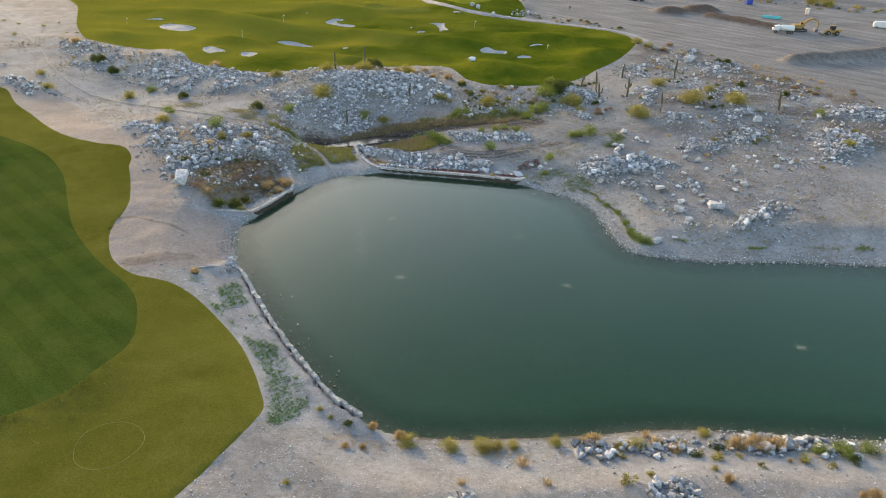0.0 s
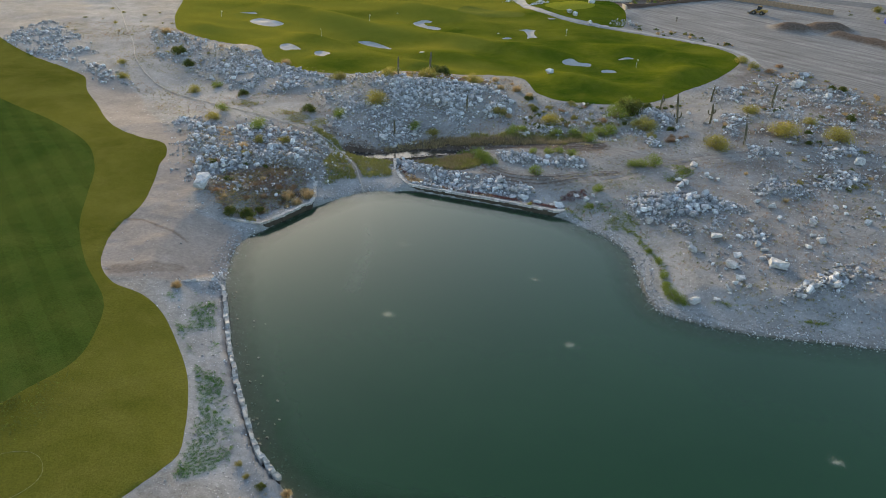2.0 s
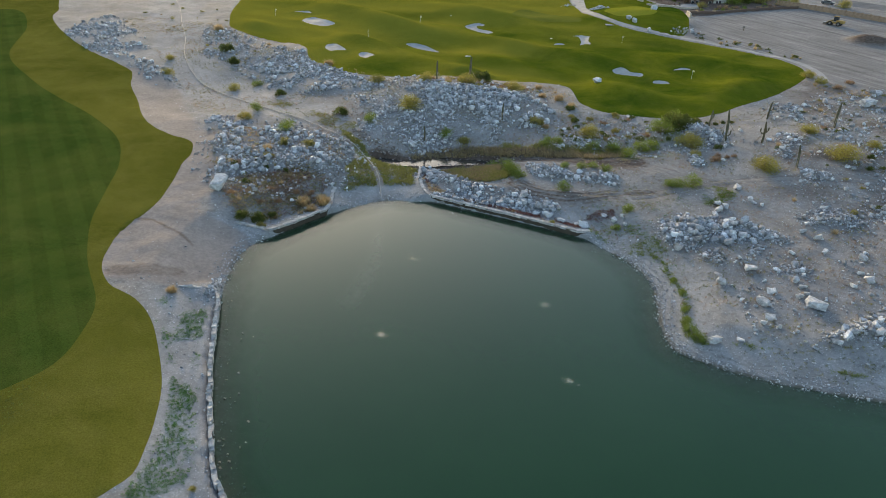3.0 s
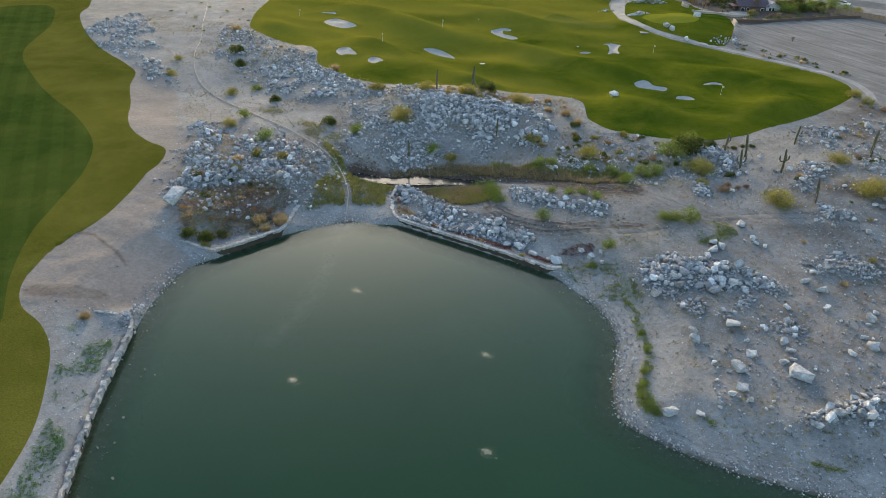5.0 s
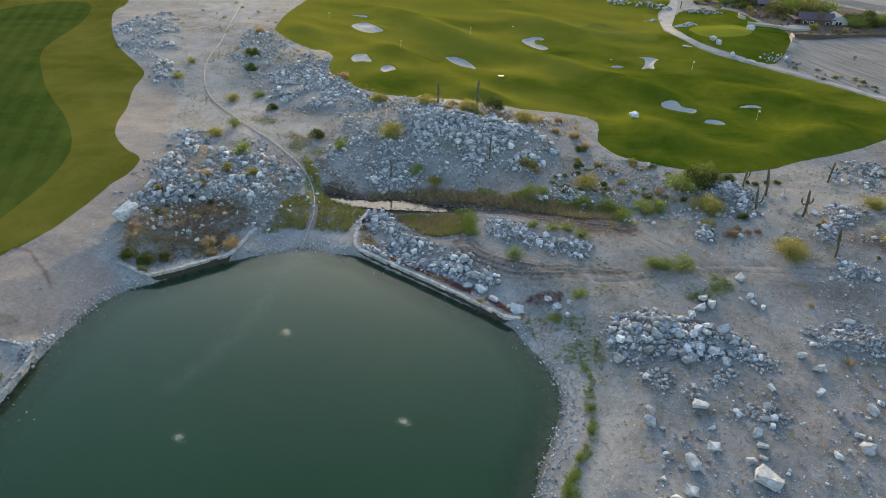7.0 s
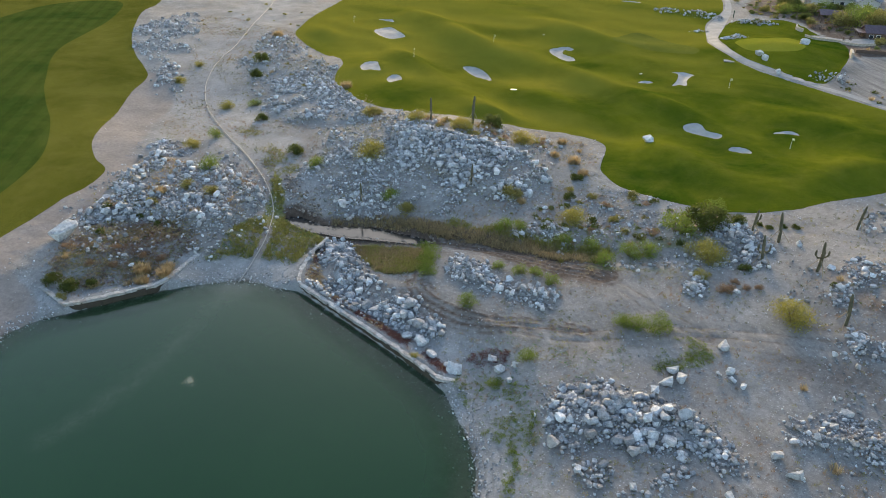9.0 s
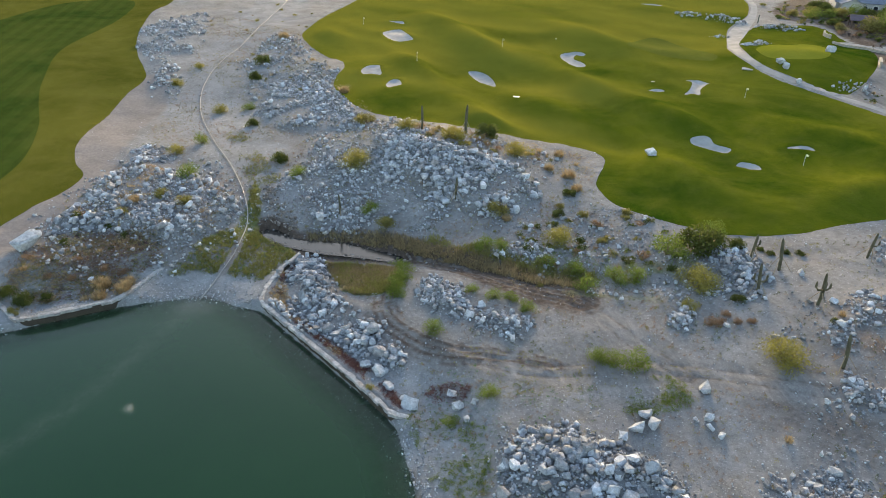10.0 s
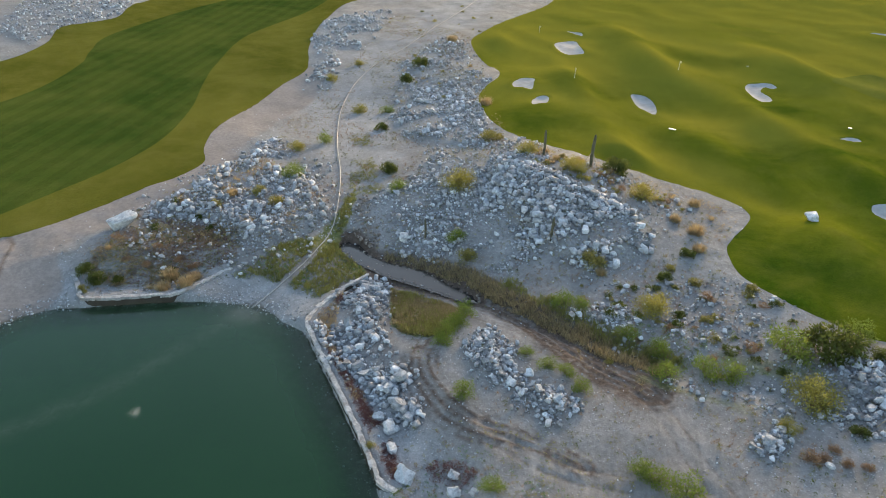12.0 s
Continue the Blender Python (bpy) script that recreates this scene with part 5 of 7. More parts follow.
def herb(rng):
    """A low tuft of small leaves."""
    h = Heap()
    for _ in range(26):
        a, r = rng.uniform(0, math.tau), 0.5 * rng.uniform(0, 1) ** 0.6
        at = np.array((r * math.cos(a), r * math.sin(a), rng.uniform(0.1, 1.0) * (1.0 - r)))
        u, w = rng.normal(size=3), rng.normal(size=3)
        u, w = u / np.linalg.norm(u) * 0.075, w / np.linalg.norm(w) * 0.15
        w[2] = abs(w[2])
        h.add([at - u, at + w, at + u, at - w * 0.4], [(0, 1, 2, 3)])
    return h


def sprig(rng):
    """A tuft of upright reed blades."""
    h = Heap()
    for _ in range(11):
        a, r = rng.uniform(0, math.tau), 0.3 * rng.uniform(0, 1) ** 0.6
        foot = np.array((r * math.cos(a), r * math.sin(a), 0.0))
        side = np.array((math.sin(a * 3), math.cos(a * 3), 0)) * 0.045
        tip = foot * rng.uniform(1.2, 2.6) + (rng.normal(0, 0.12), rng.normal(0, 0.12), rng.uniform(0.6, 1.2))
        h.add([foot - side, foot + side, tip], [(0, 1, 2)])
    return h


def shrub_kind(kind, rng, clumps, per, leaf, squash, loose):
    h, centres = leaves(rng, clumps, per, leaf, squash, loose)
    leaf_mesh = h.mesh("foliage", LEAF[kind])
    st = Heap()
    for c in centres[:9]:
        c = np.array(c)
        pts = [(0, 0, -0.05), tuple(c * (0.45, 0.45, 0.5)), tuple(c)]
        st.add(*tube(pts, [0.035, 0.02, 0.008], 5, False))
    stem_mesh = st.mesh("branchwork", M_STEM)
    return leaf_mesh, stem_mesh


def tuft_kind(kind, rng):
    h = blades(rng, 450, 0.6, 0.95, 0.016)
    low = blades(rng, 160, 0.8, 0.5, 0.03)
    return h.mesh("foliage", LEAF[kind]), low.mesh("dry_base", LEAF["tan"])


SHAPES = {}
plant_rng = np.random.default_rng(77)
for kind, args in {"yellow": (20, 170, 0.046, 0.75, 0.5), "green": (15, 95, 0.066, 0.95, 0.7), "dark": (17, 110, 0.080, 0.7, 0.12),
                   "olive": (17, 110, 0.068, 0.75, 0.18), "rust": (13, 80, 0.075, 0.45, 0.2)}.items():
    SHAPES[kind] = [shrub_kind(kind, plant_rng, *args) for _ in range(3)]
SHAPES["tan"] = [tuft_kind("tan", plant_rng) for _ in range(3)]
WORDS = {"yellow": "airy yellow-green desert shrub on gravel", "green": "fresh green bushy shrub on damp soil", "dark": "dense dark green rounded shrub",
         "olive": "rounded olive brittlebush on gravel", "tan": "dry straw-coloured grass clump", "rust": "low rust-brown withered shrub"}
SHRUBS = {
    "yellow": [(-58.9, 167.5, 5.2), (-18.2, 175.6, 4.4), (2.6, 180.4, 5.6), (-43.4, 193.1, 4.2), (-91.4, 147.6, 3.1), (-146.3, 178.9, 2.5), (-136.5, 168.3, 3.2),
               (-112.3, 167.8, 3.3), (-12.5, 134.9, 1.0), (4.8, 174.6, 2.2), (-63.0, 183.0, 3.9), (-53.2, 186.1, 4.2), (18.4, 172.1, 5.1), (32.1, 182.0, 5.6),
               (42.6, 184.2, 5.6), (24.7, 196.1, 3.8), (37.6, 192.6, 2.9), (62.1, 159.4, 2.7), (66.1, 169.1, 1.9), (-8.3, 57.2, 2.3), (-1.6, 58.8, 1.7), (22.6, 248.0, 3.6), (26, 244, 3)],
    "green": [(-4.6, 184.2, 5.2), (13.4, 117.6, 1.3), (14.2, 115.0, 1.6), (14.9, 112.9, 1.9), (16.4, 111.5, 2.0), (12.3, 122.2, 1.2), (10.3, 125.8, 1.1), (-24.5, 166.2, 3.0), (-22.5, 167.4, 2.4), (-15.5, 169.6, 2.4), (-11.5, 171.5, 2.8), (-6.5, 173.8, 3.4), (-4.5, 176, 3.0), (-29, 153.8, 2.6), (-27.2, 152.2, 2.4), (-12.5, 158.6, 2.0), (-9.8, 158.8, 2.2), (-64.2, 158.3, 2.9), (-75.8, 143.1, 3.8), (-46.3, 161.1, 2.8), (-7.8, 169.4, 3.2), (-14.6, 146.7, 2.5), (-17.4, 156.2, 1.7), (-14.3, 157.4, 2.0),
              (-26.7, 151.0, 2.6), (-23.8, 148.4, 2.1), (-1.3, 143.1, 2.2), (-2.0, 138.0, 1.7), (4.5, 157.8, 2.7), (7.0, 159.4, 3.2), (-109.0, 173.1, 2.6),
              (-93.2, 153.8, 3.0), (-3.2, 195.0, 3.5), (3.1, 157.3, 2.3), (62.2, 182.0, 2.8), (31.4, 64.3, 2.0), (33.7, 64.4, 2.6), (37, 65.4, 2.2), (-25.4, 149.6, 2.4)],
    "dark": [(-73.4, 160.0, 3.4), (-52.9, 195.0, 4.5), (-27.1, 188.8, 2.1), (-23.7, 181.9, 2.0), (-2.4, 189.2, 6.4), (-137.4, 193.5, 4.3),
             (-128.1, 185.7, 3.6), (-96.9, 167.3, 2.9), (-57.0, 110.5, 2.8), (-59.5, 109.1, 2.4), (-56.2, 113.0, 1.6), (-2.1, 181.1, 1.0), (8.5, 180.6, 1.8),
             (4.0, 195.5, 1.1), (5.7, 195.2, 1.2), (7.0, 197.5, 1.2), (8.5, 198.6, 1.3), (-16.1, 178.3, 1.5), (-20.0, 58.4, 1.1), (36.8, 179.6, 1.4), (37.0, 185.4, 1.7),
             (47.3, 202.4, 2.3), (45.3, 227.9, 2.1), (57.7, 196.9, 2.1), (48, 228, 2.2), (1.5, 192.5, 2.5)],
    "olive": [(-41.6, 160.3, 3.2), (-30.7, 174.5, 3.6), (-66.3, 137.9, 2.6), (-69.4, 128.9, 2.0), (-77.4, 183.3, 4.2), (-13.7, 180.5, 1.6), (-12.8, 57.2, 2.3),
              (-4.8, 57.9, 2.6), (-3.2, 58.3, 1.9), (3.1, 60.2, 1.8), (11.8, 61.4, 2.2), (19.4, 65.0, 1.7), (19.4, 58.4, 0.9), (12.8, 56.2, 0.9), (-23.2, 47.8, 0.8),
              (10.0, 60.8, 1.4), (-24.0, 60.3, 0.9), (-22.3, 59.2, 0.8), (-71.3, 136.3, 2.6), (-55.0, 108.6, 1.6), (-16.5, 191.0, 1.8), (-12.5, 164.7, 1.1),
              (-21, 185, 1.8), (-25, 184, 1.6)],
    "tan": [(-72.1, 131.9, 2.4), (-31.8, 194.6, 3.0), (-27.5, 191.4, 2.3), (-51.3, 121.6, 3.0), (-54.5, 119.8, 3.0), (-157.5, 212.2, 4.0), (-28.1, 174.4, 1.9),
            (-100.4, 194.0, 3.4), (-17.2, 58.6, 1.4), (7.3, 61.2, 2.4), (24.9, 63.8, 3.0), (27.0, 64.2, 2.6), (20.5, 56.7, 1.5), (34.7, 57.5, 1.7), (-17.5, 55.3, 1.1),
            (-19.3, 54.9, 1.1), (15.9, 61.2, 1.6), (-52.2, 85.8, 1.7), (33.5, 57.1, 1.3), (-1.9, 191.8, 2.2), (-35.9, 194.0, 2.2), (-39.5, 201.2, 2.3), (22.8, 63.5, 2.4),
            (-14, 58.2, 1.7), (5.8, 60.8, 1.6), (-53, 123, 2.2), (-52, 118.5, 2.4)],
    "rust": [(9.1, 176.3, 1.4), (9.4, 174.4, 1.3), (10.9, 175.7, 1.2), (8.9, 173.3, 2.1), (12.1, 177.1, 1.2), (-55.5, 123, 1.6), (-57.5, 121.5, 1.7), (-58, 117, 1.5), (-61, 119, 1.4),
             (-60, 114.5, 1.3), (30, 240, 2.5), (33, 247, 2.5), (62, 205, 2.2), (66, 200, 2.0)],
}


def plant(kind, x, y, z, wide, rng):
    leaf_mesh, stem_mesh = SHAPES[kind][rng.integers(3)]
    s = wide / (1.9 if kind == "tan" else 1.62)
    thing = base_at("grass_clump" if kind == "tan" else "shrub", x, y, z - 0.03, rng.uniform(0, 360), s)
    part("foliage", leaf_mesh, None, thing)
    part("branchwork" if kind != "tan" else "dry_base", stem_mesh, None, thing)
    return tagged(thing, WORDS[kind], "grass" if kind == "tan" else "shrub", "dry grass clumps" if kind == "tan" else kind + " shrubs")


for kind, spots in SHRUBS.items():
    zs = height(np.array([p[0] for p in spots]), np.array([p[1] for p in spots]))
    for (x, y, w), z in zip(spots, zs):
        plant("yellow" if kind == "olive" and y < 67 else kind, x, y, max(z, 0), w * (0.9 if y < 67 else 1.0), plant_rng)

# small shrubs strewn over the open desert
ZONES = [  # outline, number, kinds
    ([(-27, 168), (-20, 190), (-8, 191), (0, 180), (-10, 172)], 64, ("dark", "olive", "dark", "rust")),
    ([(12, 186), (30, 190), (60, 186), (75, 172), (60, 150), (40, 145), (24, 158), (30, 176)], 34, ("dark", "olive", "tan")),
    ([(22, 205), (30, 240), (60, 215), (70, 195), (40, 195)], 34, ("dark", "tan", "olive", "rust")),
    ([(-75, 119), (-60, 110), (-52, 118), (-56, 130), (-70, 126)], 22, ("tan", "olive", "dark", "rust")),
    ([(-66, 184), (-56, 192), (-40, 202), (-34, 200), (-44, 190), (-60, 180)], 70, ("tan", "olive", "rust", "yellow")),
    ([(-150, 200), (-120, 206), (-100, 192), (-112, 184), (-140, 190)], 18, ("olive", "tan", "yellow")),
    ([(-190, 200), (-150, 205), (-170, 232), (-205, 250)], 16, ("olive", "yellow", "tan")),
    ([(6, 270), (-14, 280), (-14, 288), (10, 278), (28, 262), (24, 262)], 48, ("dark", "olive", "dark", "tan")),
    ([(-10, 56), (20, 60), (36, 62), (36, 54), (0, 50)], 8, ("tan", "olive")),
    ([(4, 61), (18, 64.5), (38, 66.5), (40, 64), (20, 60.5), (6, 58.5)], 30, ("tan", "olive", "yellow", "dark")),
    ([(22, 246), (40, 240), (64, 222), (80, 198), (70, 198), (50, 220), (30, 236)], 46, ("tan", "tan", "rust", "olive")),
]


SMALL = {}
for kind in SHAPES:
    h = blades(plant_rng, 110, 0.6, 0.95, 0.03) if kind == "tan" else leaves(plant_rng, 11, 26, 0.13, 0.75, 0.15)[0]
    SMALL[kind] = (np.vstack(h.v), h.f)


def strew_shrubs(outline, count, kinds, lo, hi, label):
    """Low scattered growth, too small to tell apart."""
    g = spread(ring(outline, 3), count * 3, plant_rng)[:count]
    g = g[~inside(RANGE, g[:, 0], g[:, 1]) & ~inside(COURSE, g[:, 0], g[:, 1]) & ~inside(PATH_BAND, g[:, 0], g[:, 1])]
    at = np.column_stack([g, height(g[:, 0], g[:, 1]) - 0.03])
    pick = plant_rng.integers(0, len(kinds), len(g))
    for k in sorted(set(kinds)):
        m = np.isin(pick, [i for i, q in enumerate(kinds) if q == k])
        if m.any():
            v, f = strewn([SMALL[k]], at[m], plant_rng.uniform(lo, hi, m.sum()) / 1.6, plant_rng, 0.06)
            tagged(new("low_shrubs", tri_mesh("low_shrubs", v, f, LEAF[k])), label[k], "shrubs", kind="stuff")


LOW = {"yellow": "scattered small yellow-green shrubs", "green": "scattered small green shrubs", "dark": "scattered small dark green shrubs",
       "olive": "scattered small olive shrubs", "tan": "scattered dry straw tufts", "rust": "scattered rust-brown withered shrubs"}
for outline, count, kinds in ZONES:
    strew_shrubs(outline, count, kinds, 0.6, 1.6, LOW)


# weeds, reeds and low ground cover
def cover(name, label, outline, count, kind, tall, thin, seed, tuft=herb):
    rng = np.random.default_rng(seed)
    g = spread(outline, count, rng)
    fade = soft(0.15 + far_from(outline, g[:, 0], g[:, 1], True) / 1.1)
    keep = rng.uniform(0, 1, len(g)) < fade * np.clip(0.5 + thin * rumple(g[:, 0], g[:, 1], 3.5, seed, 3), 0, 1)
    g = g[keep & (far_from(PIPE, g[:, 0], g[:, 1]) > 0.7) & ~inside(POND, g[:, 0], g[:, 1]) & ~inside(STREAM, g[:, 0], g[:, 1]) & ~inside(COURSE, g[:, 0], g[:, 1])]
    z = height(g[:, 0], g[:, 1])
    protos = [tuft(rng) for _ in range(8)]
    h = Heap()
    for (x, y), zz in zip(g, z):
        b = protos[rng.integers(8)]
        s = tall * rng.uniform(0.55, 1.3)
        a = rng.uniform(0, math.tau)
        vs = np.vstack(b.v) * (s * 1.5, s * 1.5, s)
        c, sn = math.cos(a), math.sin(a)
        vs = np.stack([vs[:, 0] * c - vs[:, 1] * sn + x, vs[:, 0] * sn + vs[:, 1] * c + y, vs[:, 2] + zz], 1)
        h.add(vs, b.f)
    return tagged(new(name, h.mesh(name, LEAF[kind] if isinstance(kind, str) else kind)), label, "plants", kind="stuff")


BANK = ring([(-50, 86), (-46, 86), (-39, 77.5), (-32, 69.5), (-27, 64), (-25, 60), (-28, 55), (-29.5, 58), (-33, 65), (-38, 71), (-44, 76), (-52, 81.5)], 2)
SHORE_E = strip(ring([(5.6, 132), (8, 130), (8.8, 128.2), (10.4, 125.4), (12.4, 122), (13.7, 117.4), (14.6, 113), (15.6, 111.4), (17.8, 111.2)], 1, False), 1.2)
SHORE_SPOTS = [[(20.6, 112.4), (23, 113.4), (25.6, 113.4), (23, 112.2)], [(31.4, 112.2), (33.6, 113.4), (37, 114), (35, 112.6)], [(40.2, 114.2), (44, 115.6), (49, 116.2), (48.6, 115.2), (44, 114.4)], [(50.6, 115.6), (52, 117), (55, 116.6), (53, 115.6)]]
cover("bank_weeds", "sparse green weeds on the gravel bank", BANK, 17000, "weed", 0.27, 2.3, 3)
cover("shore_weeds", "strip of green weeds along the pond shore", SHORE_E, 8000, "green", 0.46, 1.1, 4)
for n, spot in enumerate(SHORE_SPOTS):
    cover("shore_weeds", "low green weeds on the gravel shore", ring(spot, 0.7), 420, "green", 0.34, 0.8, 50 + n)
cover("reeds", "green reeds and weeds round the pipe's mouth", REEDY, 6500, "weed", 0.22, 2.0, 5)
cover("reeds", "green-yellow reed tufts round the pipe's mouth", REEDY, 8500, "reed", 0.5, 1.7, 28, sprig)
cover("reeds", "olive reeds in the damp hollow", REEDY, 2600, "olive", 0.34, 1.2, 6)
cover("brook_reeds", "brown-olive reeds beside the muddy brook", BROOKSIDE, 4200, "brown", 0.5, 1.3, 7, sprig)
cover("brook_reeds", "olive reeds beside the muddy brook", BROOKSIDE, 4200, "reed", 0.5, 2.6, 27, sprig)
cover("brook_reeds", "low olive growth on the damp flat", BROOKSIDE, 2600, "olive", 0.3, 1.6, 39)
cover("brook_reeds", "dry brown reeds edging the brook", strip(REED_LINE, 3.6), 12000, "brown", 0.75, 0.25, 8, sprig)
cover("brook_reeds", "straw-brown reeds in a band along the brook", strip(REED_LINE[8:] - (0, 0.4), 3.0), 6000, "tan", 0.6, 0.5, 24, sprig)
cover("brook_reeds", "flattened brown reeds on the mud", strip(MUD_LINE, 3.6), 500, "brown", 0.3, 1.6, 34, sprig)
cover("brook_reeds", "olive grass edging the brook", strip(REED_LINE[18:] + (0, 2.6), 3.2), 5000, "reed", 0.6, 1.3, 9, sprig)
cover("brook_reeds", "fresh green reeds in the brook's bend", ring([(-32.5, 157.2), (-31, 155.4), (-27, 151.8), (-23.6, 148.6), (-26, 148.4), (-29.6, 152.2), (-34, 155.4)], 1), 620, "green", 0.7, 0.9, 10)
cover("brook_reeds", "green brush along the upper brook", ring([(-12, 168), (-4, 176), (2, 184), (-4, 186), (-12, 180), (-20, 172)], 2), 700, "green", 0.55, 1.2, 11)
WALL_STRIP = ring([(-43.6, 144.6), (-42, 142), (-38.6, 137.4), (-35.6, 135.6), (-20, 135.4), (-8, 135.2), (-6.6, 136.6), (-12, 137.6), (-20, 137.2), (-31, 136.8), (-36, 138.8), (-40.8, 141.4), (-42.6, 145)], 1)
cover("wall_plants", "wine-red low plants behind the stone wall", WALL_STRIP, 17000, M_RED, 0.36, 2.2, 12)
cover("wall_plants", "wine-red low plants by the pond's corner", ring([(-8, 139.2), (-6.4, 142), (-3.4, 143.8), (-2.4, 141), (-5.6, 138.8)], 1), 900, M_RED, 0.42, 0.8, 13)
cover("corner_weeds", "green weeds at the end of the wall", ring([(-6, 134.6), (4, 131), (8, 134), (2, 140), (-5, 138)], 1), 1500, "green", 0.3, 2.4, 14)
cover("field_weeds", "patch of green weeds between boulders", ring([(9.7, 152.8), (9, 158.3), (10.9, 161), (15.2, 158.8), (13.6, 154.2), (11.4, 151.8)], 1), 1100, "green", 0.3, 2.2, 15)
cover("field_weeds", "thin dry grass on open soil", ring([(-2, 143), (6, 150), (6, 156), (-4, 153), (-14, 143)], 1), 620, "olive", 0.3, 1.5, 16)
cover("knoll_grass", "dry straw and rust grass on the knoll", KNOLL_BROW, 6500, "rust", 0.3, 1.4, 17)
cover("knoll_grass", "dry pale grass on the knoll", KNOLL_BROW, 3600, "tan", 0.33, 1.6, 18)
KNOLL_TOP = ring([(-90, 138), (-84, 142), (-70, 146), (-60, 142), (-57, 134), (-68, 126), (-76, 121), (-82, 128)], 2)
cover("knoll_grass", "orange-brown dry tufts among the knoll's rocks", KNOLL_TOP, 2600, "rust", 0.3, 2.0, 36)
cover("knoll_grass", "straw tufts among the knoll's rocks", KNOLL_TOP, 1600, "tan", 0.4, 2.0, 37, sprig)
cover("mound_grass", "olive and straw tufts among the mound's rocks", ring([(-70, 156), (-74, 168), (-62, 182), (-40, 190), (-28, 182), (-34, 170), (-46, 160), (-56, 153)], 2), 2200, "olive", 0.24, 1.9, 38)
cover("knoll_herbs", "wine-brown low herbs on the knoll", KNOLL_BROW, 4200, M_RED, 0.25, 2.0, 20)
cover("knoll_herbs", "dark green low herbs on the knoll", KNOLL_BROW, 3600, "dark", 0.27, 1.9, 40)
cover("knoll_herbs", "pale olive low herbs on the knoll", KNOLL_BROW, 3600, "olive", 0.27, 1.9, 42)
cover("mound_herbs", "sparse wine-brown herbs among the rocks", ring([(-74, 166), (-64, 176), (-50, 172), (-44, 162), (-52, 152), (-64, 154)], 2), 1500, M_RED, 0.22, 1.6, 21)
cover("gully_grass", "pale dry grass on the wash slopes", ring([(-150, 192), (-112, 176), (-84, 172), (-78, 186), (-100, 196), (-130, 206)], 3), 2600, "tan", 0.3, 1.6, 22)
cover("field_grass", "thin dry grass on the stony field", ring([(12, 186), (34, 200), (60, 190), (76, 172), (60, 150), (36, 150), (26, 166)], 3), 2400, "tan", 0.25, 1.7, 23)
cover("crest_grass", "dry straw grass along the crest of the mound", ring([(-68, 186), (-58, 193), (-42, 205), (-32, 204), (-30, 197), (-40, 194), (-56, 186), (-66, 181)], 2), 2400, "tan", 0.32, 1.4, 25)
cover("shore_grass", "dry grass along the near gravel shore", ring([(-20, 58), (0, 58.4), (20, 63), (40, 66.5), (40, 64), (20, 60.5), (0, 56), (-20, 54)], 2), 4200, "tan", 0.28, 1.6, 19)


cover("field_weeds", "thin olive weeds over the open soil", ring([(-12, 141), (6, 131), (12, 122), (22, 128), (24, 150), (14, 166), (-4, 160), (-6, 150)], 2), 2600, "olive", 0.2, 1.8, 29)
cover("field_weeds", "small green weeds over the open soil", ring([(-8, 140), (4, 131), (11, 126), (12, 136), (8, 152), (-2, 152)], 2), 1300, "weed", 0.2, 1.8, 30)
cover("bank_scrub", "dry tan scrub on the bank below the lot", ring([(22, 246), (40, 240), (64, 222), (80, 198), (70, 192), (50, 212), (30, 232)], 2), 5200, "tan", 0.34, 1.4, 44)
cover("bank_scrub", "rust-brown scrub on the bank below the lot", ring([(22, 246), (40, 240), (64, 222), (80, 198), (70, 192), (50, 212), (30, 232)], 2), 5200, "rust", 0.34, 1.6, 45)
cover("gully_weeds", "low olive weeds along the pipe", ring([(-60, 147), (-70, 151), (-84, 156), (-96, 160), (-94, 164), (-80, 160), (-66, 156)], 2), 9000, "reed", 0.3, 1.9, 31)
cover("wall_grass", "dry pale tufts behind the stone wall", WALL_STRIP, 11000, "tan", 0.36, 1.3, 32)

# withered herbs and twigs all over the stony ground
STONY = ring([(-200, 212), (-150, 178), (-124, 160), (-98, 142), (-86, 128), (-62, 108), (-54, 110), (-50, 122), (-52, 132), (-44, 148), (-30, 142), (-8, 136), (6, 131), (18, 112), (56, 116), (80, 150), (78, 190), (40, 236), (24, 240), (8, 204), (-20, 190), (-36, 205), (-64, 190), (-90, 187), (-120, 204), (-160, 220)], 4)
for kind, words, count, tall, seed in (("rust", "withered brown herbs between the stones", 60000, 0.21, 61), ("dark", "small dark green herbs between the stones", 34000, 0.2, 62), ("olive", "dry olive tufts between the stones", 36000, 0.22, 63)):
    litter_rng = np.random.default_rng(seed)
    g = spread(STONY, count, litter_rng)
    g = g[(litter_rng.uniform(0, 1, len(g)) < np.clip(0.25 + 1.3 * rumple(g[:, 0], g[:, 1], 9, seed, 3), 0, 1)) & ~inside(RANGE, g[:, 0], g[:, 1]) & ~inside(COURSE, g[:, 0], g[:, 1]) & ~inside(POND, g[:, 0], g[:, 1]) & ~inside(STREAM, g[:, 0], g[:, 1]) & ~inside(SANDY, g[:, 0], g[:, 1])]
    for tr in TRACKS:
        g = g[far_from(tr, g[:, 0], g[:, 1]) > 2.6]
    h = herb(litter_rng)
    v, f = strewn([(np.vstack(h.v), h.f)], np.column_stack([g, height(g[:, 0], g[:, 1])]), tall * litter_rng.uniform(0.8, 2.6, len(g)), litter_rng, 0.1)
    tagged(new("desert_herbs", tri_mesh("desert_herbs", v, f, LEAF[kind])), words, "plants", kind="stuff")

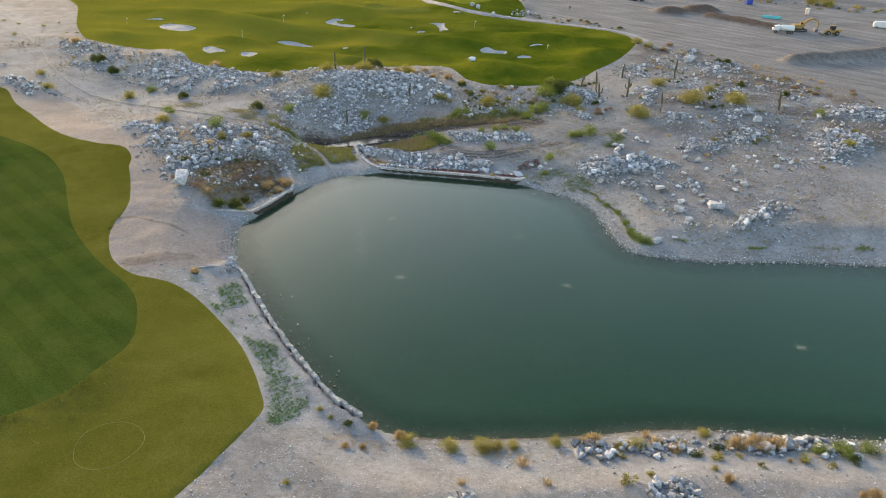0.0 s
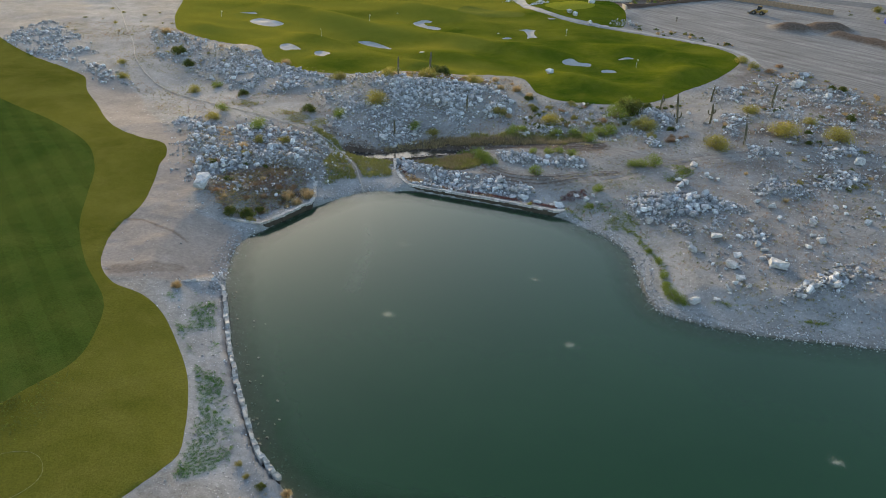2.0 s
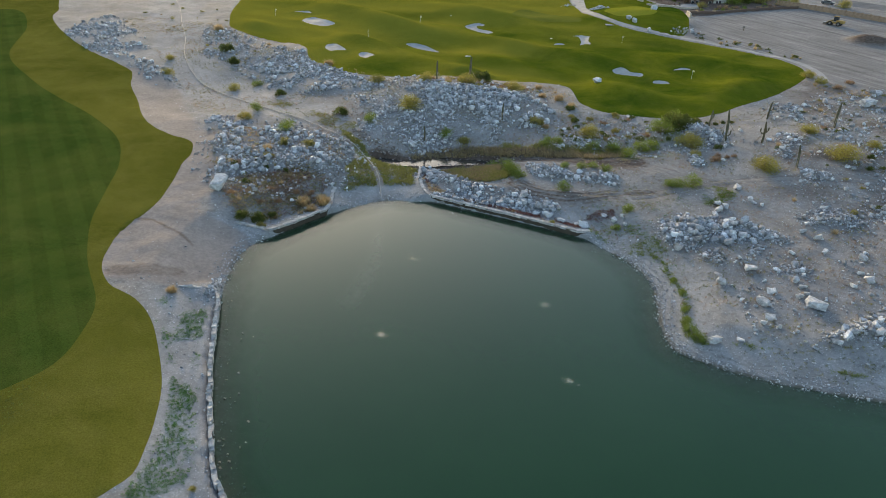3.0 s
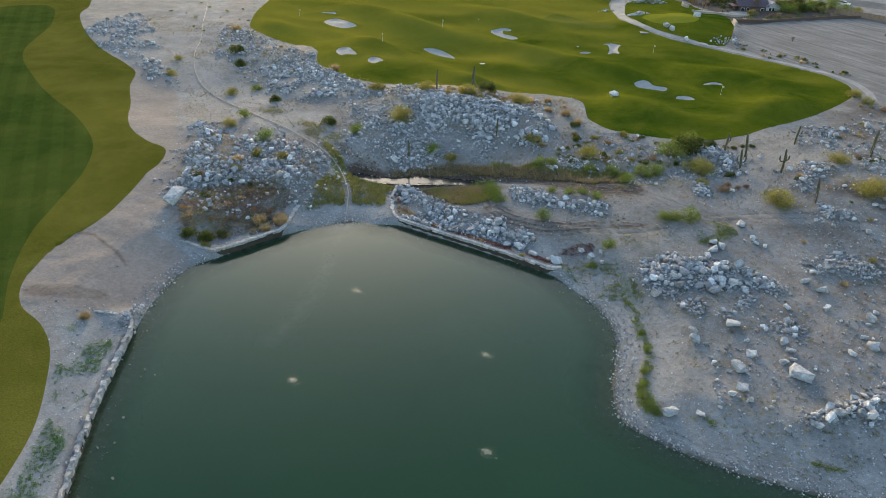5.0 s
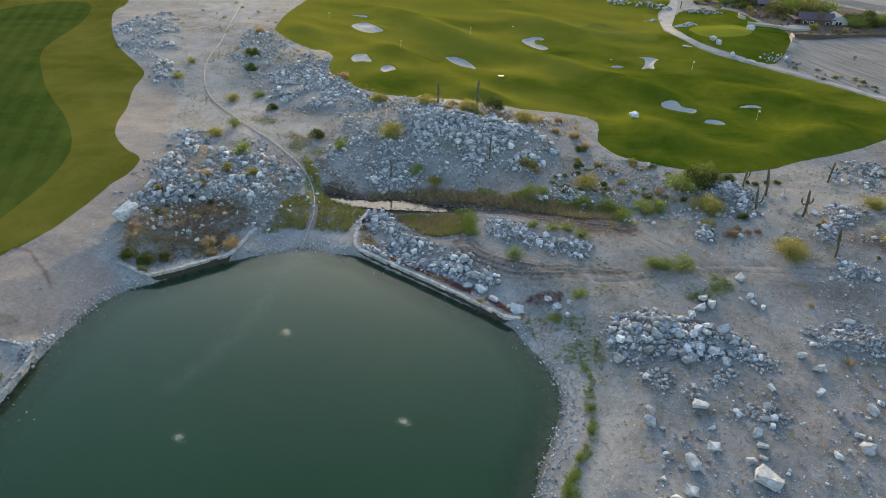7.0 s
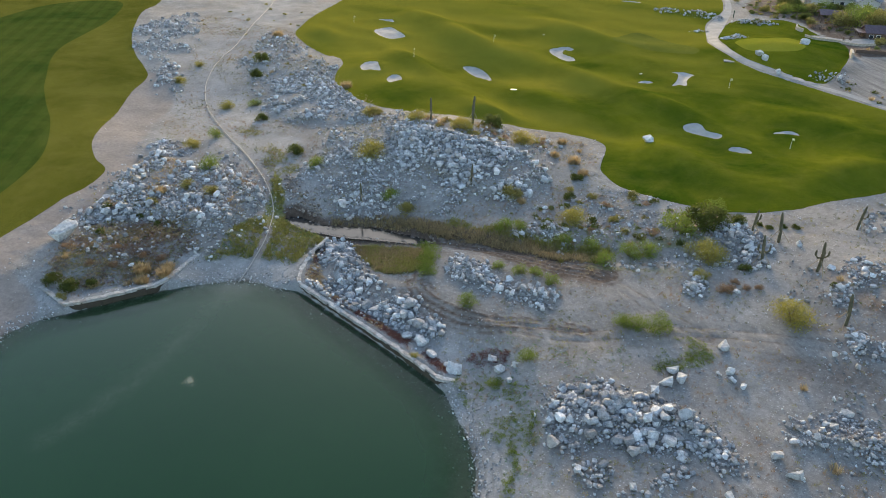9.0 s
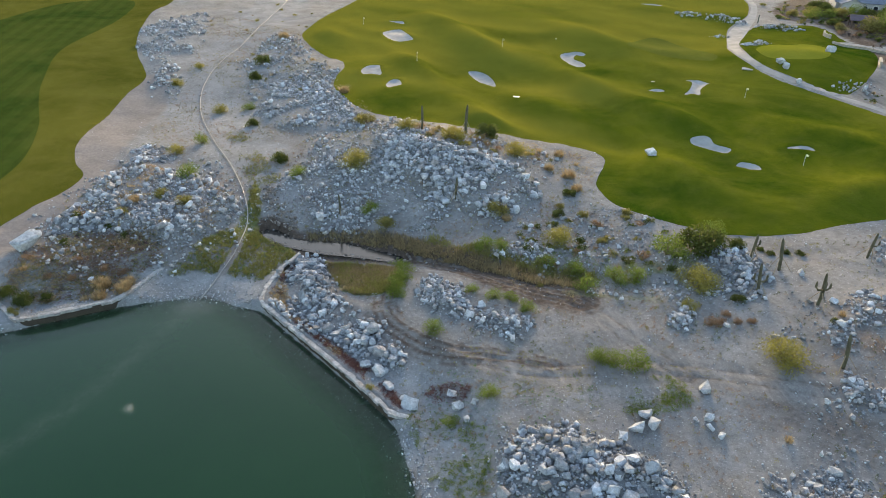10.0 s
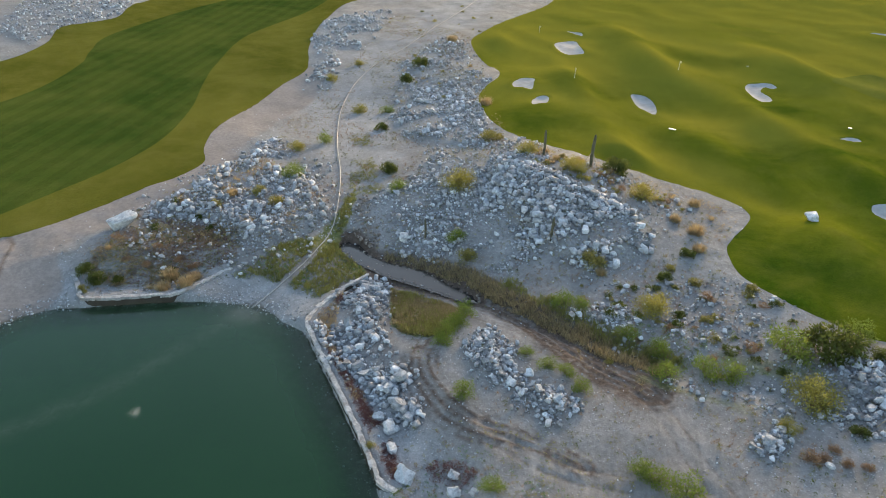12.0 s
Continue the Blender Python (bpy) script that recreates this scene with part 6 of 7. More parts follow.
# coarse tufts where the rough meets the fairway
tuft_rng = np.random.default_rng(41)
for kind, count, words in (("dark", 14000, "dark coarse tufts along the fairway's edge"), ("green", 3000, "green coarse tufts along the fairway's edge")):
    g = tuft_rng.uniform((-82, 43), (-46, 74), (count * 3, 2))
    d = far_from(FAIRWAY, g[:, 0], g[:, 1], True)
    p_keep = np.exp(-d / 3.2) * np.clip(0.55 + 0.7 * rumple(g[:, 0], g[:, 1], 4.0, 15, 3), 0, 1) * soft((66 - g[:, 1]) / 10)
    g = g[(tuft_rng.uniform(0, 1, len(g)) < p_keep) & inside(COURSE, g[:, 0], g[:, 1]) & ~inside(FAIRWAY, g[:, 0], g[:, 1])]
    h = herb(tuft_rng)
    v, f = strewn([(np.vstack(h.v), [tuple(q) for q in h.f])], np.column_stack([g, height(g[:, 0], g[:, 1])]), tuft_rng.uniform(0.12, 0.34, len(g)), tuft_rng, 0.06)
    tagged(new("rough_tufts", tri_mesh("rough_tufts", v, f, LEAF[kind])), words, "grass", kind="stuff")

# saguaros, staked with thin poles
def cactus_material():
    k = Mat("cactus_skin", 0.75, spec=0.25)
    p = k.coord()
    n = k.noise(p, 1.3, 4)
    k.colour(k.ramp(n, (0.3, (0.07, 0.068, 0.045)), (0.7, (0.16, 0.145, 0.09))))
    k.bump(k.noise(k.scaled(p, (9, 9, 0.6)), 3.0, 3), 0.7, 0.05)
    return k.m


M_CACTUS = cactus_material()
M_POLE = plain("pole_wood", (0.34, 0.27, 0.19), 0.85)


def ribbed(points, radii, ribs=9):
    vs, fs = tube(points, 1.0, ribs * 2)
    p = np.repeat(np.array(points, float), ribs * 2, 0)
    wave_r = np.tile(np.where(np.arange(ribs * 2) % 2, 0.82, 1.08), len(points))
    vs = p + (vs - p) * (np.repeat(radii, ribs * 2) * wave_r)[:, None]
    return vs, fs


def saguaro(x, y, z, tall, arms, lean, rng):
    thing = base_at("saguaro", x, y, z - 0.05, rng.uniform(0, 360))
    tagged(thing, "ribbed saguaro cactus with short arms, staked upright" if arms else "bare ribbed saguaro column, staked upright", "cactus", "saguaros")
    r = 0.043 * tall
    s = np.array([0, 0.08, 0.3, 0.6, 0.85, 0.95, 1.0])
    pts = [(lean * tall * t, 0.02 * tall * math.sin(4 * t), tall * t) for t in s]
    h = Heap()
    h.add(*ribbed(pts, r * np.array([0.8, 0.95, 1.0, 1.05, 0.9, 0.6, 0.15])))
    part("trunk", h.mesh("trunk", M_CACTUS, True), None, thing)
    for k in range(arms):
        a = math.tau * k / arms + rng.uniform(-0.4, 0.4)
        z0, out, up = tall * rng.uniform(0.38, 0.6), r * rng.uniform(3.0, 4.2), tall * rng.uniform(0.16, 0.3)
        c, sn = math.cos(a), math.sin(a)
        arm = [(lean * z0 + c * o, sn * o, z0 + u) for o, u in ((0, 0), (out * 0.6, -0.02 * tall), (out, 0.06 * tall), (out * 1.02, up * 0.7), (out, up))]
        h = Heap()
        h.add(*ribbed(arm, r * np.array([0.6, 0.68, 0.72, 0.68, 0.2]), 7))
        part("arm", h.mesh("arm", M_CACTUS, True), None, thing)
    for k in range(3):
        a = math.tau * (k + 0.3) / 3
        c, sn = math.cos(a), math.sin(a)
        h = Heap()
        h.add(*tube([(c * tall * 0.32, sn * tall * 0.32, 0.0), (lean * tall * 0.4 + c * r, sn * r, tall * 0.42)], 0.045, 6))
        part("stake", h.mesh("stake", M_POLE), None, thing, "thin wooden prop")
    return thing


CACTI = [(9.4, 183.9, 4.6, 2, 0.10), (8.7, 191.4, 5.2, 0, 0.12), (16.4, 185.8, 4.9, 4, 0.03), (15.9, 203.7, 4.2, 1, 0.08), (23.9, 175.0, 4.8, 0, 0.1), (-61.0, 184.9, 4.9, 0, 0.0),
         (-54.3, 190.4, 6.0, 0, 0.02), (30.0, 203.4, 5.7, 0, 0.02), (53.1, 183.6, 4.8, 1, 0.12), (-49.7, 157.1, 3.6, 0, 0.0), (-37.7, 172.3, 4.0, 1, 0.0), (4.8, 190.5, 4.5, 1, 0.05)]
cz = height(np.array([c[0] for c in CACTI]), np.array([c[1] for c in CACTI]))
for (x, y, tall, arms, lean), z in zip(CACTI, cz):
    saguaro(x, y, z, tall, arms, lean, plant_rng)

# ---------------------------------------------------------------- pipe, bubbles, flags
M_PIPE = plain("pipe_skin", (0.33, 0.315, 0.295), 0.6)
pz = np.maximum(height(PIPE[:, 0], PIPE[:, 1]), -0.05)
pz = np.maximum(pz, np.convolve(np.pad(pz, 2, mode="edge"), np.ones(5) / 5, "valid")) + 0.17
h = Heap()
h.add(*tube(np.column_stack([PIPE, pz]), 0.09, 8))
pipe_thing = base_at("pipe", 0, 0, 0)
tagged(pipe_thing, "long pale plastic pipe running down the wash into the pond", "pipe")
part("tube", h.mesh("tube", M_PIPE, True), None, pipe_thing)
for i in range(6, len(PIPE) - 2, 9):
    a, b = np.append(PIPE[i], pz[i]), np.append(PIPE[i + 1], pz[i + 1])
    h = Heap()
    h.add(*tube([a, a + (b - a) * 0.22], 0.12, 10))
    part("coupling", h.mesh("coupling", M_PIPE, False), None, pipe_thing)


def foam_material():
    k = Mat("foam", 0.4, spec=0.4)
    k.colour(k.ramp(k.chance(), (0.0, (0.25, 0.29, 0.20)), (1.0, (0.50, 0.52, 0.40))))
    k.b.inputs["Alpha"].default_value = 0.2
    return k.m


M_FOAM = foam_material()
foam_rng = np.random.default_rng(9)
dome = [(0, 0, 0.5)] + [(math.cos(a), math.sin(a), 0.0) for a in np.linspace(0, math.tau, 7, False)]
dome_f = [(0, 1 + i, 1 + (i + 1) % 7) for i in range(7)]
for x, y, r in ((-21.9, 92.8, 0.75), (3.6, 95.5, 0.8), (-28.2, 113.1, 0.85), (-5.0, 110.5, 0.8), (35.0, 85.3, 0.85)):
    h = Heap()
    for _ in range(170):
        a, q = foam_rng.uniform(0, math.tau), r * abs(foam_rng.normal(0, 0.5))
        s = foam_rng.uniform(0.04, 0.13)
        h.add(np.array(dome) * (s, s, s * 0.7) + (x + q * math.cos(a) * 1.15, y + q * math.sin(a) * 0.85, 0.004), dome_f)
    tagged(new("bubbles", h.mesh("bubbles", M_FOAM, True)), "patch of pale aerator bubbles on the pond", "bubbles", kind="stuff")

M_STICK = plain("flag_stick", (0.75, 0.74, 0.70), 0.5)
M_FLAG = plain("flag_cloth", (0.80, 0.74, 0.42), 0.8)
flag_proto = base_at("golf_flag", -6.2, 232.9, ground_z(-6.2, 232.9))
tagged(flag_proto, "golf flag on a thin white pole in the green", "flag", "golf flags")
h = Heap()
h.add(*tube([(0, 0, -0.1), (0, 0, 1.2), (0, 0, 2.3)], [0.03, 0.028, 0.022], 6))
part("pole", h.mesh("pole", M_STICK), None, flag_proto)
bm = bmesh.new()
bmesh.ops.create_grid(bm, x_segments=6, y_segments=3, size=0.5)
for v in bm.verts:
    u = v.co.x + 0.5
    v.co = Vector((u * 0.62, 0.07 * math.sin(u * 7) * u, 2.05 + v.co.y * 0.42 - 0.06 * u))
bmesh.ops.scale(bm, vec=(0.8, 0.8, 1), verts=bm.verts)
bmesh.ops.solidify(bm, geom=bm.faces[:], thickness=0.012)
part("flag_cloth", bm, M_FLAG, flag_proto)
h = Heap()
h.add(*tube([(0, 0, -0.02), (0, 0, 0.03)], 0.09, 10))
part("cup", h.mesh("cup", M_STICK), None, flag_proto)
for x, y, turn in ((-33.5, 262.6, 40), (-103, 219.5, 120), (-101, 250, 10), (-158, 243, 60)):
    copy_thing(flag_proto, pose(x, y, ground_z(x, y), 0, 0, turn))

# a thin painted ring on the rough
M_LINE = plain("line_paint", (0.34, 0.32, 0.17), 0.9)
ring_pts = [(-43.2 + 3.4 * math.cos(a) * (1 + 0.05 * math.sin(3 * a)), 49.1 + 3.5 * math.sin(a), 0) for a in np.linspace(0, math.tau, 61)]
ring_xy = np.array(ring_pts)
ring_z = height(ring_xy[:, 0], ring_xy[:, 1]) + 0.02
h = Heap()
h.add(*tube(np.column_stack([ring_xy[:, :2], ring_z]), 0.011, 5, False))
tagged(new("painted_ring", h.mesh("painted_ring", M_LINE)), "thin pale ring painted on the rough grass", "marking")

# ---------------------------------------------------------------- building site and houses in the distance
M_YELLOW = plain("machine_yellow", (0.34, 0.215, 0.06), 0.65)
M_WHITE = plain("white_paint", (0.72, 0.71, 0.69), 0.4)
M_BLACK = plain("black_rubber", (0.03, 0.03, 0.03), 0.8)
M_STEEL = plain("dull_steel", (0.22, 0.21, 0.20), 0.45, 0.7)
M_DARKGLASS = plain("dark_glass", (0.03, 0.035, 0.04), 0.08, spec=0.6)
M_BLUE = plain("blue_plastic", (0.02, 0.06, 0.35), 0.5)
M_TEAL = plain("teal_plastic", (0.12, 0.50, 0.50), 0.45)
M_ROOF = plain("plum_metal_roof", (0.10, 0.07, 0.085), 0.5, spread=0.25, scale=1.5)
M_SLATE = plain("slate_roof", (0.17, 0.185, 0.23), 0.7, spread=0.25, scale=1.5)
M_STUCCO = plain("pale_stucco", (0.45, 0.43, 0.41), 0.9)
M_BROWN = plain("brown_stucco", (0.11, 0.075, 0.06), 0.9)
M_BLOCK = plain("tan_block_wall", (0.32, 0.22, 0.15), 0.9, spread=0.25, scale=1.0)
M_STONEWALL = plain("pale_stone_wall", (0.42, 0.36, 0.29), 0.9, spread=0.25, scale=2.0)
M_GREY_CAR = plain("grey_car_paint", (0.10, 0.105, 0.11), 0.3)


def cylinder(points, r, sides=14):
    h = Heap()
    h.add(*tube(points, r, sides))
    return h


def wheel(parent, x, y, r, wide):
    w = part("wheel", cylinder([(0, -wide / 2, 0), (0, -wide / 2 + 0.03, 0), (0, wide / 2 - 0.03, 0), (0, wide / 2, 0)], [r * 0.9, r, r, r * 0.9], 18).mesh("wheel", M_BLACK), None, parent, at=pose(x, y, r))
    part("rim", cylinder([(0, -wide / 2 - 0.02, 0), (0, wide / 2 + 0.02, 0)], r * 0.5, 12).mesh("rim", M_STEEL), None, w, "steel rim")
    return w


def boxes(*items, bevel=0.05):
    bm = bmesh.new()
    for it in items:
        box(bm, *it, bevel=bevel)
    return bm


def car(name, x, y, turn, material, label, long=4.8, tall=1.5, van=False):
    t = base_at(name, x, y, ground_z(x, y), turn)
    tagged(t, label, "car" if not van else "van")
    part("body", boxes((0, 0, 0.72 if not van else 1.1, long, 1.85, 0.75 if not van else 1.6), bevel=0.16), material, t)
    bm = boxes((-0.25 if not van else 0.1, 0, tall - 0.28 if not van else 2.05, long * (0.52 if not van else 0.86), 1.6, 0.62 if not van else 0.4), bevel=0.14)
    part("cabin", bm, M_DARKGLASS if not van else material, t)
    part("roof", boxes((-0.25, 0, tall + 0.05 if not van else 2.27, long * 0.42, 1.5, 0.06), bevel=0.02), material, t)
    if van:
        part("windscreen", boxes((long / 2 - 0.35, 0, 1.65, 0.5, 1.6, 0.55), bevel=0.04), M_DARKGLASS, t)
    for sx in (-1, 1):
        for sy in (-1, 1):
            wheel(t, sx * long * 0.31, sy * 0.82, 0.34, 0.24)
        part("headlight", boxes((long / 2, sx * 0.65, 0.8, 0.08, 0.35, 0.16), bevel=0.02), M_WHITE, t)
    return t


def water_truck(x, y, turn):
    t = base_at("water_truck", x, y, ground_z(x, y), turn)
    tagged(t, "dusty white tanker truck parked on the dirt lot", "truck")
    part("chassis", boxes((0, 0, 0.85, 6.6, 1.0, 0.3)), M_STEEL, t)
    tank = cylinder([(-3.4, 0, 1.85), (-3.25, 0, 1.85), (0.8, 0, 1.85), (0.95, 0, 1.85)], [0.75, 0.95, 0.95, 0.75], 20)
    part("tank", tank.mesh("tank", M_WHITE, False), None, t)
    part("cab", boxes((2.35, 0, 1.65, 1.6, 2.2, 1.5), (1.7, 0, 2.0, 1.0, 2.1, 1.2), bevel=0.12), M_WHITE, t)
    part("hood", boxes((3.2, 0, 1.25, 1.0, 1.9, 0.8), bevel=0.12), M_WHITE, t)
    part("windscreen", boxes((2.95, 0, 1.98, 0.5, 1.9, 0.6), bevel=0.03), M_DARKGLASS, t)
    for x0 in (2.6, -1.4, -2.6):
        for s in (-1, 1):
            wheel(t, x0, s * 1.0, 0.5, 0.35)
    return t


def excavator(x, y, turn):
    t = base_at("excavator", x, y, ground_z(x, y), turn)
    tagged(t, "yellow tracked excavator with its bucket on the ground", "excavator")
    for s in (-1, 1):
        tr = part("track", boxes((0, s * 1.25, 0.5, 4.4, 0.6, 0.95), bevel=0.3), M_BLACK, t)
        for k in range(5):
            part("roller", cylinder([(-1.5 + k * 0.75, s * 1.56, 0.45), (-1.5 + k * 0.75, s * 1.6, 0.45)], 0.28, 10).mesh("roller", M_STEEL), None, tr)
    part("turntable", cylinder([(0, 0, 0.85), (0, 0, 1.15)], 0.9, 20).mesh("turntable", M_STEEL), None, t)
    part("engine_house", boxes((-1.1, 0, 1.75, 2.6, 2.7, 1.2), (-2.3, 0, 1.7, 0.7, 2.7, 1.0), bevel=0.14), M_YELLOW, t)
    cab = part("cab", boxes((0.9, 0.85, 2.1, 1.6, 1.0, 1.9), bevel=0.12), M_YELLOW, t)
    part("window", boxes((1.0, 0.86, 2.35, 1.5, 1.04, 0.9), bevel=0.04), M_DARKGLASS, cab)
    h = Heap()
    for s in (-0.18, 0.18):
        h.add(*tube([(0.6, s, 1.5), (2.0, s, 3.6), (3.6, s, 4.3), (5.6, s, 3.7)], [0.25, 0.32, 0.3, 0.2], 6))
    part("boom", h.mesh("boom", M_YELLOW), None, t)
    part("stick", cylinder([(5.4, 0, 4.1), (6.2, 0, 2.6), (6.0, 0, 1.0)], [0.22, 0.26, 0.18], 6).mesh("stick", M_YELLOW), None, t)
    part("piston", cylinder([(3.2, 0, 4.75), (5.3, 0, 4.3)], 0.1, 8).mesh("piston", M_STEEL), None, t)
    bm = bmesh.new()
    box(bm, 5.6, 0, 0.5, 1.1, 1.3, 0.95, 0.15)
    part("bucket", bm, M_STEEL, t)
    return t


def loader(x, y, turn, name="wheel_loader", label="dusty yellow wheel loader with a lowered bucket"):
    t = base_at(name, x, y, ground_z(x, y), turn)
    tagged(t, label, "loader")
    part("engine_hood", boxes((-1.7, 0, 1.5, 2.6, 1.7, 1.0), bevel=0.15), M_YELLOW, t)
    part("frame", boxes((0.6, 0, 1.0, 3.6, 0.9, 0.6), bevel=0.08), M_YELLOW, t)
    cab = part("cab", boxes((-0.1, 0, 2.35, 1.4, 1.5, 1.5), bevel=0.1), M_DARKGLASS, t)
    part("cab_roof", boxes((-0.1, 0, 3.15, 1.6, 1.7, 0.14), bevel=0.04), M_YELLOW, cab)
    for s in (-1, 1):
        part("lift_arm", cylinder([(0.7, s * 0.5, 1.9), (2.2, s * 0.5, 1.3), (3.0, s * 0.5, 0.5)], 0.14, 6).mesh("lift_arm", M_YELLOW), None, t)
        for x0 in (-1.4, 1.5):
            wheel(t, x0, s * 1.0, 0.75, 0.55)
    bm = bmesh.new()
    box(bm, 3.4, 0, 0.5, 0.9, 2.6, 0.8, 0.2)
    part("bucket", bm, M_STEEL, t)
    return t


water_truck(73.8, 272.3, 172)
excavator(80.0, 276.2, 6)
loader(89.5, 272.0, -172)
loader(27.5, 322.0, 160, "backhoe", "small yellow backhoe standing by the block wall")
car("van", 110.0, 285.5, 170, M_WHITE, "white panel van at the edge of the lot", 5.6, van=True)

bin_thing = base_at("waste_bin", 71.2, 321.2, ground_z(71.2, 321.2), 20)
tagged(bin_thing, "blue plastic covered bin on bare dirt", "bin")
part("tub", boxes((0, 0, 0.8, 2.6, 1.8, 1.5), bevel=0.1), M_BLUE, bin_thing)
part("lid", boxes((0, 0, 1.65, 2.7, 1.9, 0.18), bevel=0.06), M_BLUE, bin_thing)

stack = base_at("pipe_stack", 74.8, 295.9, ground_z(74.8, 295.9), -14)
tagged(stack, "stack of teal plastic pipes lying on the lot", "pipes")
for row, count in ((0, 5), (1, 4), (2, 3)):
    for k in range(count):
        yy, zz = (k - count / 2 + 0.5) * 0.34, 0.17 + row * 0.29
        part("pipe", cylinder([(-3.3, yy, zz), (3.3 - 0.2 * (k % 2), yy, zz)], 0.165, 10).mesh("pipe", M_TEAL), None, stack)

toilet = base_at("portable_toilet", 89.5, 304.5, ground_z(89.5, 304.5), 20)
tagged(toilet, "pale pinkish portable toilet on the lot", "toilet")
M_PINK = plain("faded_plastic", (0.45, 0.33, 0.30), 0.6)
part("cabin", boxes((0, 0, 1.15, 1.2, 1.2, 2.2), bevel=0.05), M_PINK, toilet)
part("door", boxes((0, -0.62, 1.1, 0.8, 0.06, 1.9), bevel=0.02), M_WHITE, toilet)
part("roof", boxes((0, 0, 2.32, 1.3, 1.3, 0.16), bevel=0.06), M_WHITE, toilet)

mark = base_at("site_marker", -0.5, 299.2, ground_z(-0.5, 299.2))
tagged(mark, "small dark site marker standing on the lot", "marker")
part("post", cylinder([(0, 0, 0), (0, 0, 1.5)], 0.08, 8).mesh("post", M_BROWN), None, mark)
part("plate", boxes((0, -0.06, 1.2, 0.9, 0.06, 0.7), bevel=0.01), M_STEEL, mark)

# tan block wall along the lot: panels between posts
wall_thing = base_at("wall_north", 0, 0, 0)
tagged(wall_thing, "tan block wall between the lot and the road", "wall", kind="structure")
wall_line = ring([(6, 351), (20, 346), (36, 338), (54, 330)], 3.0, False)
wz = height(wall_line[:, 0], wall_line[:, 1])
for i in range(len(wall_line) - 1):
    a, b = wall_line[i], wall_line[i + 1]
    c, L = (a + b) / 2, np.linalg.norm(b - a)
    ang = math.degrees(math.atan2(b[1] - a[1], b[0] - a[0]))
    part("panel", boxes((0, 0, 0.85, L - 0.35, 0.2, 2.0), bevel=0.02), M_BLOCK, wall_thing, at=pose(c[0], c[1], (wz[i] + wz[i + 1]) / 2, 0, 0, ang))
    part("pillar", boxes((0, 0, 0.95, 0.42, 0.42, 2.3), bevel=0.04), M_BLOCK, wall_thing, at=pose(a[0], a[1], wz[i], 0, 0, ang))


def gable_roof(long, deep, low, high, over=0.6, thick=0.18):
    bm = bmesh.new()
    a, d = long / 2 + over, deep / 2 + over
    for dz in (0, -thick):
        for sx in (-a, a):
            bm.verts.new((sx, -d, low + dz)), bm.verts.new((sx, 0, high + dz)), bm.verts.new((sx, d, low + dz))
    v = list(bm.verts)
    for f in ((0, 3, 4, 1), (1, 4, 5, 2), (6, 7, 10, 9), (7, 8, 11, 10), (0, 1, 7, 6), (1, 2, 8, 7), (3, 9, 10, 4), (4, 10, 11, 5), (0, 6, 9, 3), (2, 5, 11, 8)):
        bm.faces.new([v[i] for i in f])
    bmesh.ops.recalc_face_normals(bm, faces=bm.faces)
    return bm


def roof_seams(parent, long, deep, low, high, material, step=0.9):
    """Standing seams down both slopes."""
    run = math.hypot(deep / 2 + 0.6, high - low)
    pitch = math.degrees(math.atan2(high - low, deep / 2 + 0.6))
    bm = bmesh.new()
    box(bm, 0, 0, 0, 0.07, run, 0.07)
    me = bpy.data.meshes.new("seam")
    bm.to_mesh(me)
    bm.free()
    me.materials.append(material)
    k = -long / 2
    while k <= long / 2:
        for s in (-1, 1):
            part("seam", me, None, parent, at=pose(k, s * (deep / 2 + 0.6) / 2, (low + high) / 2 + 0.03, -s * pitch, 0, 0))
        k += step


def windows(parent, spots, z, wide, tall):
    for x, y, turn in spots:
        w = part("window", boxes((0, 0, z, wide, 0.1, tall), bevel=0.01), M_WHITE, parent, at=pose(x, y, 0, 0, 0, turn))
        part("pane", boxes((0, -0.04, z, wide - 0.2, 0.08, tall - 0.2), bevel=0.005), M_DARKGLASS, w)


def walls(bm, long, deep, low, high):
    """House walls with gable ends, as one closed body."""
    a, d = long / 2, deep / 2
    v = [bm.verts.new(p) for p in ((-a, -d, -0.5), (-a, d, -0.5), (-a, d, low), (-a, 0, high), (-a, -d, low), (a, -d, -0.5), (a, d, -0.5), (a, d, low), (a, 0, high), (a, -d, low))]
    for f in ((0, 1, 2, 3, 4), (5, 9, 8, 7, 6), (0, 4, 9, 5), (1, 6, 7, 2), (4, 3, 8, 9), (3, 2, 7, 8), (0, 5, 6, 1)):
        bm.faces.new([v[i] for i in f])
    bmesh.ops.recalc_face_normals(bm, faces=bm.faces)
    return bm


club = base_at("clubhouse", -23.0, 344.0, ground_z(-23, 344) - 0.9, 31, 0.86)
tagged(club, "low clubhouse with a plum metal roof, chimney and pale gable", "house")
part("wall", walls(bmesh.new(), 12.5, 7.0, 2.7, 4.7), M_BROWN, club)
roof = part("roof", gable_roof(12.5, 7.0, 2.75, 4.9), M_ROOF, club, "plum standing-seam metal roof")
roof_seams(roof, 12.5, 7.0, 2.75, 4.9, M_ROOF)
part("chimney", boxes((1.2, -2.2, 2.9, 2.2, 1.3, 5.2), bevel=0.06), M_BROWN, club)
wing = part("wing", walls(bmesh.new(), 9.0, 6.0, 2.8, 4.6), M_STUCCO, club, "pale stucco gabled wing", at=pose(8.6, 0.8, 0, 0, 0, 90))
part("wing_roof", gable_roof(9.0, 6.0, 2.85, 4.8), M_SLATE, wing)
windows(club, ((8.6, -3.75, 0), (7.3, -3.75, 0)), 1.4, 1.2, 1.9)
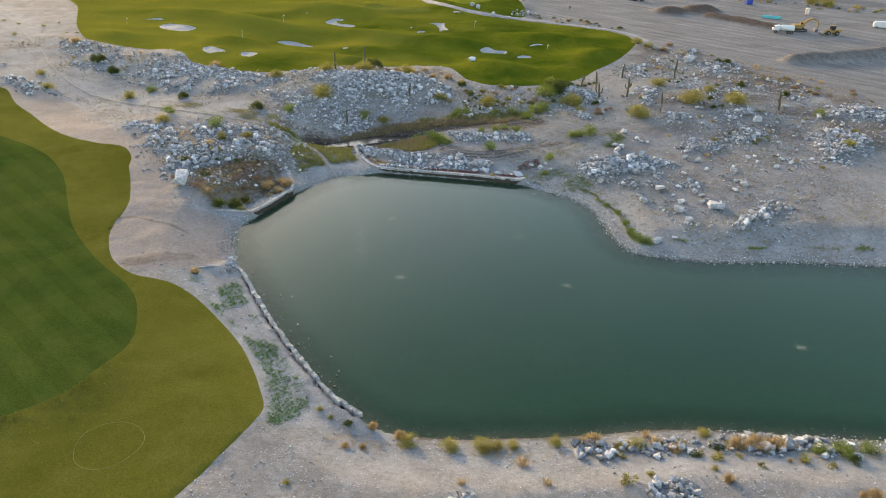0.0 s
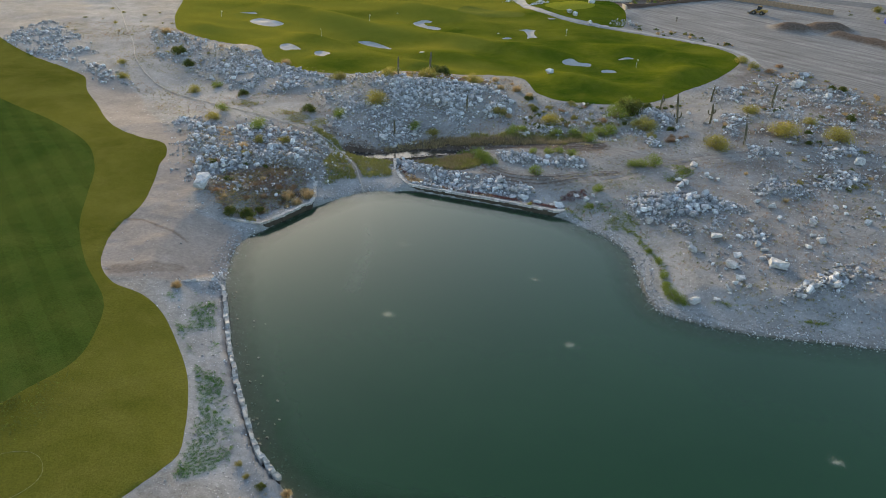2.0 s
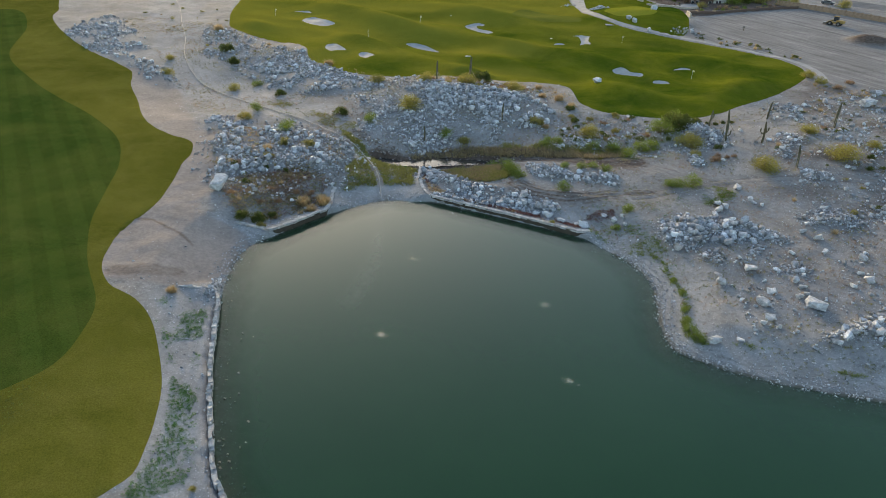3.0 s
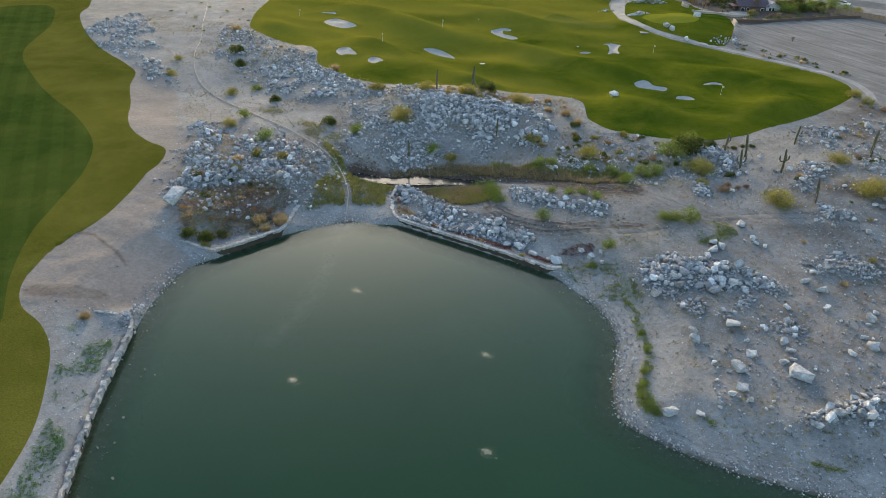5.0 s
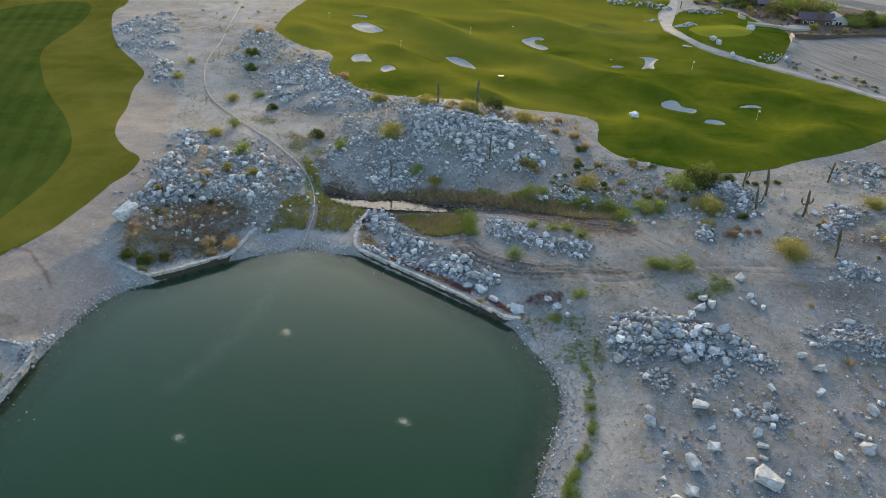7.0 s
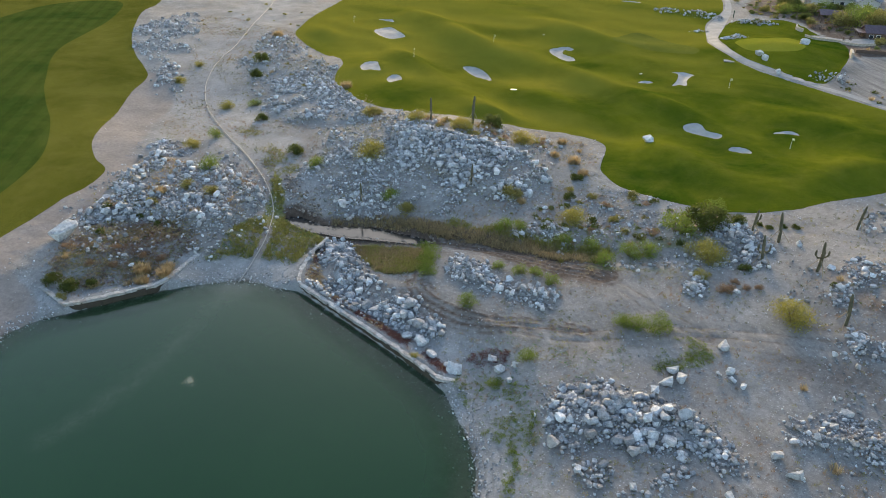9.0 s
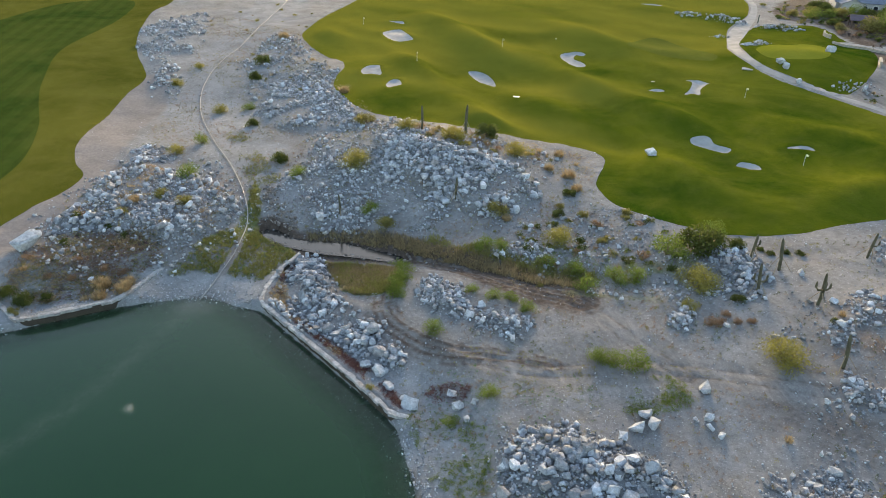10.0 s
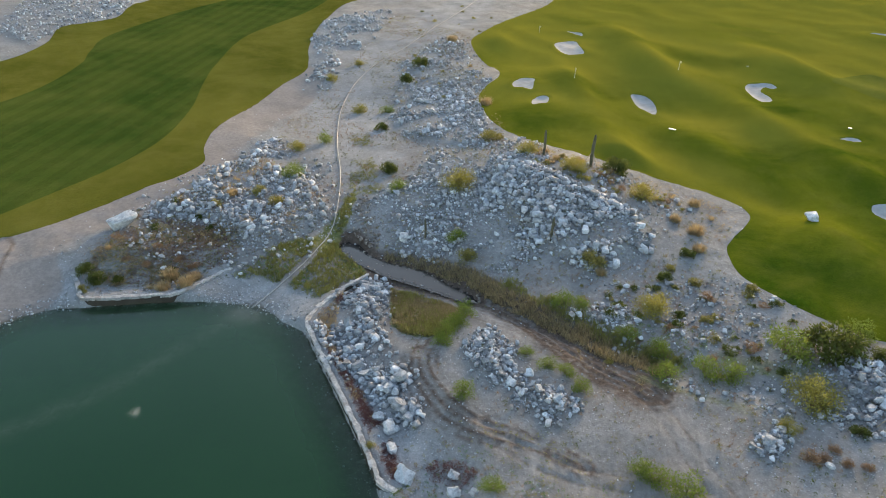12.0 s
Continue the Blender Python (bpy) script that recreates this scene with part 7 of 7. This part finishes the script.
windows(club, ((-4.5, -3.55, 0), (-2.2, -3.55, 0), (4.0, -3.55, 0)), 1.3, 1.5, 1.5)
part("door", boxes((-0.6, -3.55, 1.05, 1.1, 0.12, 2.1), bevel=0.01), M_BROWN, club)
for k in range(4):
    part("porch_post", boxes((-8.2 + k * 0.01, -3.0 + k * 2.0, 1.2, 0.22, 0.22, 2.6), bevel=0.02), M_BROWN, club)
part("porch_roof", boxes((-7.6, 0, 2.6, 2.6, 7.4, 0.16), bevel=0.03), M_ROOF, club)

ramada = base_at("ramada", -43.0, 354.5, ground_z(-43, 354.5), 31)
tagged(ramada, "dark shade pavilion behind the patio", "pavilion")
part("roof", gable_roof(6.0, 5.0, 2.6, 3.9), M_ROOF, ramada)
for sx in (-2.8, 2.8):
    for sy in (-2.3, 2.3):
        part("post", boxes((sx, sy, 1.2, 0.3, 0.3, 2.9), bevel=0.02), M_BROWN, ramada)

villa = base_at("house", -52.0, 389.0, ground_z(-52, 389) - 1.0, 33)
tagged(villa, "long house with a blue-grey shingle roof behind trees", "house")
part("wall", walls(bmesh.new(), 26.0, 11.0, 3.0, 5.6), M_STUCCO, villa)
part("roof", gable_roof(26.0, 11.0, 3.0, 5.9), M_SLATE, villa)
for k, xx in enumerate((-8.5, 7.5)):
    w = part("wing", walls(bmesh.new(), 7.0, 7.0, 3.0, 4.6), M_STUCCO, villa, at=pose(xx, -6.5, 0, 0, 0, 90))
    part("wing_roof", gable_roof(7.0, 7.0, 3.05, 4.9), M_SLATE, w)
windows(villa, ((-3.5, -5.55, 0), (0, -5.55, 0), (3.0, -5.55, 0)), 1.4, 1.6, 1.4)
windows(villa, ((-8.5, -10.05, 0), (7.5, -10.05, 0)), 1.4, 2.2, 1.5)

# patio walls and planters
def low_wall(name, points, tall, wide, material, label):
    line = ring(points, 1.1, False)
    t = base_at(name, line[0][0], line[0][1], 0)
    tagged(t, label, "wall", kind="structure")
    z = height(line[:, 0], line[:, 1])
    for i in range(len(line) - 1):
        a, b = line[i], line[i + 1]
        c, L = (a + b) / 2, np.linalg.norm(b - a)
        part("block", boxes((0, 0, tall / 2 - 0.2, L + 0.02, wide, tall + 0.4 + 0.03 * (i % 3)), bevel=0.04), material, t,
             at=pose(c[0] - line[0][0], c[1] - line[0][1], (z[i] + z[i + 1]) / 2, 0, 0, math.degrees(math.atan2(b[1] - a[1], b[0] - a[0]))))
    return t


low_wall("wall_patio", [(-47.2, 339), (-46.4, 336.5), (-44.8, 334.6), (-43.2, 333.6)], 1.1, 0.5, M_STONEWALL, "curved pale stone wall by the lawn")
low_wall("wall_patio_edge", [(-40.5, 328.5), (-36, 326.8), (-30, 326.4), (-25.5, 327), (-21, 331.5)], 0.7, 0.4, M_STONEWALL, "low stone wall round the patio")
low_wall("wall_corner", [(-22.4, 314.5), (-21, 311), (-20.2, 308.6)], 1.6, 0.6, M_STONEWALL, "tan stone wall at the lawn's corner")
low_wall("wall_planter", [(-22, 317.5), (-14, 323), (-6, 331), (4, 340), (14, 347)], 0.9, 0.4, M_BROWN, "brown retaining wall under a row of shrubs")

chair_proto = base_at("patio_chair", -38.5, 338.0, ground_z(-38.5, 338), 20)
tagged(chair_proto, "dark patio chair on paving", "chair", "patio chairs")
part("seat", boxes((0, 0, 0.42, 0.6, 0.6, 0.1), bevel=0.03), M_BROWN, chair_proto)
part("backrest", boxes((0, 0.3, 0.75, 0.6, 0.08, 0.6), bevel=0.03), M_BROWN, chair_proto)
for sx in (-0.25, 0.25):
    for sy in (-0.25, 0.25):
        part("leg", boxes((sx, sy, 0.19, 0.06, 0.06, 0.42), bevel=0.008), M_BLACK, chair_proto)
for x, y, a in ((-37.2, 339.2, 200), (-40.2, 340.5, 80), (-39.0, 342.5, 130), (-41.5, 343.5, 300), (-28.5, 333.0, 60), (-30.0, 331.6, 150)):
    copy_thing(chair_proto, pose(x, y, ground_z(x, y), 0, 0, a))

# path furniture
post = base_at("path_post", -69.2, 339.6, ground_z(-69.2, 339.6))
tagged(post, "dark green post beside the cart path", "post")
M_POST = plain("green_paint", (0.03, 0.07, 0.05), 0.5)
part("pole", cylinder([(0, 0, 0), (0, 0, 2.4)], [0.16, 0.14], 10).mesh("pole", M_POST), None, post)
part("cap", cylinder([(0, 0, 2.35), (0, 0, 2.55)], 0.22, 10).mesh("cap", M_POST), None, post)
bm = boxes((0, 0, 0.0, 2.6, 1.8, 0.22), bevel=0.06)
for v in bm.verts:
    v.co += Vector((random.uniform(-0.2, 0.2), random.uniform(-0.2, 0.2), 0))
slab = part("stone_slab", bm, M_PATH, at=pose(-42.8, 281.3, ground_z(-42.8, 281.3), 0, 0, 25))
tagged(slab, "flat pale stone slab at the path's edge", "slab")
tee = base_at("yardage_plate", -69.5, 221.8, ground_z(-69.5, 221.8), 30)
tagged(tee, "small white distance plate set in the turf", "marker", "distance plates")
part("plate", boxes((0, 0, 0.1, 1.5, 0.5, 0.16), bevel=0.04), M_WHITE, tee)
for x, y in ((-56.1, 258.5), (-100.6, 273.8)):
    copy_thing(tee, pose(x, y, ground_z(x, y), 0, 0, 70) @ Matrix.Scale(0.6, 4))

car("parked_car", 24.0, 360.0, -20, M_GREY_CAR, "grey car parked on the road beyond the wall")
car("parked_car", 6.0, 368.0, -20, M_WHITE, "white car parked on the road beyond the wall")

# planting round the houses and the road
BIG_PLANTS = [("olive", -39, 352, 8), ("green", -34, 355, 9), ("olive", -29, 358, 9), ("green", -24, 361, 8), ("dark", -60, 369, 6), ("dark", -64, 372, 6), ("dark", -2, 356, 6), ("green", 3, 360, 6), ("dark", -9, 356, 7), ("olive", -30, 366, 7), ("dark", -48, 362, 5), ("olive", -46, 347, 4), ("dark", -50, 352, 4), ("green", -59, 358, 5), ("green", -56, 362, 5), ("olive", -53, 365, 6),
              ("green", -50, 369, 6), ("dark", -47, 372, 5), ("green", -43, 376, 5), ("olive", -62, 363, 5), ("green", -10, 345, 6), ("dark", -7, 349, 6), ("green", -4, 352, 6), ("dark", -13, 350, 6),
              ("olive", 0, 351, 4), ("olive", -20, 333.5, 4), ("green", 8, 352, 5), ("yellow", 12, 356, 4), ("olive", -66, 357, 4), ("yellow", 79, 337, 6), ("yellow", 101, 322, 6), ("olive", 90, 338, 5),
              ("yellow", 97, 327, 5), ("olive", 70, 341, 4), ("yellow", 30, 356, 5), ("green", -36, 371, 6)]
zs = height(np.array([p[1] for p in BIG_PLANTS], float), np.array([p[2] for p in BIG_PLANTS], float))
for (kind, x, y, w), z in zip(BIG_PLANTS, zs):
    plant(kind, x, y, z, w, plant_rng)
for outline, count, kinds in (([(60, 330), (105, 312), (130, 306), (124, 318), (92, 334), (62, 344)], 44, ("olive", "yellow", "dark", "tan")),
                              ([(-22, 319), (-12, 326), (0, 339), (12, 350), (8, 353), (-6, 342), (-16, 333)], 60, ("olive", "tan", "rust", "green")),
                              ([(-84, 374), (-74, 355), (-62, 347), (-50, 350), (-50, 364), (-62, 374)], 60, ("dark", "olive", "dark", "green")),
                              ([(-46, 344), (-36, 340), (-26, 336), (-30, 348), (-44, 352)], 22, ("dark", "olive", "rust")),
                              ([(-92, 332), (-76, 338), (-73, 335), (-84, 332)], 10, ("dark", "olive")), ([(-66, 330), (-58, 340), (-55, 338), (-60, 331)], 8, ("olive", "dark")),
                              ([(-81, 310), (-68, 313), (-67, 311)], 6, ("dark", "olive"))):
    strew_shrubs(outline, count, kinds, 0.9, 2.2, LOW)
